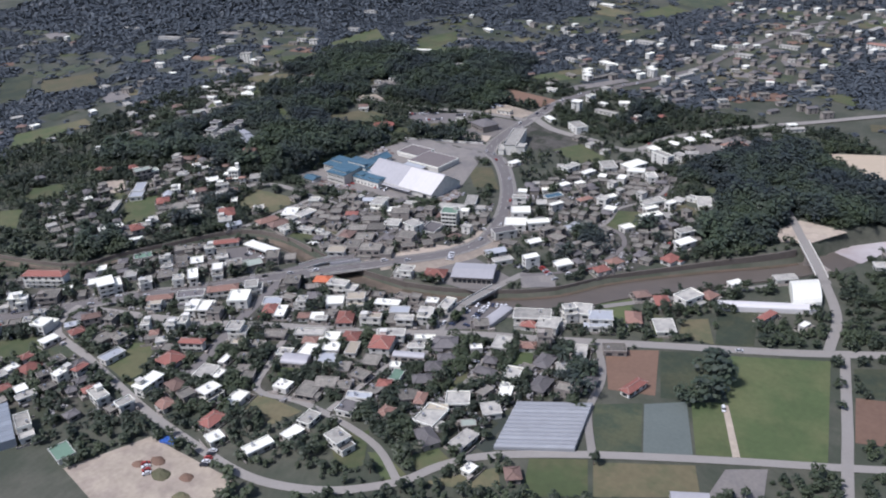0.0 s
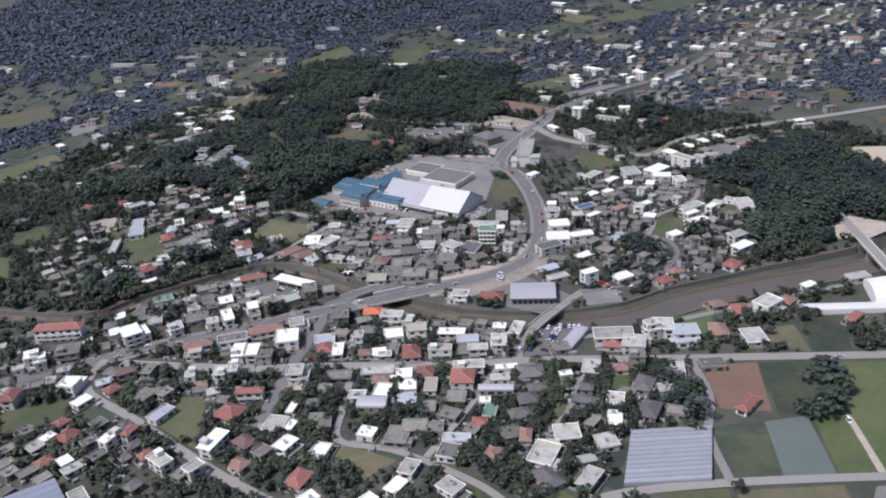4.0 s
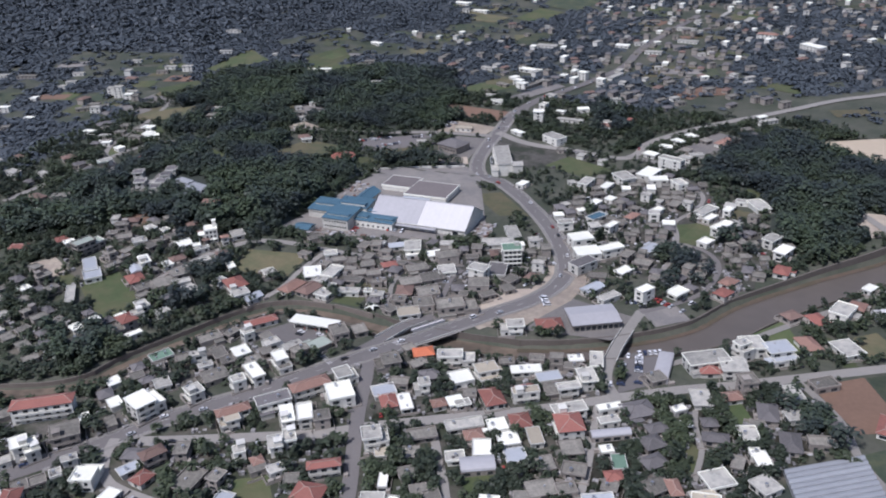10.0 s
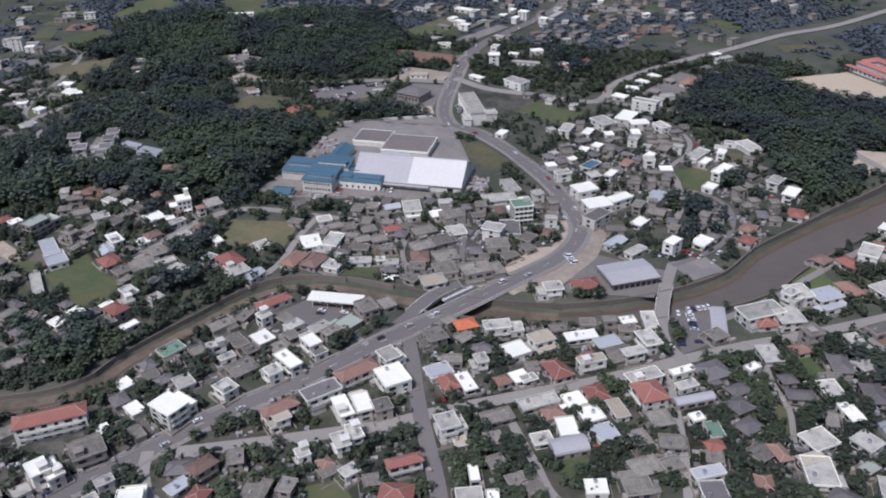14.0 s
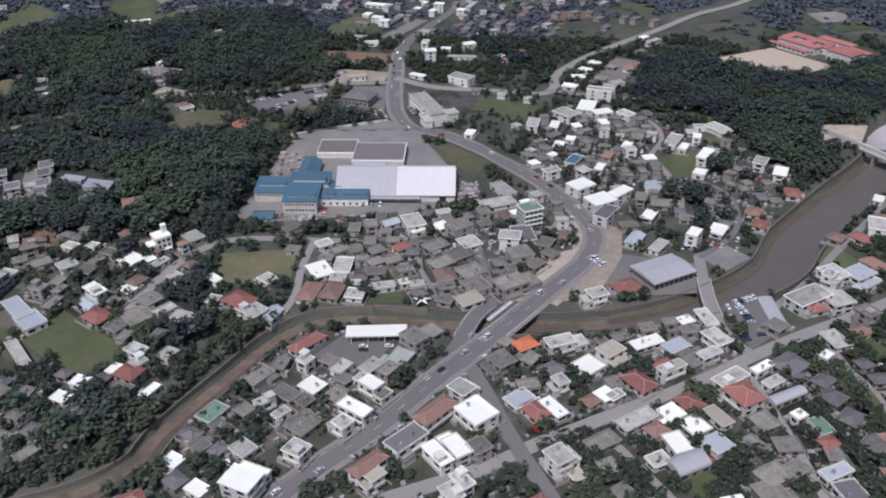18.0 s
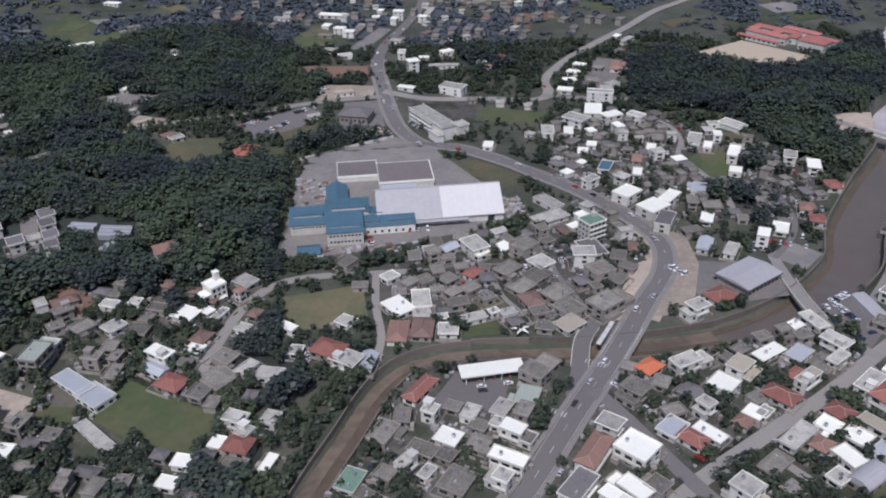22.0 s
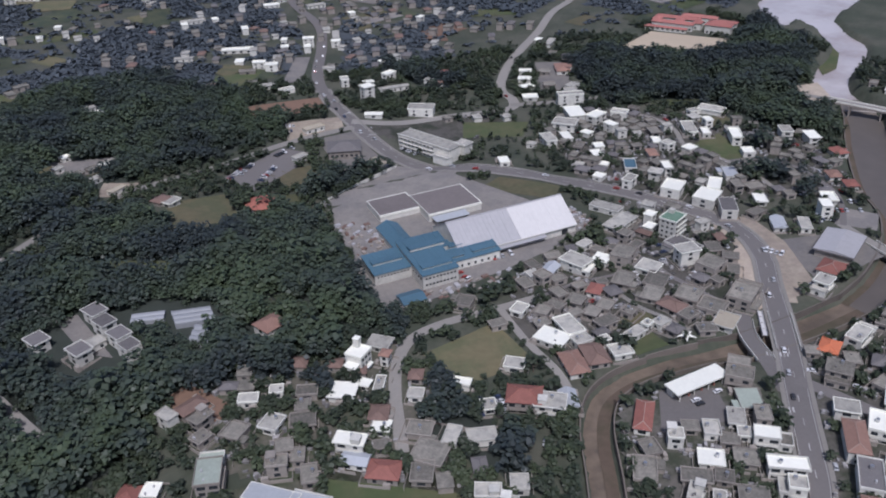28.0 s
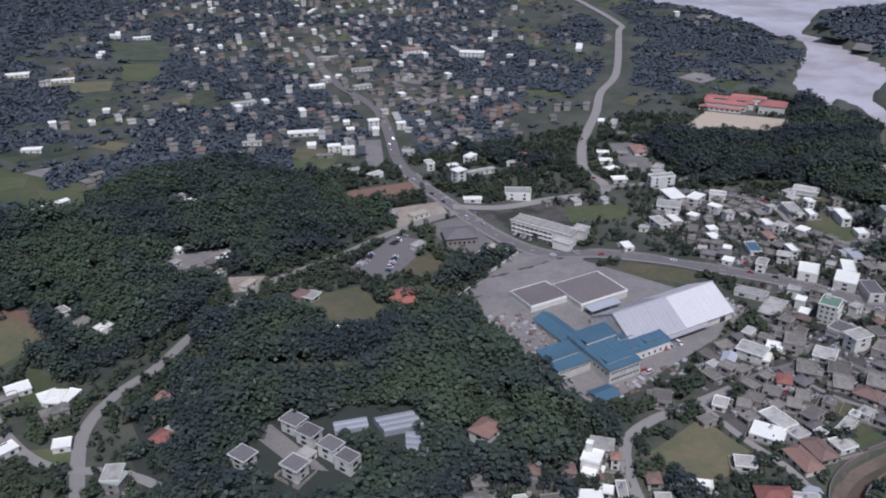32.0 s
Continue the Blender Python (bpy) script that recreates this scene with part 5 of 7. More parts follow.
def heap_house(x, y, w, d, storeys, kind, turn):
    """A house too far off or too plain to stand alone: it goes into the common heap."""
    form, roof_mat, wall_mat, words = KINDS[kind]
    m = pose(x, y, ground_z(x, y) - 0.3, 0, 0, turn)
    tall = storeys * STOREY + 0.4
    TAKEN.append((x, y, max(w, d) * 0.5))
    walls, roofs, glass = (HEAP.setdefault(k.name, (k, [], [])) for k in (wall_mat, roof_mat, GLASS))
    b = bag()
    put_box(b, -w / 2, -d / 2, -1.0, w / 2, d / 2, tall)
    g = bag()
    for s in range(storeys):
        for i in range(max(1, int(w / 4.5))):
            o = (i + 0.5) / max(1, int(w / 4.5)) * w - w / 2
            for side in (-1, 1):
                put_box(g, o - 0.8, side * d / 2 - 0.05, s * STOREY + 1.0, o + 0.8, side * d / 2 + 0.05, s * STOREY + 2.4)
    r = bag()
    if form in ("hip", "gable"):
        hip_roof(r, w, d, tall + 0.25, min(w, d) * 0.23, 0.6, form == "gable")
    else:
        flat_roof(r, w, d, tall + 0.2, 0.4, 0.4)
    for (mat, v, f), src in ((walls, b), (roofs, r), (glass, g)):
        k = len(v)
        v.extend(tuple(m @ Vector(q)) for q in src[0])
        f.extend(tuple(k + i for i in face) for face in src[1])


for block, rows in HOUSES.items():
    far_block = block.startswith("far")
    for x, y, w, d, storeys, kind, *known in rows:
        turn = known[0] if known else road_turn(x, y)
        if not known and abs(math.sin(radians(turn))) > 0.72:
            turn -= 90
        x, y = off_the_road(x, y, min(w, d) * 0.5 + 0.6)
        if gap_to(VERGE, np.array([x]), np.array([y]))[0] < 7 + min(w, d) * 0.4:
            continue
        if far_block:
            heap_house(x, y, w, d, storeys, kind, turn)
            continue
        house(x, y, w, d, storeys, kind, turn, 1 if y > -90 else 2, "houses of the " + block.replace("_", " "))
        if y < 120 and wall_rnd.random() < 0.6:
            plot_wall(x, y, w, d, turn)

# houses between the larger ones, loosely in rows
ZONES = {
    "south village": (850, "GGGDGLGDG", [(-70, -276), (-10, -238), (87, -198), (159, -165), (230, -119), (258, -159), (232, -198), (236, -228), (203, -250), (142, -245), (127, -278), (82, -296), (4, -292)]),
    "middle town": (190, "GGGLGD", [(12, -175), (52, -147), (149, -136), (154, -169), (93, -200), (46, -218)]),
    "crossing town": (190, "GGLGGD", [(-33, -228), (12, -175), (40, -215), (-65, -252)]),
    "channel town": (230, "GGLGGD", [(-101, -218), (-92, -178), (-65, -143), (0, -142), (5, -161), (-32, -205), (-72, -235)]),
    "old village": (120, "GGGGGDGLGB", [(-71, -62), (-28, -24), (41, -16), (82, -55), (79, -70), (33, -114), (-64, -116)]),
    "east village": (300, "GGGLGDGDGGW", [(52, 48), (85, 155), (142, 158), (182, 99), (225, 40), (204, -30), (177, -45), (120, -16), (100, -15)]),
    "west slope": (420, "GGDGLGB", [(-235, -70), (-185, -56), (-125, -60), (-119, -98), (-138, -117), (-127, -172), (-159, -142), (-212, -117)]),
    "lower town": (1500, "GDGLGGBD", [(154, -174), (246, -117), (258, -137), (237, -194), (229, -220), (158, -238)]),
    "far south town": (400, "GGLWDRG", [(-140, -320), (-70, -270), (10, -300), (60, -318), (40, -370), (-120, -380)]),
    "channel west": (480, "GGDLGGW", [(-118, -160), (-140, -130), (-230, -120), (-260, -200), (-150, -235)]),
    "west corner": (420, "GGLWGD", [(-100, -232), (-75, -240), (-60, -262), (-80, -290), (-118, -335), (-150, -300), (-130, -255)]),
    "north corner": (700, "GWLG", [(-40, 215), (70, 195), (70, 165), (0, 150), (-20, 170)]),
    "curve row": (210, "GWLGG", [(60, -60), (84, -40), (84, -25), (60, 20), (45, 10), (40, -15)]),
}


fill = random.Random(7)
COTTAGES, VILLAGE = 0, 0
for name, (room, mix, poly) in ZONES.items():
    town_sheet("town_ground", poly, GARDEN if name in ("south village", "far south town", "lower town", "west slope", "channel west") else TOWN, "grey and mossy yards of the " + name)
    xs, ys = [p[0] for p in poly], [p[1] for p in poly]
    area = 0.5 * abs(sum(a[0] * b[1] - b[0] * a[1] for a, b in zip(poly, poly[1:] + poly[:1])))
    for i in range(int(area / room * 7)):
        x, y = fill.uniform(min(xs), max(xs)), fill.uniform(min(ys), max(ys))
        kind, w, d = fill.choice(mix), fill.uniform(5.5, 9.5), fill.uniform(4.5, 7)
        if not inside(poly, x, y) or not free(x, y, max(w, d) * 0.55):
            continue
        if gap_to(VERGE, np.array([x]), np.array([y]))[0] < 12:
            continue
        turn = road_turn(x, y) + fill.choice((0, 90)) + fill.uniform(-6, 6)
        storeys = 2 if fill.random() < 0.2 and kind in "GLW" else 1
        if y < -75 and COTTAGES < 130:
            COTTAGES += 1
            house(x, y, w, d, storeys, kind, turn, 2, "small houses of the " + name, "small_house")
            if fill.random() < 0.6:
                plot_wall(x, y, w, d, turn)
        elif name in ("old village", "curve row", "east village") and VILLAGE < 42:
            VILLAGE += 1
            house(x, y, w, d, storeys, kind, turn, 1, "small houses of the " + name, "small_house")
        else:
            heap_house(x, y, w, d, storeys, kind, turn)

# ---- the works: warehouse, blue-roofed factory, packing sheds ----
YARD_Z = ground_z(-40, 20) - 0.1


def windows_row(parent, x0, x1, y, z, n, w=1.2, h=1.2, turn=0):
    for i in range(n):
        share("window", window_mesh(w, h), parent, pose(x0 + (i + 0.5) / n * (x1 - x0), y, z, 0, 0, turn))


def windows_side(parent, x, y0, y1, z, n, w=1.2, h=1.2, turn=90):
    for i in range(n):
        share("window", window_mesh(w, h), parent, pose(x, y0 + (i + 0.5) / n * (y1 - y0), z, 0, 0, turn))


def slab(name, x0, y0, z0, x1, y1, z1, mat, parent, label=""):
    b = bag()
    put_box(b, x0, y0, z0, x1, y1, z1)
    return part(name, b, mat, parent, label)


def ribs(parent, name, corners, n, mat, size=0.12):
    """Seams that run up a sloping roof between two edges (a to b below, c to d above)."""
    a, b, c, d = [Vector(q) for q in corners]
    for i in range(n + 1):
        t = i / n
        p, q = a.lerp(b, t), c.lerp(d, t)
        u = (b - a).normalized() * size
        h = bag()
        up = Vector((0, 0, size))
        h[0].extend([tuple(p - u), tuple(p + u), tuple(q + u), tuple(q - u), tuple(p - u + up), tuple(p + u + up), tuple(q + u + up), tuple(q - u + up)])
        h[1].extend([(4, 5, 6, 7), (0, 1, 5, 4), (1, 2, 6, 5), (2, 3, 7, 6), (3, 0, 4, 7)])
        part(name, h, mat, parent)


hall = thing("warehouse", 0, 0, YARD_Z, 0, "long gabled warehouse with grey and pale steel roof", "warehouse")
b = bag()
HX0, HX1, HY0, HY1, EAVE, RIDGE = -61.0, 13.5, -2.5, 34.0, 5.0, 16.0
put_box(b, HX0, HY0, -1, HX1, HY1, EAVE)
k = len(b[0])
mid = (HY0 + HY1) / 2
b[0].extend([(HX0, HY0, EAVE), (HX0, HY1, EAVE), (HX0, mid, RIDGE - 0.2), (HX1, HY0, EAVE), (HX1, HY1, EAVE), (HX1, mid, RIDGE - 0.2)])
b[1].extend([(k, k + 2, k + 1), (k + 3, k + 4, k + 5)])
part("wall", b, WALL_W, hall, "white sheet wall")
SPLIT = -23.0
for x0, x1, mat, lab in ((HX0 - 0.5, SPLIT, STEEL, "dull grey steel roof"), (SPLIT, HX1 + 0.5, PALE_STEEL, "newer pale steel roof")):
    for y, nm in ((HY0 - 0.7, "roof_slope"), (HY1 + 0.7, "roof_slope")):
        h = bag()
        h[0].extend([(x0, y, EAVE - 0.1), (x1, y, EAVE - 0.1), (x1, mid, RIDGE), (x0, mid, RIDGE), (x0, y, EAVE + 0.15), (x1, y, EAVE + 0.15), (x1, mid, RIDGE + 0.25), (x0, mid, RIDGE + 0.25)])
        h[1].extend([(0, 1, 2, 3), (4, 5, 6, 7), (0, 1, 5, 4), (1, 2, 6, 5), (3, 0, 4, 7)])
        slope = part(nm, h, mat, hall, lab)
        ribs(slope, "seam", ((x0 + 0.4, y, EAVE + 0.15), (x1 - 0.4, y, EAVE + 0.15), (x0 + 0.4, mid, RIDGE + 0.25), (x1 - 0.4, mid, RIDGE + 0.25)), 14, mat)
slab("ridge_cap", HX0 - 0.5, mid - 0.5, RIDGE + 0.15, HX1 + 0.5, mid + 0.5, RIDGE + 0.4, STEEL, hall)
slab("gutter", HX0 - 0.5, HY0 - 1.1, EAVE - 0.3, HX1 + 0.5, HY0 - 0.7, EAVE + 0.1, WALL_W, hall)
for x in (-40, -33, -26, -19, -12, 6):
    slab("loading_door", x - 2.0, HY0 - 0.12, 0, x + 2.0, HY0 + 0.05, 3.6, GLASS if x == 6 else STEEL, hall)
slab("loading_canopy", -44, HY0 - 4.0, 3.9, -8, HY0 - 0.1, 4.2, STEEL, hall)

works = thing("factory", 0, 0, YARD_Z, 0, "white factory with stepped blue steel roofs", "factory")
# body, height, roof pitch to the south
for x0, y0, x1, y1, z in ((-91, -19, -70.5, 3, 8.6), (-112, -3.5, -91, 16, 6.6), (-70.5, -9, -40, 1.5, 5.6), (-91, 3, -66, 17, 9.6)):
    slab("wall", x0, y0, -1, x1, y1, z, WALL_W, works)
    h = bag()
    h[0].extend([(x0 - 0.6, y0 - 0.6, z), (x1 + 0.6, y0 - 0.6, z), (x1 + 0.6, y1 + 0.3, z + 1.8), (x0 - 0.6, y1 + 0.3, z + 1.8), (x0 - 0.6, y0 - 0.6, z + 0.25), (x1 + 0.6, y0 - 0.6, z + 0.25), (x1 + 0.6, y1 + 0.3, z + 2.05), (x0 - 0.6, y1 + 0.3, z + 2.05)])
    h[1].extend([(0, 3, 2, 1), (4, 5, 6, 7), (0, 1, 5, 4), (1, 2, 6, 5), (2, 3, 7, 6), (3, 0, 4, 7)])
    roof = part("roof", h, BLUE, works, "blue steel roof")
    ribs(roof, "seam", ((x0, y0 - 0.6, z + 0.25), (x1, y0 - 0.6, z + 0.25), (x0, y1, z + 2.03), (x1, y1, z + 2.03)), 8, BLUE)
    slab("gable_wall", x0, y0 + 6, z - 0.3, x1, y1, z + 0.6, WALL_W, works)
# raised ridges with white ends and clerestory strips
for x0, x1, y, z in ((-89, -72, -14.5, 9.4), (-88, -68, 4, 11.0), (-69, -61, -6.5, 6.4), (-55, -41, -6.0, 6.4), (-66, -58, 2.5, 7.4), (-110, -93, 4.0, 8.0)):
    slab("clerestory", x0, y, z - 0.6, x1, y + 0.5, z + 0.9, WALL_W, works, "white raised skylight strip")
    slab("clerestory_roof", x0 - 0.3, y - 0.5, z + 0.9, x1 + 0.3, y + 4.4, z + 1.15, BLUE, works)
windows_row(works, -90, -71.5, -19.05, 6.4, 9, 1.2, 1.0)
windows_row(works, -90, -71.5, -19.05, 2.6, 9, 1.2, 1.2)
windows_row(works, -111, -92, -3.55, 4.8, 10, 1.0, 0.9)
windows_row(works, -69.5, -41, -9.05, 2.0, 7, 1.3, 1.6)
windows_side(works, -112.05, -3, 15, 4.6, 7, turn=-90)
windows_side(works, -91.05, -18, -5, 5.6, 4, turn=-90)
# link roof to the warehouse
slab("link_wall", -66, 1.6, -1, -59, 14, 6.0, WALL_W, works)
slab("link_roof", -66.3, 1.4, 6.0, -61.3, 14.3, 6.4, BLUE, works)

arch = thing("workshop", -84, 34, YARD_Z, 0, "narrow workshop with gabled blue steel roof", "workshop")
slab("wall", -6.2, -15, -1, 6.2, 15, 4.6, WALL_W, arch)
for side in (-1, 1):
    h = bag()
    h[0].extend([(side * 6.8, -15.7, 4.3), (side * 6.8, 15.7, 4.3), (0, 15.7, 7.6), (0, -15.7, 7.6), (side * 6.8, -15.7, 4.55), (side * 6.8, 15.7, 4.55), (0, 15.7, 7.85), (0, -15.7, 7.85)])
    h[1].extend([(0, 1, 2, 3), (4, 5, 6, 7), (0, 1, 5, 4), (1, 2, 6, 5), (3, 0, 4, 7)])
    slope = part("roof_slope", h, BLUE, arch, "blue steel roof")
    ribs(slope, "seam", ((side * 6.7, -15.4, 4.58), (side * 6.7, 15.4, 4.58), (0, -15.4, 7.86), (0, 15.4, 7.86)), 9, BLUE)
slab("ridge_cap", -0.35, -15.8, 7.75, 0.35, 15.8, 8.0, BLUE, arch)
h = bag()
for y in (-15.1, 15.1):
    k = len(h[0])
    h[0].extend([(-6.2, y, 4.5), (6.2, y, 4.5), (0, y, 7.5)])
    h[1].append((k, k + 1, k + 2))
part("gable_wall", h, WALL_W, arch)
windows_row(arch, -5, 5, -15.25, 4.6, 5, 1.1, 0.9)

shed = thing("blue_shed", -101.5, -27.5, ground_z(-101.5, -27.5) + 0.2, 0, "small blue-roofed shed with white walls", "shed")
slab("wall", -6, -5, -1, 6, 5, 3.4, WALL_W, shed)
h = bag()
hip_roof(h, 12, 10, 3.6, 1.6, 0.6, True)
part("roof", h, BLUE, shed)
windows_row(shed, -5, 5, -5.05, 1.8, 4)

for x0, y0, x1, y1, z, lab in ((-83, 62, -57, 84, 4.2, "low grey flat-roofed packing shed with white parapet"), (-57, 48, -22, 77, 5.0, "wide grey flat-roofed packing hall with white parapet")):
    pk = thing("packing_shed", 0, 0, YARD_Z, 0, lab, "shed")
    slab("wall", x0, y0, -1, x1, y1, z, WALL_W, pk)
    slab("roof", x0, y0, z, x1, y1, z + 0.2, SHED_ROOF, pk)
    for q in ((x0 - 0.3, y0 - 0.3, x1 + 0.3, y0 + 0.3), (x0 - 0.3, y1 - 0.3, x1 + 0.3, y1 + 0.3), (x0 - 0.3, y0 + 0.3, x0 + 0.3, y1 - 0.3), (x1 - 0.3, y0 + 0.3, x1 + 0.3, y1 - 0.3)):
        slab("parapet", q[0], q[1], z - 1.0, q[2], q[3], z + 0.4, WALL_W if q[1] > y1 - 1 or q[2] < x0 + 1 else WHITE, pk)
cn = thing("canopy", -45, 43, YARD_Z, 0, "blue-grey steel canopy on posts", "canopy")
slab("roof", -11, -3.6, 3.8, 11, 3.6, 4.2, SKYBLUE, cn)
for x in (-10, -3.5, 3.5, 10):
    for y in (-3, 3):
        h = bag()
        put_tube(h, x, y, -0.5, 3.8, 0.15, 0.15)
        part("post", h, STEEL, cn)

# ---- market hall, fuel station, hotel, school, sheds ----
mk = thing("market_hall", 126, -91, ground_z(126, -91), 29, "grey metal-roofed market hall with dark eaves", "market hall")
slab("wall", -13, -9.5, -1, 13, 9.5, 4.4, WALL_G, mk)
slab("fascia", -14.4, -10.7, 4.2, 14.4, 10.7, 4.8, DARKTILE, mk)
h = bag()
hip_roof(h, 27.4, 20.2, 4.9, 1.3, 0.4, True)
mkroof = part("roof", h, STEEL, mk)
ribs(mkroof, "seam", ((-14, -10.5, 4.95), (14, -10.5, 4.95), (-14, 0, 6.25), (14, 0, 6.25)), 16, STEEL, 0.1)
for i in range(8):
    share("window", window_mesh(2.4, 2.4), mk, pose(-11.2 + i * 3.2, -9.55, 1.8))

fuel = thing("fuel_station", -20.5, -150.5, ground_z(-20, -150), 3, "long white-roofed fuel station canopy", "fuel station")
slab("roof", -14.5, -4.4, 4.6, 14.5, 4.4, 5.3, WHITE, fuel)
slab("kiosk", -13, 0.5, -0.3, 2, 4.0, 4.6, WALL_W, fuel)
for x in (-12, -4, 4, 12):
    h = bag()
    put_tube(h, x, -3.2, -0.3, 4.6, 0.22, 0.22)
    part("post", h, WALL_W, fuel)
for x in (-6, 1, 8):
    slab("pump", x - 0.4, -2.6, 0, x + 0.4, -2.0, 1.6, REDTILE, fuel)
for i in range(4):
    share("window", window_mesh(2.4, 1.8), fuel, pose(-11 + i * 3.4, 0.45, 1.6))

hotel = thing("hotel", -11, 149, ground_z(-11, 149), -66, "long white three-storey building with rows of windows", "building")
for x0, y0, x1, y1, z in ((-24, -6, 24, 6, 10.0), (13, -11, 26, -6, 6.0), (18, 6, 28, 14, 10.0)):
    slab("wall", x0, y0, -1, x1, y1, z, WALL_W, hotel)
    slab("roof", x0 - 0.5, y0 - 0.5, z, x1 + 0.5, y1 + 0.5, z + 0.3, PALE_ROOF, hotel)
    for q in ((x0 - 0.5, y0 - 0.5, x1 + 0.5, y0 - 0.2), (x0 - 0.5, y1 + 0.2, x1 + 0.5, y1 + 0.5)):
        slab("parapet", *q[:2], z + 0.3, *q[2:], z + 1.1, WALL_W, hotel)
for s in range(3):
    windows_row(hotel, -23, 10, -6.05, 1.8 + s * 3.1, 9, 2.0, 1.5)
    windows_side(hotel, -24.05, -5, 5, 1.8 + s * 3.1, 2, turn=-90)
    slab("balcony", -23, -7.4, s * 3.1 + 2.7, 9.8, -6, s * 3.1 + 3.0, WALL_W, hotel)

school = thing("school", 0, 0, ground_z(330, 280), 0, "large school with red-tiled roofs round courts", "school")
U = pose(322, 293, 0, 0, 0, -55)
for cx, cy, w, d, z in ((-6, 0, 40, 8, 6.5), (-6, 18, 44, 8, 6.5), (-24, 9, 8, 9, 6.5), (-2, 9, 8, 9, 6.5), (16, 9, 8, 9, 6.5), (38, 4, 24, 16, 8.5), (-10, -9, 40, 5, 3.5), (12, 30, 34, 8, 6.5), (40, 22, 20, 7, 6.0)):
    b = bag()
    m = U @ pose(cx, cy, 0)
    put_box(b, -w / 2, -d / 2, -1, w / 2, d / 2, z, m)
    part("wall", b, WALL_W, school)
    b = bag()
    hip_roof(b, w, d, z + 0.1, min(w, d) * 0.22, 0.8)
    b = ([tuple(m @ Vector(q)) for q in b[0]], b[1])
    part("roof", b, SCHOOL_RED, school, "faded red tiled roof")
    for i in range(int(w / 5)):
        share("window", window_mesh(2.2, 1.6), school, m @ pose(-w / 2 + 2.5 + 5 * i, -d / 2 - 0.03, 2.0))

drum = thing("round_hall", -143, 108, ground_z(-143, 108), 20, "low hall with a red many-sided roof", "hall")
h = bag()
put_tube(h, 0, 0, -1, 4, 9.5, 9.5, 8)
part("wall", h, WALL_W, drum)
h = bag()
put_tube(h, 0, 0, 4, 7.5, 11.0, 1.0, 8)
part("roof", h, material("faded red roof", (0.40, 0.15, 0.11), vary=0.2, grain=0.8, stain=0.15), drum)

annex = thing("town_hall", -66, 173, ground_z(-66, 173), -20, "blue-grey roofed public hall beside the crossing", "hall")
slab("wall", -11, -9, -1, 11, 9, 6, WALL_G, annex)
h = bag()
hip_roof(h, 22, 18, 6.1, 3.2, 1.0)
part("roof", h, DARKTILE, annex)
windows_row(annex, -10, 10, -9.05, 2.4, 6, 1.8, 1.6)
TAKEN.append((-66, 182, 14))

yard_wall = [Vector(q) for q in ((-41, 137, 0), (-75, 120, 0), (-110, 100, 0), (-122, 62, 0))]
wall_strip("yard_wall", yard_wall, 0, 0.4, lambda q: ground_z(q.x, q.y) - 0.5, lambda q: ground_z(q.x, q.y) + 1.8, WALL_W, "pale retaining wall along the works yard")
pile = random.Random(31)
for mat, words, count in ((WALL_G, "grey wrapped pallets stacked in the works yard", 70), (BROWN, "brown crates stacked in the works yard", 40), (STEEL, "grey steel bins in the works yard", 50)):
    goods = bag()
    for i in range(count):
        gx0, gy0 = pile.choice(((pile.uniform(-95, -35), pile.uniform(-34, -21)), (pile.uniform(-112, -90), pile.uniform(22, 70)), (pile.uniform(16, 28), pile.uniform(-2, 24))))
        s = pile.uniform(0.6, 2.0)
        put_box(goods, -s, -s * 0.6, 0, s, s * 0.6, pile.uniform(0.4, 1.8), pose(gx0, gy0, ground_z(gx0, gy0), 0, 0, pile.choice((0, 5, 90, 30))))
    tagged(part("stacked_goods", goods, mat), words, "goods", kind="stuff")


def tunnels(name, corner, along, across, n, rise, wall, mat, label, category):
    """A row of rounded bays side by side: corner, the way along a bay, the way across all bays."""
    c, u, v = Vector((*corner, 0)), Vector((*along, 0)), Vector((*across, 0))
    z = min(ground_z(*(c + u * s + v * t).xy) for s in (0, 1) for t in (0, 1))
    top = thing(name, c.x, c.y, z, 0, label, category)
    k = 7
    for i in range(n):
        b = bag()
        for e in (0, 1):
            for j in range(k + 1):
                a = math.pi * j / k
                p = u * e + v * ((i + 0.5 - 0.5 * math.cos(a) * 0.96) / n)
                b[0].append((p.x, p.y, wall + rise * math.sin(a)))
            for t in (0.02, 0.98):
                p = u * e + v * ((i + t) / n)
                b[0].append((p.x, p.y, -0.5))
        m = k + 3
        b[1].extend([(j, j + 1, m + j + 1, m + j) for j in range(k)])
        b[1].extend([(0, m, m + k + 1, k + 1), (k, k + 2, m + k + 2, m + k)])
        b[1].extend([tuple(range(k + 1)) + (k + 2, k + 1), tuple(m + j for j in range(k + 1)) + (m + k + 2, m + k + 1)])
        part("bay", b, mat, top)
    return top


tunnels("greenhouse", (246, -230), (31.5, 21.5), (-12, 36.5), 12, 1.1, 2.0, FILM, "wide greenhouse of many pale film tunnels", "greenhouse")
tunnels("workshop_shed", (13, -354), (-16, -36), (35, -13), 8, 0.6, 5.0, BLUE_STEEL, "large blue-grey ridged steel workshop", "shed")
tunnels("greenhouse", (-216, -1), (18, -4), (0, -12), 3, 1.0, 3.0, FILM, "grey film tunnels on the hill", "greenhouse")
tunnels("greenhouse", (-207, -16), (8, -6), (-6, -12), 3, 1.0, 3.0, FILM, "grey film tunnels on the hill", "greenhouse")
tunnels("greenhouse", (-233, 6), (15, -4), (-2, -7), 2, 0.9, 2.4, FILM, "low grey film tunnels among trees", "greenhouse")
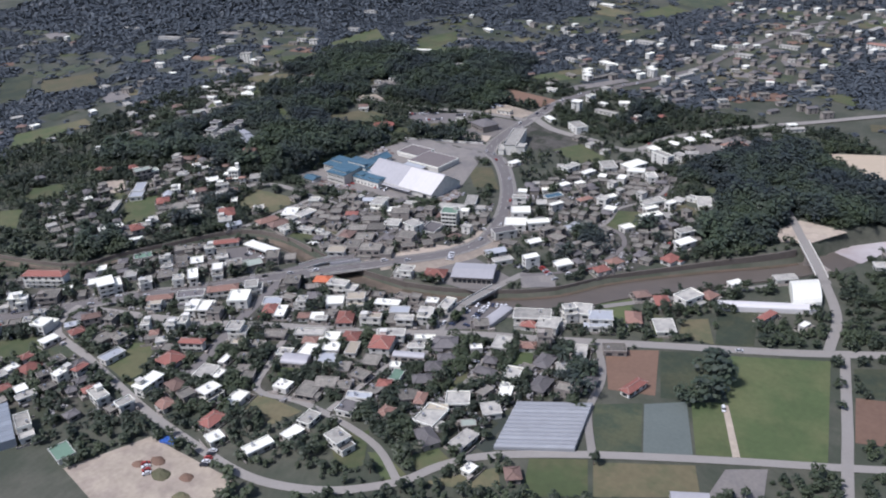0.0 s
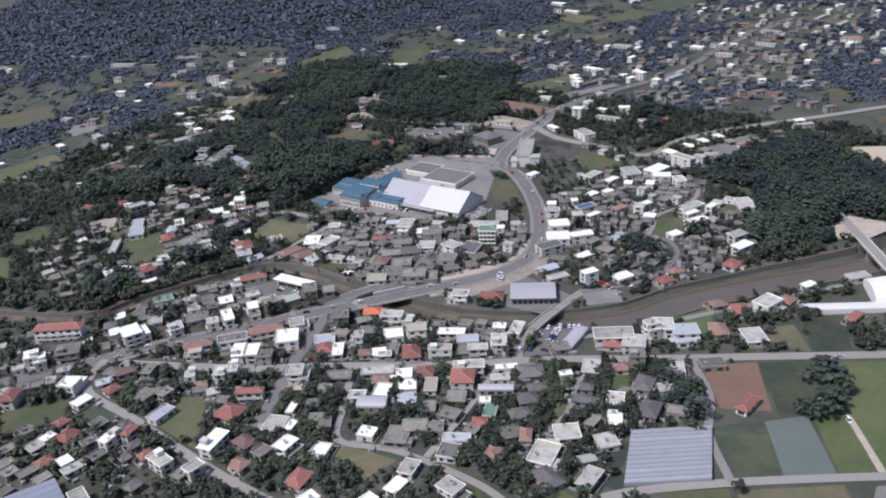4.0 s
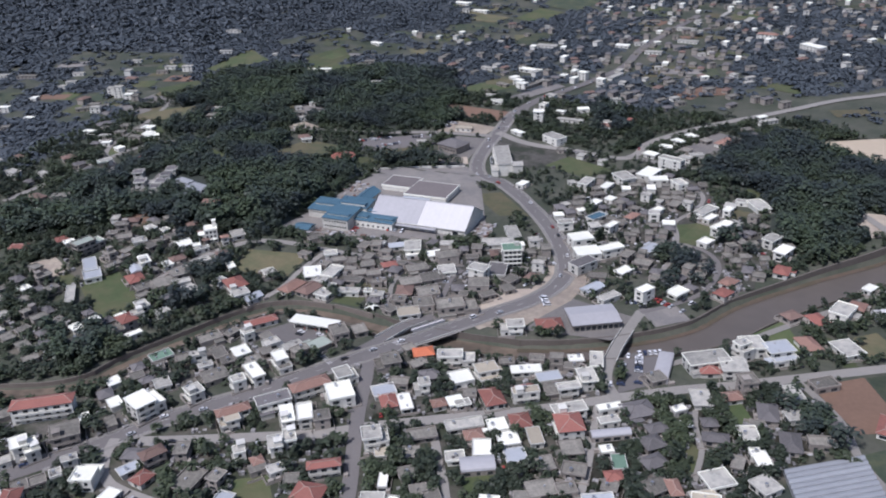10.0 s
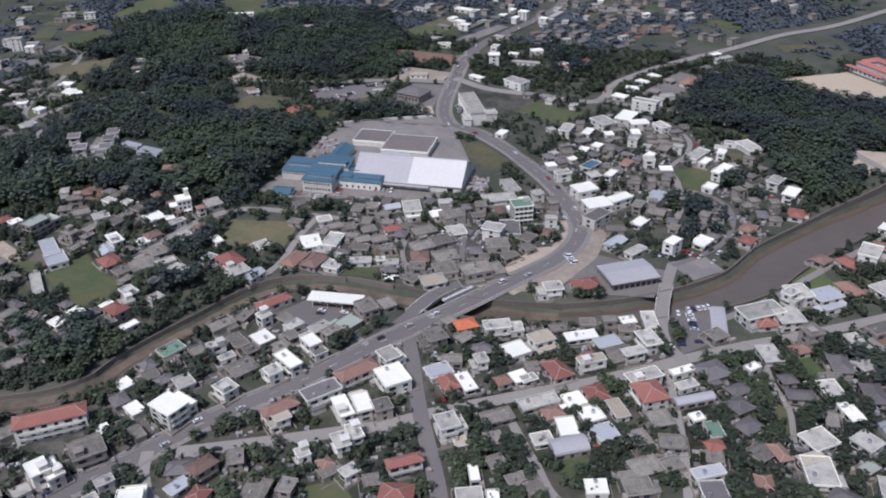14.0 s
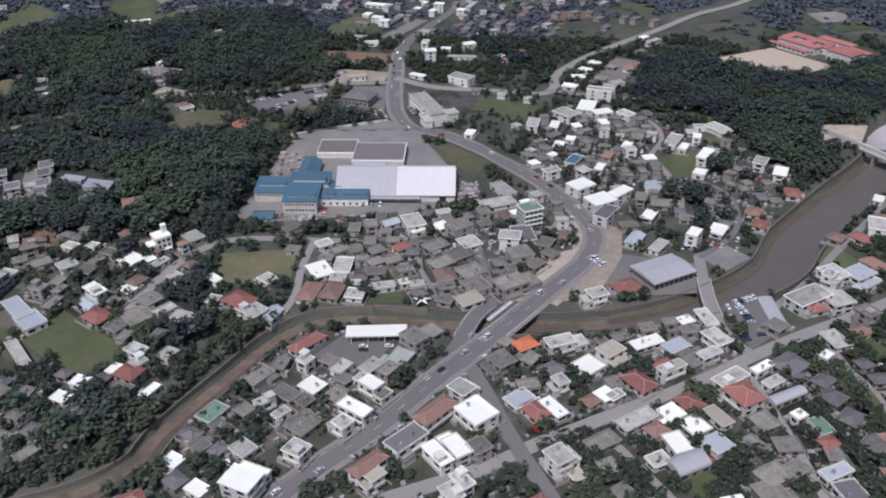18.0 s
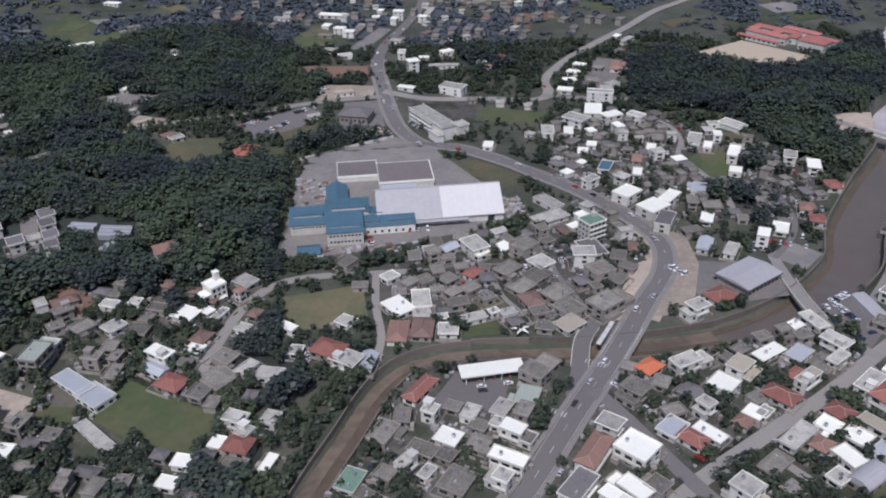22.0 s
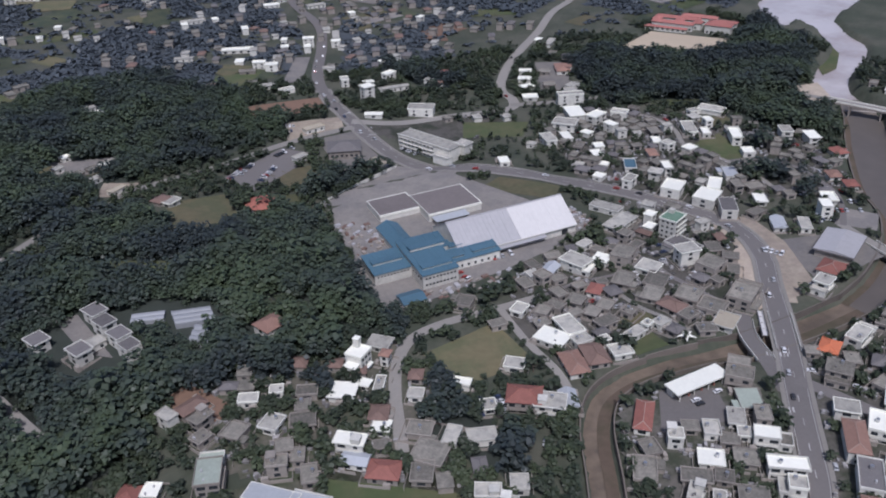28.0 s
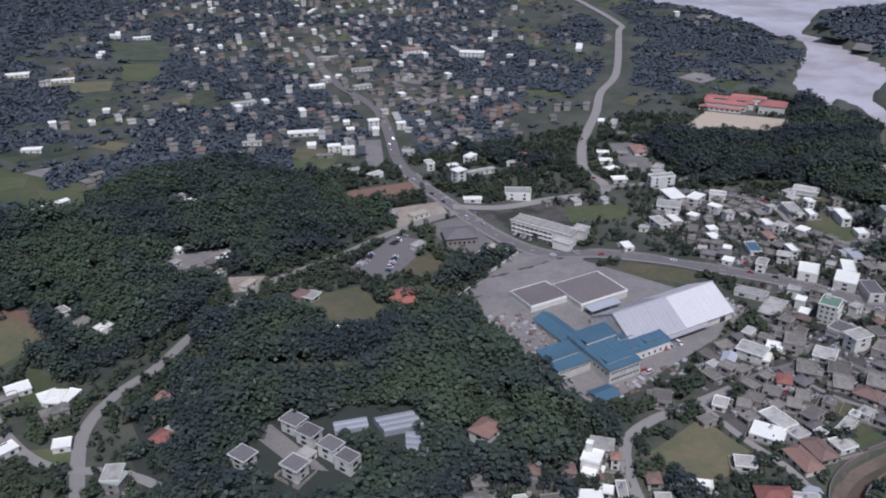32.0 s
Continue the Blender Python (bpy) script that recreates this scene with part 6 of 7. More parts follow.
tunnels("river_shed", (298, 10), (13, 12), (12, -26), 1, 4.5, 4.0, WHITE, "big white round-roofed shed", "shed")
tunnels("long_shed", (271, -35), (50, 29), (3, -7), 1, 1.3, 3.2, PALE_STEEL, "very long low white shed", "shed")
tunnels("steel_shed", (326, -208), (14, 9), (10, -16), 2, 0.8, 4.0, STEEL, "grey steel farm shed", "shed")
tunnels("carport", (168, -117), (1, -26), (8, 1), 1, 0.6, 3.2, STEEL, "grey carport roof beside a car park", "carport")

# ---- bridges ----


def bridge(name, road, label, parapet=True, deep=1.1):
    """Deck, side beams, parapets and piers where a road crosses the water."""
    line, half = ROAD_LINES[road]
    idx = [i for i, p in enumerate(line) if near_water(p) < 4]
    seg = line[max(0, idx[0] - 1): idx[-1] + 2]
    c = seg[len(seg) // 2]
    top = tagged(new(name), label, "bridge")
    deck_z = lambda q: ground_z(q.x, q.y) + 0.17
    low_z = lambda q: ground_z(q.x, q.y) - deep
    for o, t, lo, hi, nm in ((-half - 0.6, 2 * half + 1.2, low_z, deck_z, "deck"),):
        v, f = bag()
        for p, s in zip(seg, sides(seg)):
            for off, z in ((o, lo), (o, hi), (o + t, hi), (o + t, lo)):
                q = p + s * off
                v.append((q.x, q.y, z(q)))
        n = len(seg)
        for j in range(n - 1):
            f += [(4 * j + i, 4 * j + (i + 1) % 4, 4 * j + 4 + (i + 1) % 4, 4 * j + 4 + i) for i in range(4)]
        f += [(0, 1, 2, 3), (4 * n - 1, 4 * n - 2, 4 * n - 3, 4 * n - 4)]
        part(nm, (v, f), BANK, top)
    if parapet:
        for o in (-half - 0.6, half + 0.3):
            wall_strip("parapet", seg, o, 0.3, deck_z, lambda q: ground_z(q.x, q.y) + 1.2, WALL_W, "", top)
    for j in range(2, len(seg) - 1, 4):
        p, s = seg[j], sides(seg)[j]
        b = bag()
        a = math.degrees(math.atan2(s.y, s.x))
        put_box(b, -half, -0.5, WATER_Z - 1.5, half, 0.5, ground_z(p.x, p.y) - deep, pose(p.x, p.y, 0, 0, 0, a))
        part("pier", b, BANK, top)
    return top


bridge("bridge", "road_main", "wide concrete road bridge with pale parapets")
bridge("bridge", "road_old", "older narrow concrete bridge")
bridge("bridge", "road_river", "narrow concrete bridge over the river")
bridge("bridge", "road_bridge_east", "concrete bridge at the river mouth")
weir = wall_strip("weir", [Vector((268, 88, 0)), Vector((290, 72, 0)), Vector((316, 52, 0))], 0, 4.0, lambda q: WATER_Z - 1, lambda q: WATER_Z + 1.2, BANK, "low concrete weir across the river")

# ---- kerbs, pavements and paint on the main road ----
main_line, main_half = ROAD_LINES["road_main"]
town_part = [p for p in main_line if -300 < p.y < 300]
for o, nm in ((-main_half - 1.0, "pavement_1"), (main_half + 1.0, "pavement_2")):
    ribbon(nm, town_part, 1.0, 0.40, CONCRETE_ROAD, "pale raised pavement along the road", "pavement", offset=o, across=2)
paint = tagged(new("road_marking"), "white dashed lines of the main road", "road marking", kind="structure")
for j in range(2, len(town_part) - 2, 3):
    p, d = town_part[j], (town_part[j + 1] - town_part[j]).normalized()
    b = bag()
    z = ground_z(p.x, p.y) + 0.26
    put_box(b, -2.2, -0.12, -0.02, 2.2, 0.12, 0.012, pose(p.x, p.y, z, 0, 0, math.degrees(math.atan2(d.y, d.x))))
    part("dash", b, PAINT, paint)
for cx, cy, turn in ((2, -178, 55), (28, -148, 55), (-38, 196, 95), (-42, 240, 92)):
    for i in range(7):
        b = bag()
        put_box(b, -1.6, -0.28, -0.02, 1.6, 0.28, 0.014, pose(cx, cy, ground_z(cx, cy) + 0.26, 0, 0, turn) @ pose(0, (i - 3) * 1.5, 0))
        part("crossing_stripe", b, PAINT, paint)


# ---- small things seen in the town ----
tarp = bag()
for i in range(6):
    u = 0.9 + 0.5 * (i % 2)
    put_box(tarp, -4 + i * 1.4, -2.2, 0, -2.6 + i * 1.4, 2.2, 0.8 + 0.35 * u, pose(109, -318.7, ground_z(109, -318.7), 0, 0, 20))
tagged(part("tarpaulin", tarp, TARP), "blue tarpaulin over a heap of building goods", "tarpaulin")
mound_rnd = random.Random(17)
for x, y, r, h in ((118, -331, 5, 1.6), (128, -336, 6, 2.0), (140, -330, 4.5, 1.4), (150, -340, 6, 1.2), (112, -338, 4, 1.1)):
    v, f = [(0, 0, h)], []
    for ring, (a, b) in enumerate(((0.35, 0.82), (0.7, 0.4), (1.0, 0.0))):
        for k in range(12):
            t = k / 12 * 6.2832
            q = a * r * mound_rnd.uniform(0.85, 1.15)
            v.append((q * math.cos(t), q * math.sin(t) * 0.75, h * b * mound_rnd.uniform(0.85, 1.1) - (0.3 if ring == 2 else 0)))
    f += [(0, 1 + k, 1 + (k + 1) % 12) for k in range(12)]
    for ring in (0, 1):
        o = 1 + ring * 12
        f += [(o + k, o + 12 + k, o + 12 + (k + 1) % 12, o + (k + 1) % 12) for k in range(12)]
    m = pose(x, y, ground_z(x, y) + 0.12)
    heap_ob = part("earth_mound", ([tuple(m @ Vector(q)) for q in v], f), DRY if r > 5 else SOIL)
    tagged(heap_ob, "low mound of dug brown earth", "earth mound", "earth mounds of the building ground")
canopy = thing("star_canopy", -0.5, -119, ground_z(-0.5, -119), 0, "white star-shaped canopy of five pointed wings", "canopy")
b = bag()
put_tube(b, 0, 0, 0, 3.2, 0.2, 0.2, 8)
part("mast", b, STEEL, canopy)
for k in range(5):
    t = math.radians(20 + 72 * k)
    c, s = math.cos(t), math.sin(t)
    v = [tuple((c * u - s * w, s * u + c * w, z)) for u, w, z in ((0, 0, 3.4), (1.4, -1.0, 2.9), (5.0, 0, 2.4), (1.4, 1.0, 2.9), (0, 0, 3.2), (1.4, -1.0, 2.7), (5.0, 0, 2.2), (1.4, 1.0, 2.7))]
    part("wing", (v, [(0, 1, 2, 3), (7, 6, 5, 4), (0, 4, 5, 1), (1, 5, 6, 2), (2, 6, 7, 3), (3, 7, 4, 0)]), WHITE, canopy)

# ---- white block of flats with a green roof ----
flats = thing("apartment_building", 58.3, -32.8, ground_z(58.3, -32.8), 25, "white four-storey block of flats with a green roof", "building")
slab("wall", -6, -5, -1, 6, 5, 12.2, WALL_W, flats)
slab("roof", -6.1, -5.1, 12.2, 6.1, 5.1, 12.5, GREEN, flats)
for q in ((-6.4, -5.4, 6.4, -5.1), (-6.4, 5.1, 6.4, 5.4), (-6.4, -5.1, -6.1, 5.1), (6.1, -5.1, 6.4, 5.1)):
    slab("parapet", q[0], q[1], 12.0, q[2], q[3], 12.9, WHITE, flats)
slab("stair_tower", 2, 1, 12.5, 5, 4, 14.8, WALL_W, flats)
for s in range(4):
    windows_row(flats, -5.6, 5.6, -5.05, 1.7 + s * 3.0, 4, 1.9, 1.7)
    for side, face in ((-6.05, -90), (6.05, 90)):
        windows_side(flats, side, -4.4, 4.4, 1.7 + s * 3.0, 3, turn=face)
    if s:
        slab("balcony", -5.8, -6.2, s * 3.0 - 0.1, 5.8, -5.0, s * 3.0 + 0.15, WALL_W, flats)
        slab("balcony_rail", -5.8, -6.2, s * 3.0 + 0.15, 5.8, -6.05, s * 3.0 + 1.0, WHITE, flats)

# ---- tall white house with a tower on the hill lane ----
tower_house = thing("tower_house", -146.5, -74, ground_z(-146.5, -74), 38, "tall bright white house with a slim roof tower", "house")
slab("wall", -5.2, -4.0, -1, 3.4, 4.0, 9.4, WALL_W, tower_house)
slab("wing", -9.4, -3.2, -1, -5.2, 2.6, 6.2, WALL_W, tower_house)
slab("wing_roof", -9.7, -3.5, 6.2, -5.25, 2.9, 6.5, WHITE, tower_house)
slab("roof", -5.4, -4.2, 9.4, 3.6, 4.2, 9.7, WHITE, tower_house)
for q in ((-5.5, -4.3, 3.7, -4.05), (-5.5, 4.05, 3.7, 4.3), (-5.5, -4.05, -5.25, 4.05), (3.45, -4.05, 3.7, 4.05)):
    slab("parapet", q[0], q[1], 9.2, q[2], q[3], 10.3, WHITE, tower_house)
slab("tower", 0.6, 0.8, 9.7, 3.2, 3.4, 14.2, WALL_W, tower_house)
slab("tower_roof", 0.4, 0.6, 14.2, 3.4, 3.6, 14.5, WHITE, tower_house)
slab("porch", -2.2, -5.6, 2.7, 2.6, -4.0, 3.0, WHITE, tower_house)
for s in range(3):
    windows_row(tower_house, -4.8, 3.0, -4.05, 1.7 + s * 3.0, 3, 1.5, 1.6)
    windows_side(tower_house, 3.45, -3.4, 3.4, 1.7 + s * 3.0, 2, turn=90)
windows_row(tower_house, -9.0, -5.6, -3.25, 4.4, 1, 1.6, 1.4)
TAKEN.append((-147, -74, 8))

# white edge lines and the slim footbridge beside the main bridge
for o, nm in ((0.55 - main_half, "edge_line_1"), (main_half - 0.55, "edge_line_2")):
    ribbon(nm, town_part, 0.11, 0.245, PAINT, "white edge line of the main road", "road marking", offset=o, across=1)
foot = thing("footbridge", 0, 0, 0, 0, "slim pale grey footbridge beside the road bridge", "footbridge")
span = [p for p in main_line if -141 < p.y < -120]
ribbon("deck", span, 1.1, 0.9, PALE_STEEL, "", "", offset=-main_half - 4.2, across=2, parent=foot)
for o in (-5.4, -3.1):
    wall_strip("rail", span, o - main_half, 0.12, lambda q: ground_z(q.x, q.y) - 0.5, lambda q: ground_z(q.x, q.y) + 1.7, STEEL, "", foot)
for j in (1, len(span) // 2, len(span) - 2):
    p, d = span[j], sides(span)[j]
    q = p - d * (main_half + 4.2)
    b = bag()
    put_box(b, -0.5, -0.5, WATER_Z - 1.5, 0.5, 0.5, ground_z(q.x, q.y) + 0.9, pose(q.x, q.y, 0))
    part("pier", b, BANK, foot)

# ---- woods ----


def crown_quads(rng, n, rx, rz, size):
    """Corners of n leaf clumps round an uneven crown, as an array n x 4 x 3 about the crown's foot."""
    lobes = rng.normal(0, 1, (5, 3)) * (rx * 0.42, rx * 0.42, rz * 0.18) + (0, 0, rz * 0.62)
    which = rng.integers(0, 5, n)
    way = rng.normal(0, 1, (n, 3))
    way[:, 2] = np.abs(way[:, 2]) * 1.1 - 0.35
    way /= np.linalg.norm(way, axis=1)[:, None]
    reach = rng.uniform(0.55, 1.0, n)[:, None]
    mid = lobes[which] + way * reach * (rx * 0.62, rx * 0.62, rz * 0.42)
    nrm = way * 0.42 + (0, 0, 1.0) + rng.normal(0, 0.14, (n, 3))
    nrm /= np.linalg.norm(nrm, axis=1)[:, None]
    u = np.cross(nrm, rng.normal(0, 1, (n, 3)))
    u /= np.linalg.norm(u, axis=1)[:, None]
    v = np.cross(nrm, u)
    s = rng.uniform(0.6, 1.25, (n, 1)) * size
    bulge = nrm * s * 0.35
    return np.stack([mid - u * s - bulge, mid - v * s * 0.8, mid + u * s - bulge, mid + v * s * 0.8 + bulge * 0.4], 1)


def quad_mesh(name, quads, mat):
    me = bpy.data.meshes.new(name)
    n = len(quads)
    me.vertices.add(n * 4)
    me.vertices.foreach_set("co", quads.reshape(-1).astype(np.float32))
    me.loops.add(n * 4)
    me.loops.foreach_set("vertex_index", np.arange(n * 4, dtype=np.int32))
    me.polygons.add(n)
    me.polygons.foreach_set("loop_start", np.arange(0, n * 4, 4, dtype=np.int32))
    me.update(calc_edges=True)
    me.materials.append(mat)
    return me


rng = np.random.default_rng(5)
CROWNS = [crown_quads(rng, 105, 4.3, 7.0, 0.88) for i in range(8)]
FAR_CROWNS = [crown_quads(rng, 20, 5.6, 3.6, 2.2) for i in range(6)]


def wood(name, places, crowns, mat, label, low=0.55, high=1.7):
    """Many trees in one heap of leaf clumps, each turned and sized by chance."""
    if not len(places):
        return None
    r = np.random.default_rng(len(places))
    out = []
    for x, y in places:
        q = crowns[r.integers(len(crowns))]
        lump = 1.0 + 0.5 * noise.noise(Vector((x * 0.03, y * 0.03, 5.0)))
        a, s = r.uniform(0, 6.28), r.uniform(low, high) * lump
        rot = np.array(((math.cos(a), math.sin(a), 0), (-math.sin(a), math.cos(a), 0), (0, 0, 1))) * s
        out.append(q @ rot + (x, y, ground_z(x, y)))
    ob = new(name, quad_mesh(name, np.concatenate(out), mat))
    return tagged(ob, label, "trees", kind="stuff")


PLOT_BOXES = [(min(q[0] for q in pts), min(q[1] for q in pts), max(q[0] for q in pts), max(q[1] for q in pts), pts) for pts in PATCHES]
FAR_ROADS = [ROAD_LINES[k][0][::3] for k in ("road_main", "road_north")]


def on_plot(x, y):
    return any(a <= x <= c and b <= y <= d and inside(pts, x, y) for a, b, c, d, pts in PLOT_BOXES)


def beside_road(x, y, r):
    return any((p.x - x) ** 2 + (p.y - y) ** 2 < r * r for line in FAR_ROADS for p in line if p.y > 300)


WOODS = {
    "hill wood": [(-318, 15), (-283, 70), (-247, 103), (-230, 70), (-210, 70), (-164, 79), (-119, 86), (-113, 60), (-123, 15), (-122, -22), (-113, -46), (-125, -60), (-146, -46), (-153, -19), (-175, -3), (-231, 34), (-254, 34), (-295, 26)],
    "north-west wood": [(-395, 293), (-342, 346), (-284, 354), (-209, 403), (-157, 397), (-114, 290), (-84, 240), (-100, 215), (-154, 195), (-230, 176), (-283, 132), (-318, 98), (-350, 149), (-380, 196)],
    "yard hedge": [(-94, 138), (-43, 145), (-47, 132), (-142, 101), (-147, 110)],
    "east wood": [(144, 152), (172, 269), (225, 271), (245, 240), (300, 204), (345, 232), (395, 269), (340, 130), (273, 107), (262, 60), (238, 60), (214, 98), (181, 144)],
    "village grove": [(149, 12), (168, 23), (181, 5), (181, -42), (156, -41)],
    "villa grove": [(177, 59), (204, 45), (213, 18), (181, 10)],
    "hill row wood": [(-276, 64), (-192, 21), (-165, -28), (-190, -60), (-228, -66), (-292, -44), (-327, -17), (-310, 64)],
    "riverside grove": [(204, 104), (268, 119), (264, 50), (242, 23), (223, 42), (211, 64)],
    "slope grove": [(-143, -99), (-139, -89), (-118, -88), (-105, -157), (-117, -172), (-135, -142)],
    "mountain wood": [(-1110, 150), (-823, 205), (-712, 270), (-666, 339), (-560, 375), (-482, 410), (-500, 540), (-469, 665), (-525, 827), (-831, 1000), (-1706, 856)],
    "road wood": [(35, 345), (77, 262), (40, 255), (22, 320)],
    "far shore wood": [(695, 497), (786, 537), (879, 524), (615, 332), (672, 395), (668, 434)],
    "estuary wood": [(355, 248), (421, 282), (356, 160), (316, 111), (273, 111), (271, 152)],
    "west grove": [(-330, -30), (-280, -25), (-262, -45), (-215, -45), (-160, -42), (-148, -62), (-165, -88), (-190, -65), (-235, -50), (-245, -85), (-300, -110), (-330, -80)],
    "field grove": [(226, -140), (243, -130), (259, -142), (259, -165), (240, -172), (227, -160)],
    "greenhouse edge": [(233, -186), (246, -231), (238, -236), (225, -198)],
    "crop edge": [(288, -100), (295, -95), (312, -128), (300, -138)],
    "channel grove": [(-132, -178), (-118, -176), (-128, -215), (-160, -228), (-175, -200), (-150, -185)],
    "park wood": [(-240, 60), (-205, 68), (-190, 78), (-215, 130), (-262, 112)],
}
spots = random.Random(11)
for name, poly in WOODS.items():
    # the two far woods take the leaf colour with haze painted in
    step, kit, leaf = (8.0, FAR_CROWNS, LEAF_HAZED) if name in ("mountain wood", "far shore wood") else (5.0, CROWNS, LEAF)
    xs, ys = [p[0] for p in poly], [p[1] for p in poly]
    places = []
    y = min(ys)
    while y < max(ys):
        x = min(xs)
        while x < max(xs):
            px, py = x + spots.uniform(-2, 2), y + spots.uniform(-2, 2)
            # the edge of a wood wanders
            ex, ey = (14 * noise.noise(Vector((px * 0.04, py * 0.04, k))) for k in (2.0, 6.0))
            if inside(poly, px + ex, py + ey) and free(px, py, 3.6, True) and not on_plot(px, py):
                places.append((px, py))
            x += step
        y += step
    # far woods get the floor with haze mixed into its colour
    town_sheet("wood_floor", poly, UNDERGROWTH if step < 6 else HAZED_FLOOR, "dark leafy floor of the " + name, 0.05, 6.0 if step < 6 else 16.0)
    wood("wood", places, kit, leaf, f"dense dark green subtropical trees of the {name}")

# ---- single garden trees ----


def tree(label, wide, tall, seed):
    top = thing("tree", 0, 0, 0, 0, label, "tree", "garden trees")
    r = random.Random(seed)
    b = bag()
    put_tube(b, 0, 0, -0.5, tall * 0.55, 0.28, 0.14, 7)
    part("trunk", b, BARK, top)
    for i in range(4):
        a, out = i * 1.57 + r.uniform(-0.4, 0.4), wide * r.uniform(0.5, 0.75)
        b = bag()
        put_tube(b, 0, 0, 0, 1.0, 0.12, 0.04, 5)
        way = Vector((math.cos(a) * out, math.sin(a) * out, tall * 0.3))
        m = Matrix.Translation((0, 0, tall * 0.38)) @ way.to_track_quat("Z", "Y").to_matrix().to_4x4() @ Matrix.Diagonal((1, 1, way.length, 1))
        part("limb", ([tuple(m @ Vector(q)) for q in b[0]], b[1]), BARK, top)
    quads = crown_quads(np.random.default_rng(seed), 170, wide, tall * 0.75, 0.75) + (0, 0, tall * 0.25)
    crown = new("crown", quad_mesh("crown", quads, LEAF_TOWN))
    crown.parent = top
    return top


TREES = [tree("dense dark green garden tree", 3.6, 7.0, 21), tree("broad dark green shade tree", 4.6, 7.5, 22), tree("slim green garden tree", 2.6, 7.5, 23), tree("low rounded green tree", 3.0, 4.6, 24)]
planted = [0] * len(TREES)
for i in range(4000):
    if sum(planted) >= 75:
        break
    x, y = spots.uniform(-130, 300), spots.uniform(-310, -40)
    if not free(x, y, 3.2):
        continue
    k = spots.randrange(len(TREES))
    m = pose(x, y, ground_z(x, y), 0, 0, spots.uniform(0, 360))
    if planted[k]:
        copy_thing(TREES[k], m)
    else:
        TREES[k].matrix_basis = m
    planted[k] += 1
    TAKEN.append((x, y, 2.0))

# scattered trees and bushes in the town
CROP_LAND = [(262, -104), (345, -52), (380, -140), (330, -215), (272, -250), (262, -228), (288, -206), (262, -172)]
WOOD_BOXES = [(min(q[0] for q in w), min(q[1] for q in w), max(q[0] for q in w), max(q[1] for q in w), w) for w in WOODS.values()]
CROSSING_LAND = [(-30, 110), (-36, 215), (90, 210), (150, 190), (90, 150), (40, 70)]
BARE_TOWN = [(-70, -118), (-60, -25), (40, -10), (60, 50), (90, 160), (160, 150), (230, 40), (200, -40), (120, -110), (40, -140), (20, -240), (-60, -240), (-60, -140)]
MAIN_CURVE = [p for p in ROAD_LINES["road_main"][0] if -30 < p.y < 240]
SMALL = [crown_quads(rng, 46, 3.6, 6.0, 1.15) for i in range(8)]
places = []
for i in range(34000):
    x, y = spots.uniform(-420, 400), spots.uniform(-360, 330)
    if noise.noise(Vector((x * 0.02, y * 0.02, 3.0))) < -0.45 or not free(x, y, 1.6):
        continue
    if any(a <= x <= c and b <= y <= d and inside(poly, x, y) for a, b, c, d, poly in WOOD_BOXES):
        continue
    if inside(CROP_LAND, x, y) or (i % 5 > 1 and (inside(BARE_TOWN, x, y) or inside(CROSSING_LAND, x, y))):
        continue
    if -70 < x < 120 and -45 < y < 255 and any((p.x - x) ** 2 + (p.y - y) ** 2 < 170 for p in MAIN_CURVE):
        continue
    places.append((x, y))
for p, s in zip(STREAM, sides(STREAM)):
    for k in range(2):
        q = p + s * spots.choice((-1, 1)) * (float(stream_half(p.x)) + spots.uniform(4.0, 7.0))
        if p.x < -38 and road_gap[int((q.y - FY) / FSTEP), int((q.x - FX) / FSTEP)] > 1.5:
            places.append((q.x, q.y))
wood("bushes", places, SMALL, LEAF_TOWN, "scattered dark garden trees and bushes between the houses", 0.35, 0.95)

# sheds, crates, tanks and parked oddments in the yards
ODDS = material("assorted yard things", (0.17, 0.16, 0.15), rough=0.7, vary=0.9, per="island", second=(0.34, 0.33, 0.32), patch=0.6)
odds = bag()
for name, (room, mix, poly) in ZONES.items():
    xs, ys = [p[0] for p in poly], [p[1] for p in poly]
    for i in range(int((max(xs) - min(xs)) * (max(ys) - min(ys)) / 26)):
        x, y = spots.uniform(min(xs), max(xs)), spots.uniform(min(ys), max(ys))
        if not inside(poly, x, y) or not free(x, y, 0.9):
            continue
        w, d = spots.uniform(0.4, 1.6), spots.uniform(0.4, 1.1)
        m = pose(x, y, ground_z(x, y) - 0.1, 0, 0, road_turn(x, y) + spots.choice((0, 90)) + spots.uniform(-8, 8))
        put_box(odds, -w, -d, 0, w, d, spots.choice((0.6, 1.0, 1.5, 2.2)), m)
tagged(part("yard_oddments", odds, ODDS), "small sheds, crates and tanks in the yards", "yard clutter", kind="stuff")

# taller trees of the western slope
places = []
for i in range(650):
    x, y = spots.uniform(-340, -112), spots.uniform(-235, 0)
    if free(x, y, 2.4):
        places.append((x, y))
wood("trees", places, CROWNS, LEAF_TOWN, "dark trees between the houses of the western slope", 0.5, 1.05)
places = []
for i in range(1400):
    x, y = spots.uniform(60, 262), spots.uniform(-305, -120)
    if any(inside(ZONES[k][2], x, y) for k in ("south village", "lower town")) and free(x, y, 2.2):
        places.append((x, y))
wood("trees", places, CROWNS, LEAF_TOWN, "dark green trees in the gardens of the south village", 0.4, 0.85)

# far country: woods by patches, small fields and houses


def wooded(x, y):
    return noise.noise(Vector((x * 0.007, y * 0.007, 1.0))) + 0.8 * noise.noise(Vector((x * 0.02, y * 0.02, 7.0))) > -0.08


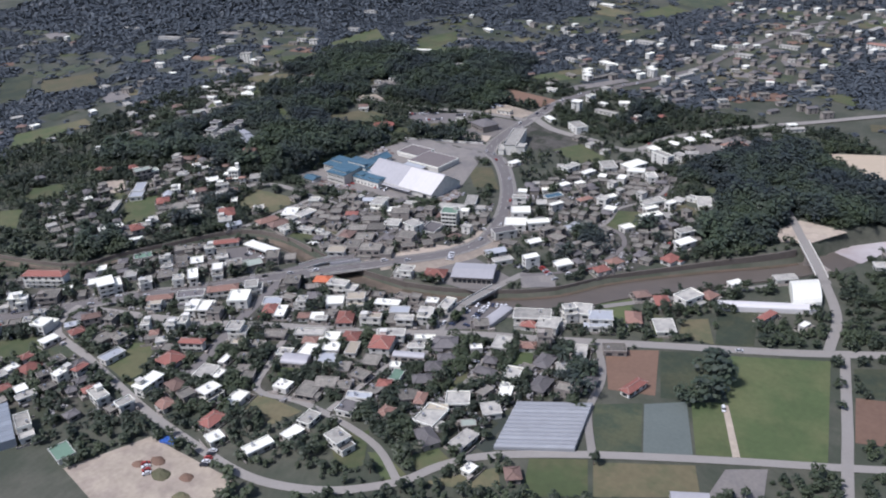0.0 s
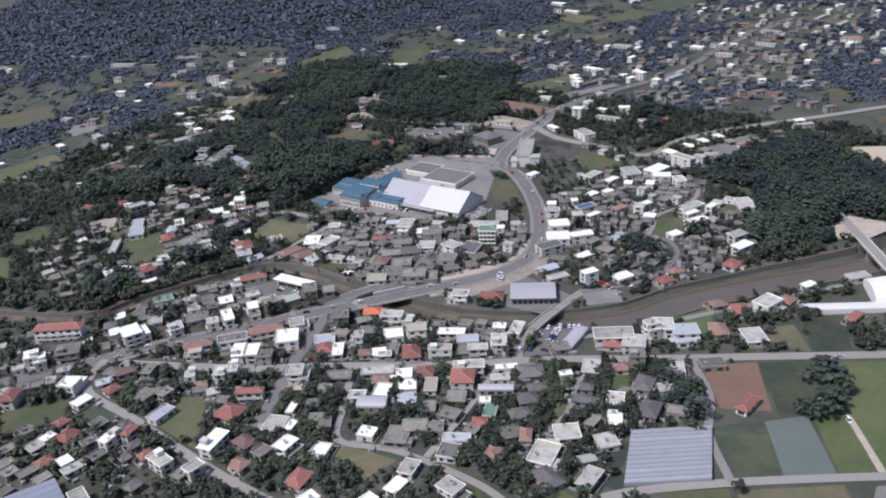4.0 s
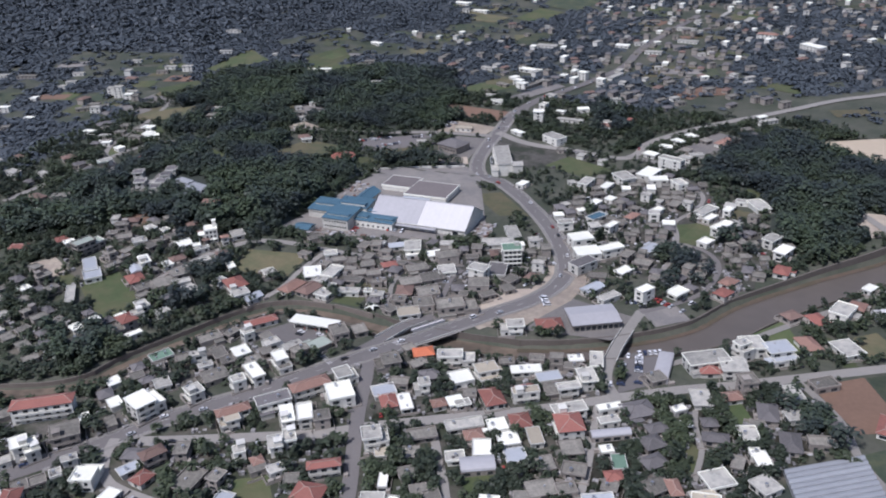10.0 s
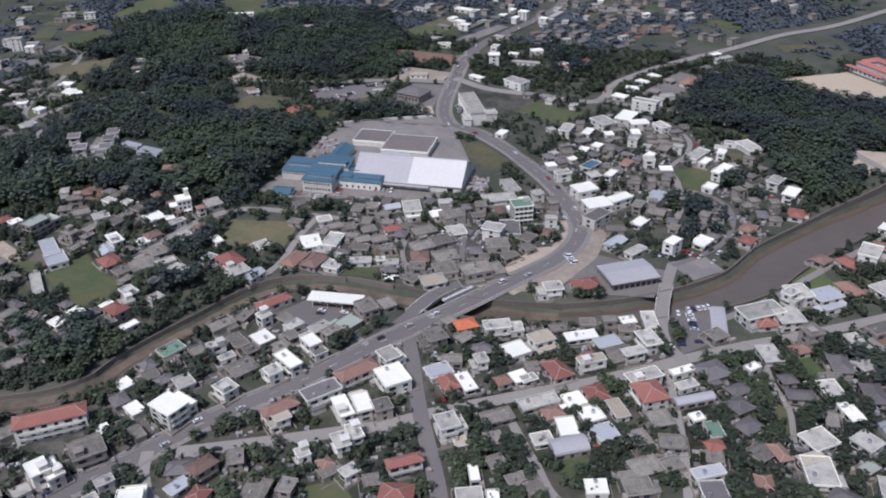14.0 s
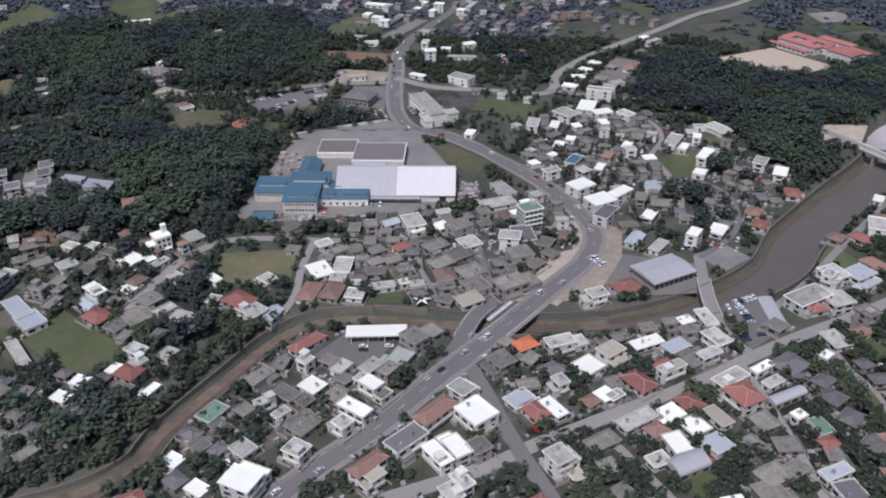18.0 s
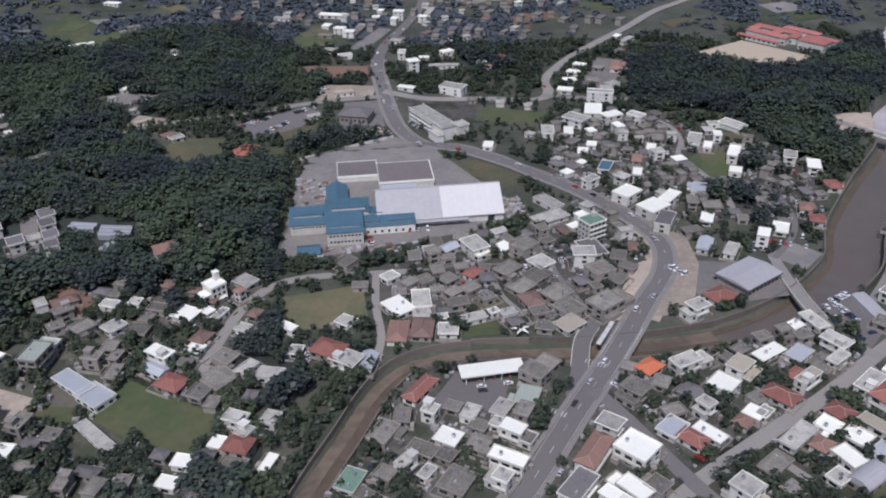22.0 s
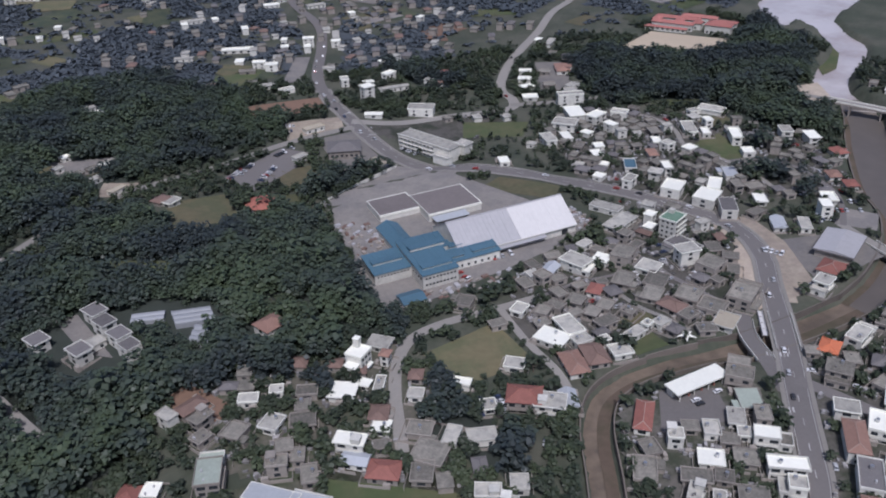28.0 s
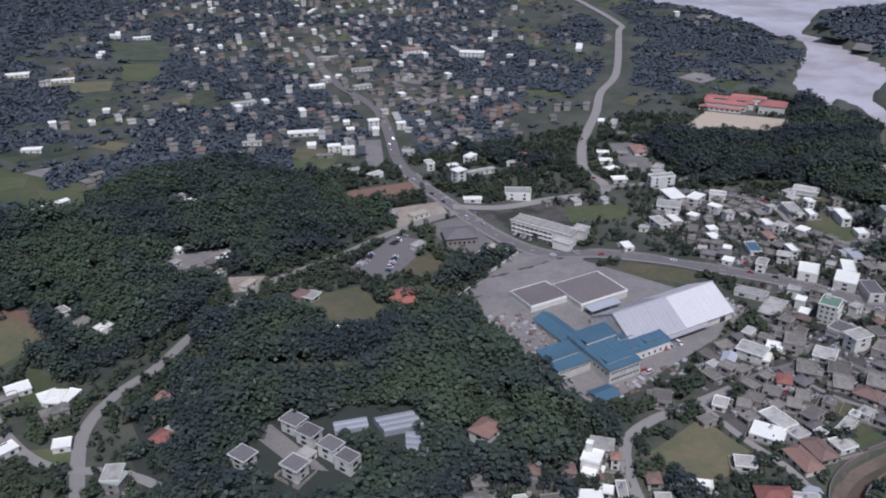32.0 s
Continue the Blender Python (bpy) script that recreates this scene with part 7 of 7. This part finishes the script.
far_kinds = (GRASS, DRY, DARK_CROP, DARK_CROP, DARK_CROP, LOT, GRASS, DARK_CROP, SOIL, DRY, DARK_CROP, LOT, DARK_CROP)
made = 0
for i in range(2600):
    if made >= 260:
        break
    x, y = spots.uniform(-1000, 800), spots.uniform(-150, 1500)
    if (y < 340 and x > -380) or inside(ESTUARY, x, y) or height(x, y) > 12 or wooded(x, y) or inside(WOODS["mountain wood"], x, y):
        continue
    a, w, d = spots.choice((0.25, 0.25, 0.55, -0.3)) + spots.uniform(-0.1, 0.1), spots.uniform(9, 30), spots.uniform(8, 18)
    c, s = math.cos(a), math.sin(a)
    pts = [(x + c * u * w - s * t * d, y + s * u * w + c * t * d) for u, t in ((-1, -1), (1, -1), (1, 1), (-1, 1))]
    if beside_road(x, y, max(w, d) + 8):
        continue
    patch("far_field", pts, spots.choice(far_kinds), "distant small farm field", 0.25 + 0.004 * (made % 60), n=2)
    made += 1
for i in range(1250):
    if i % 5 < 3:
        t = spots.random()
        x, y = spots.gauss(-10 + 160 * t, 70 + 160 * t), 300 + 900 * t
    else:
        x, y = spots.uniform(-900, 700), spots.uniform(60, 1500)
    if on_plot(x, y) or (y < 330 and x > -390) or inside(ESTUARY, x, y) or height(x, y) > 10 or not free(x, y, 6) or inside(WOODS["mountain wood"], x, y):
        continue
    if noise.noise(Vector((x * 0.011, y * 0.011, 4.0))) < -0.05 and i % 5 > 2:
        continue
    long = i % 32 == 0
    heap_house(x, y, spots.uniform(18, 34) if long else spots.uniform(6, 12), spots.uniform(5.0, 7.5), 1 if long else spots.choice((1, 1, 1, 1, 1, 2, 2)), spots.choice("WLG" if long else "WLLGGGGGDDB"), road_turn(x, y) if i % 3 else spots.uniform(0, 90))
for i in range(110):
    # hamlets of the western slope
    x, y = spots.uniform(-520, -230), spots.uniform(-190, 330)
    if noise.noise(Vector((x * 0.012, y * 0.012, 9.0))) < 0.0 or not free(x, y, 5.5) or any(inside(w, x, y) for w in WOODS.values()):
        continue
    heap_house(x, y, spots.uniform(7, 13), spots.uniform(6, 9), spots.choice((1, 1, 2)), spots.choice("WLLGGGGDB"), spots.uniform(0, 90))
tagged(part("garden_walls", WALLS_HEAP, WALL_G), "low weathered garden walls and sheds", "garden walls", kind="stuff")
heap_v, heap_f, heap_m = [], [], []
for mat, v, f in HEAP.values():
    k = len(heap_v)
    heap_v += v
    heap_f += [tuple(k + i for i in face) for face in f]
    heap_m += [mat] * len(f)
heap = part("far_houses", (heap_v, heap_f), heap_m[0])
slots = list(dict.fromkeys(heap_m))
heap.data.materials.clear()
for mat in slots:
    heap.data.materials.append(mat)
heap.data.polygons.foreach_set("material_index", [slots.index(mat) for mat in heap_m])
tagged(heap, "crowd of small white and grey distant houses", "houses", kind="stuff")

far_places, under_v, under_f = [], [], []
WEDGE = [(-400, -220), (-1200, 120), (-1300, 900), (-650, 1700), (1000, 1750), (760, 700), (640, 420), (430, 330), (-380, 330), (-400, 100)]
y = -220.0
while y < 1750:
    step = 7.0 if y < 700 else 9.5
    x = -1300.0
    while x < 1000:
        px, py = x + spots.uniform(-3, 3), y + spots.uniform(-3, 3)
        x += step
        if not inside(WEDGE, px, py) or inside(WOODS["mountain wood"], px, py) or inside(ESTUARY, px, py) or on_plot(px, py) or beside_road(px, py, 22):
            continue
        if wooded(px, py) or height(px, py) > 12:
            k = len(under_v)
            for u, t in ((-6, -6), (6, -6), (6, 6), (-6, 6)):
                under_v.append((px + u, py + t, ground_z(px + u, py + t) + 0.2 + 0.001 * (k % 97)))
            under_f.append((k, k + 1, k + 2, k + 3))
        elif spots.random() > 0.13:
            continue
        if free(px, py, 2.0):
            far_places.append((px, py))
    y += step
tagged(part("undergrowth", (under_v, under_f), HAZED_FLOOR), "dark undergrowth below the far woods", "undergrowth", kind="stuff")
wood("far_wood", far_places, FAR_CROWNS, LEAF_HAZED, "distant dark woods on the plain and hills", 0.5, 1.15)

# ---- cars ----


def car(paint, label, van=False):
    top = thing("van" if van else "car", 0, 0, 0, 0, label, "van" if van else "car", "parked and halted cars")
    L, Wd = (4.6, 1.75) if van else (4.3, 1.7)
    b = bag()
    prof = [(-L / 2, 0.35), (-L / 2, 0.85), (-L / 2 + 0.15, 0.95), (L / 2 - 0.9, 0.95), (L / 2 - 0.1, 0.78), (L / 2, 0.35)]
    n = len(prof)
    for y in (-Wd / 2, Wd / 2):
        b[0].extend((x, y, z) for x, z in prof)
    b[1].extend([(i, (i + 1) % n, n + (i + 1) % n, n + i) for i in range(n)] + [tuple(range(n))[::-1], tuple(range(n, 2 * n))])
    part("body", b, paint, top)
    b = bag()
    x0, x1, zt = (-L / 2 + 0.1, L / 2 - 0.9, 1.85) if van else (-L / 2 + 0.5, L / 2 - 1.1, 1.42)
    b[0].extend([(x0, -Wd / 2 + 0.06, 0.95), (x1, -Wd / 2 + 0.06, 0.95), (x1, Wd / 2 - 0.06, 0.95), (x0, Wd / 2 - 0.06, 0.95)])
    b[0].extend([(x0 + 0.35, -Wd / 2 + 0.2, zt), (x1 - 0.6, -Wd / 2 + 0.2, zt), (x1 - 0.6, Wd / 2 - 0.2, zt), (x0 + 0.35, Wd / 2 - 0.2, zt)])
    b[1].extend([(i, (i + 1) % 4, 4 + (i + 1) % 4, 4 + i) for i in range(4)])
    part("cabin_glass", b, GLASS, top)
    b = bag()
    put_box(b, x0 + 0.33, -Wd / 2 + 0.18, zt - 0.02, x1 - 0.58, Wd / 2 - 0.18, zt + 0.05)
    part("roof", b, paint, top)
    for x in (-L / 2 + 0.75, L / 2 - 0.8):
        for y in (-Wd / 2 + 0.05, Wd / 2 - 0.05):
            b = bag()
            m = pose(x, y, 0.31, 90)
            put_tube(b, 0, 0, -0.1, 0.1, 0.31, 0.31, 8)
            b = ([tuple(m @ Vector(q)) for q in b[0]], b[1] + [tuple(range(8))[::-1]])
            part("wheel", b, RUBBER, top)
    return top


CAR_WORDS = ("white car", "silver grey car", "black car", "dark red car", "dark blue car")
MODELS = [car(p, f"small {w} standing on the tarmac") for p, w in zip(CAR_PAINTS, CAR_WORDS)]
MODELS += [car(CAR_PAINTS[0], "white van standing on the tarmac", True)]
used = [0] * len(MODELS)
lot = random.Random(3)


def park(x, y, turn, lift=0.25):
    i = lot.choice((0, 0, 1, 1, 1, 2, 2, 3, 4, 5))
    m = pose(x, y, ground_z(x, y) + lift, 0, 0, turn)
    if used[i]:
        copy_thing(MODELS[i], m)
    else:
        MODELS[i].matrix_basis = m
    used[i] += 1


def park_row(x, y, turn, n, step=2.7, lift=0.25, chance=0.8):
    """Cars side by side: the first place, the way the noses point, how many."""
    a = radians(turn + 90)
    for i in range(n):
        if lot.random() < chance:
            park(x + math.cos(a) * step * i, y + math.sin(a) * step * i, turn + lot.uniform(-3, 3) + lot.choice((0, 180)), lift)


park_row(-153, 158, -40, 9)
park_row(-142, 166, -40, 8)
park_row(-134, 150, -40, 10)
park_row(-112, 186, -60, 7)
park_row(-90, 222, 80, 10)
park_row(-86, 230, 80, 9)
park_row(155, -150, 10, 9)
park_row(163, -146, 10, 10)
park_row(153, -122, 100, 1)
park_row(168, -113, 115, 5)
park_row(150, -66, 20, 5)
park_row(152, -58, 110, 6)
park_row(92, -116, 60, 5)
park_row(-26, -160, 0, 5, chance=0.5)
park_row(-14, -165, 0, 4, chance=0.5)
park_row(-112, -124, -20, 7)
park_row(-104, -130, -20, 6)
park_row(-30, -8, 90, 6, chance=0.6)
park_row(-66, -24, 5, 6, chance=0.5)
park_row(-20, 148, 20, 7)
park_row(140, -320, 30, 5)
park_row(122, -340, 60, 4)
park_row(96, -80, 30, 4)
for name, gap, chance in (("road_main", 3, 0.5), ("road_cross", 7, 0.3), ("road_north", 9, 0.3), ("road_river", 8, 0.3)):
    line, half = ROAD_LINES[name]
    for j in range(3, len(line) - 2, gap):
        p, d, s = line[j], line[j + 1] - line[j], sides(line)[j]
        if p.y > 420 or lot.random() > chance:
            continue
        q = p + s * lot.choice((-1, 1)) * half * 0.45
        park(q.x, q.y, math.degrees(math.atan2(d.y, d.x)), 0.36)
park_row(-104, -147, 52, 9, 2.5)
park_row(-96, -150, 52, 7, 2.5)
park_row(172, -64, 60, 8)
park_row(178, -54, 60, 7)
# cars left singly in yards and along lanes
singles = 0
for i in range(6000):
    if singles >= 90:
        break
    x, y = lot.uniform(-120, 250), lot.uniform(-300, 150)
    if not free(x, y, 2.3) or not any(inside(poly, x, y) for r, k, poly in ZONES.values()):
        continue
    park(x, y, road_turn(x, y) + lot.choice((0, 90)), 0.1)
    TAKEN.append((x, y, 2.3))
    singles += 1
park(318.5, -134, -60, 0.32)
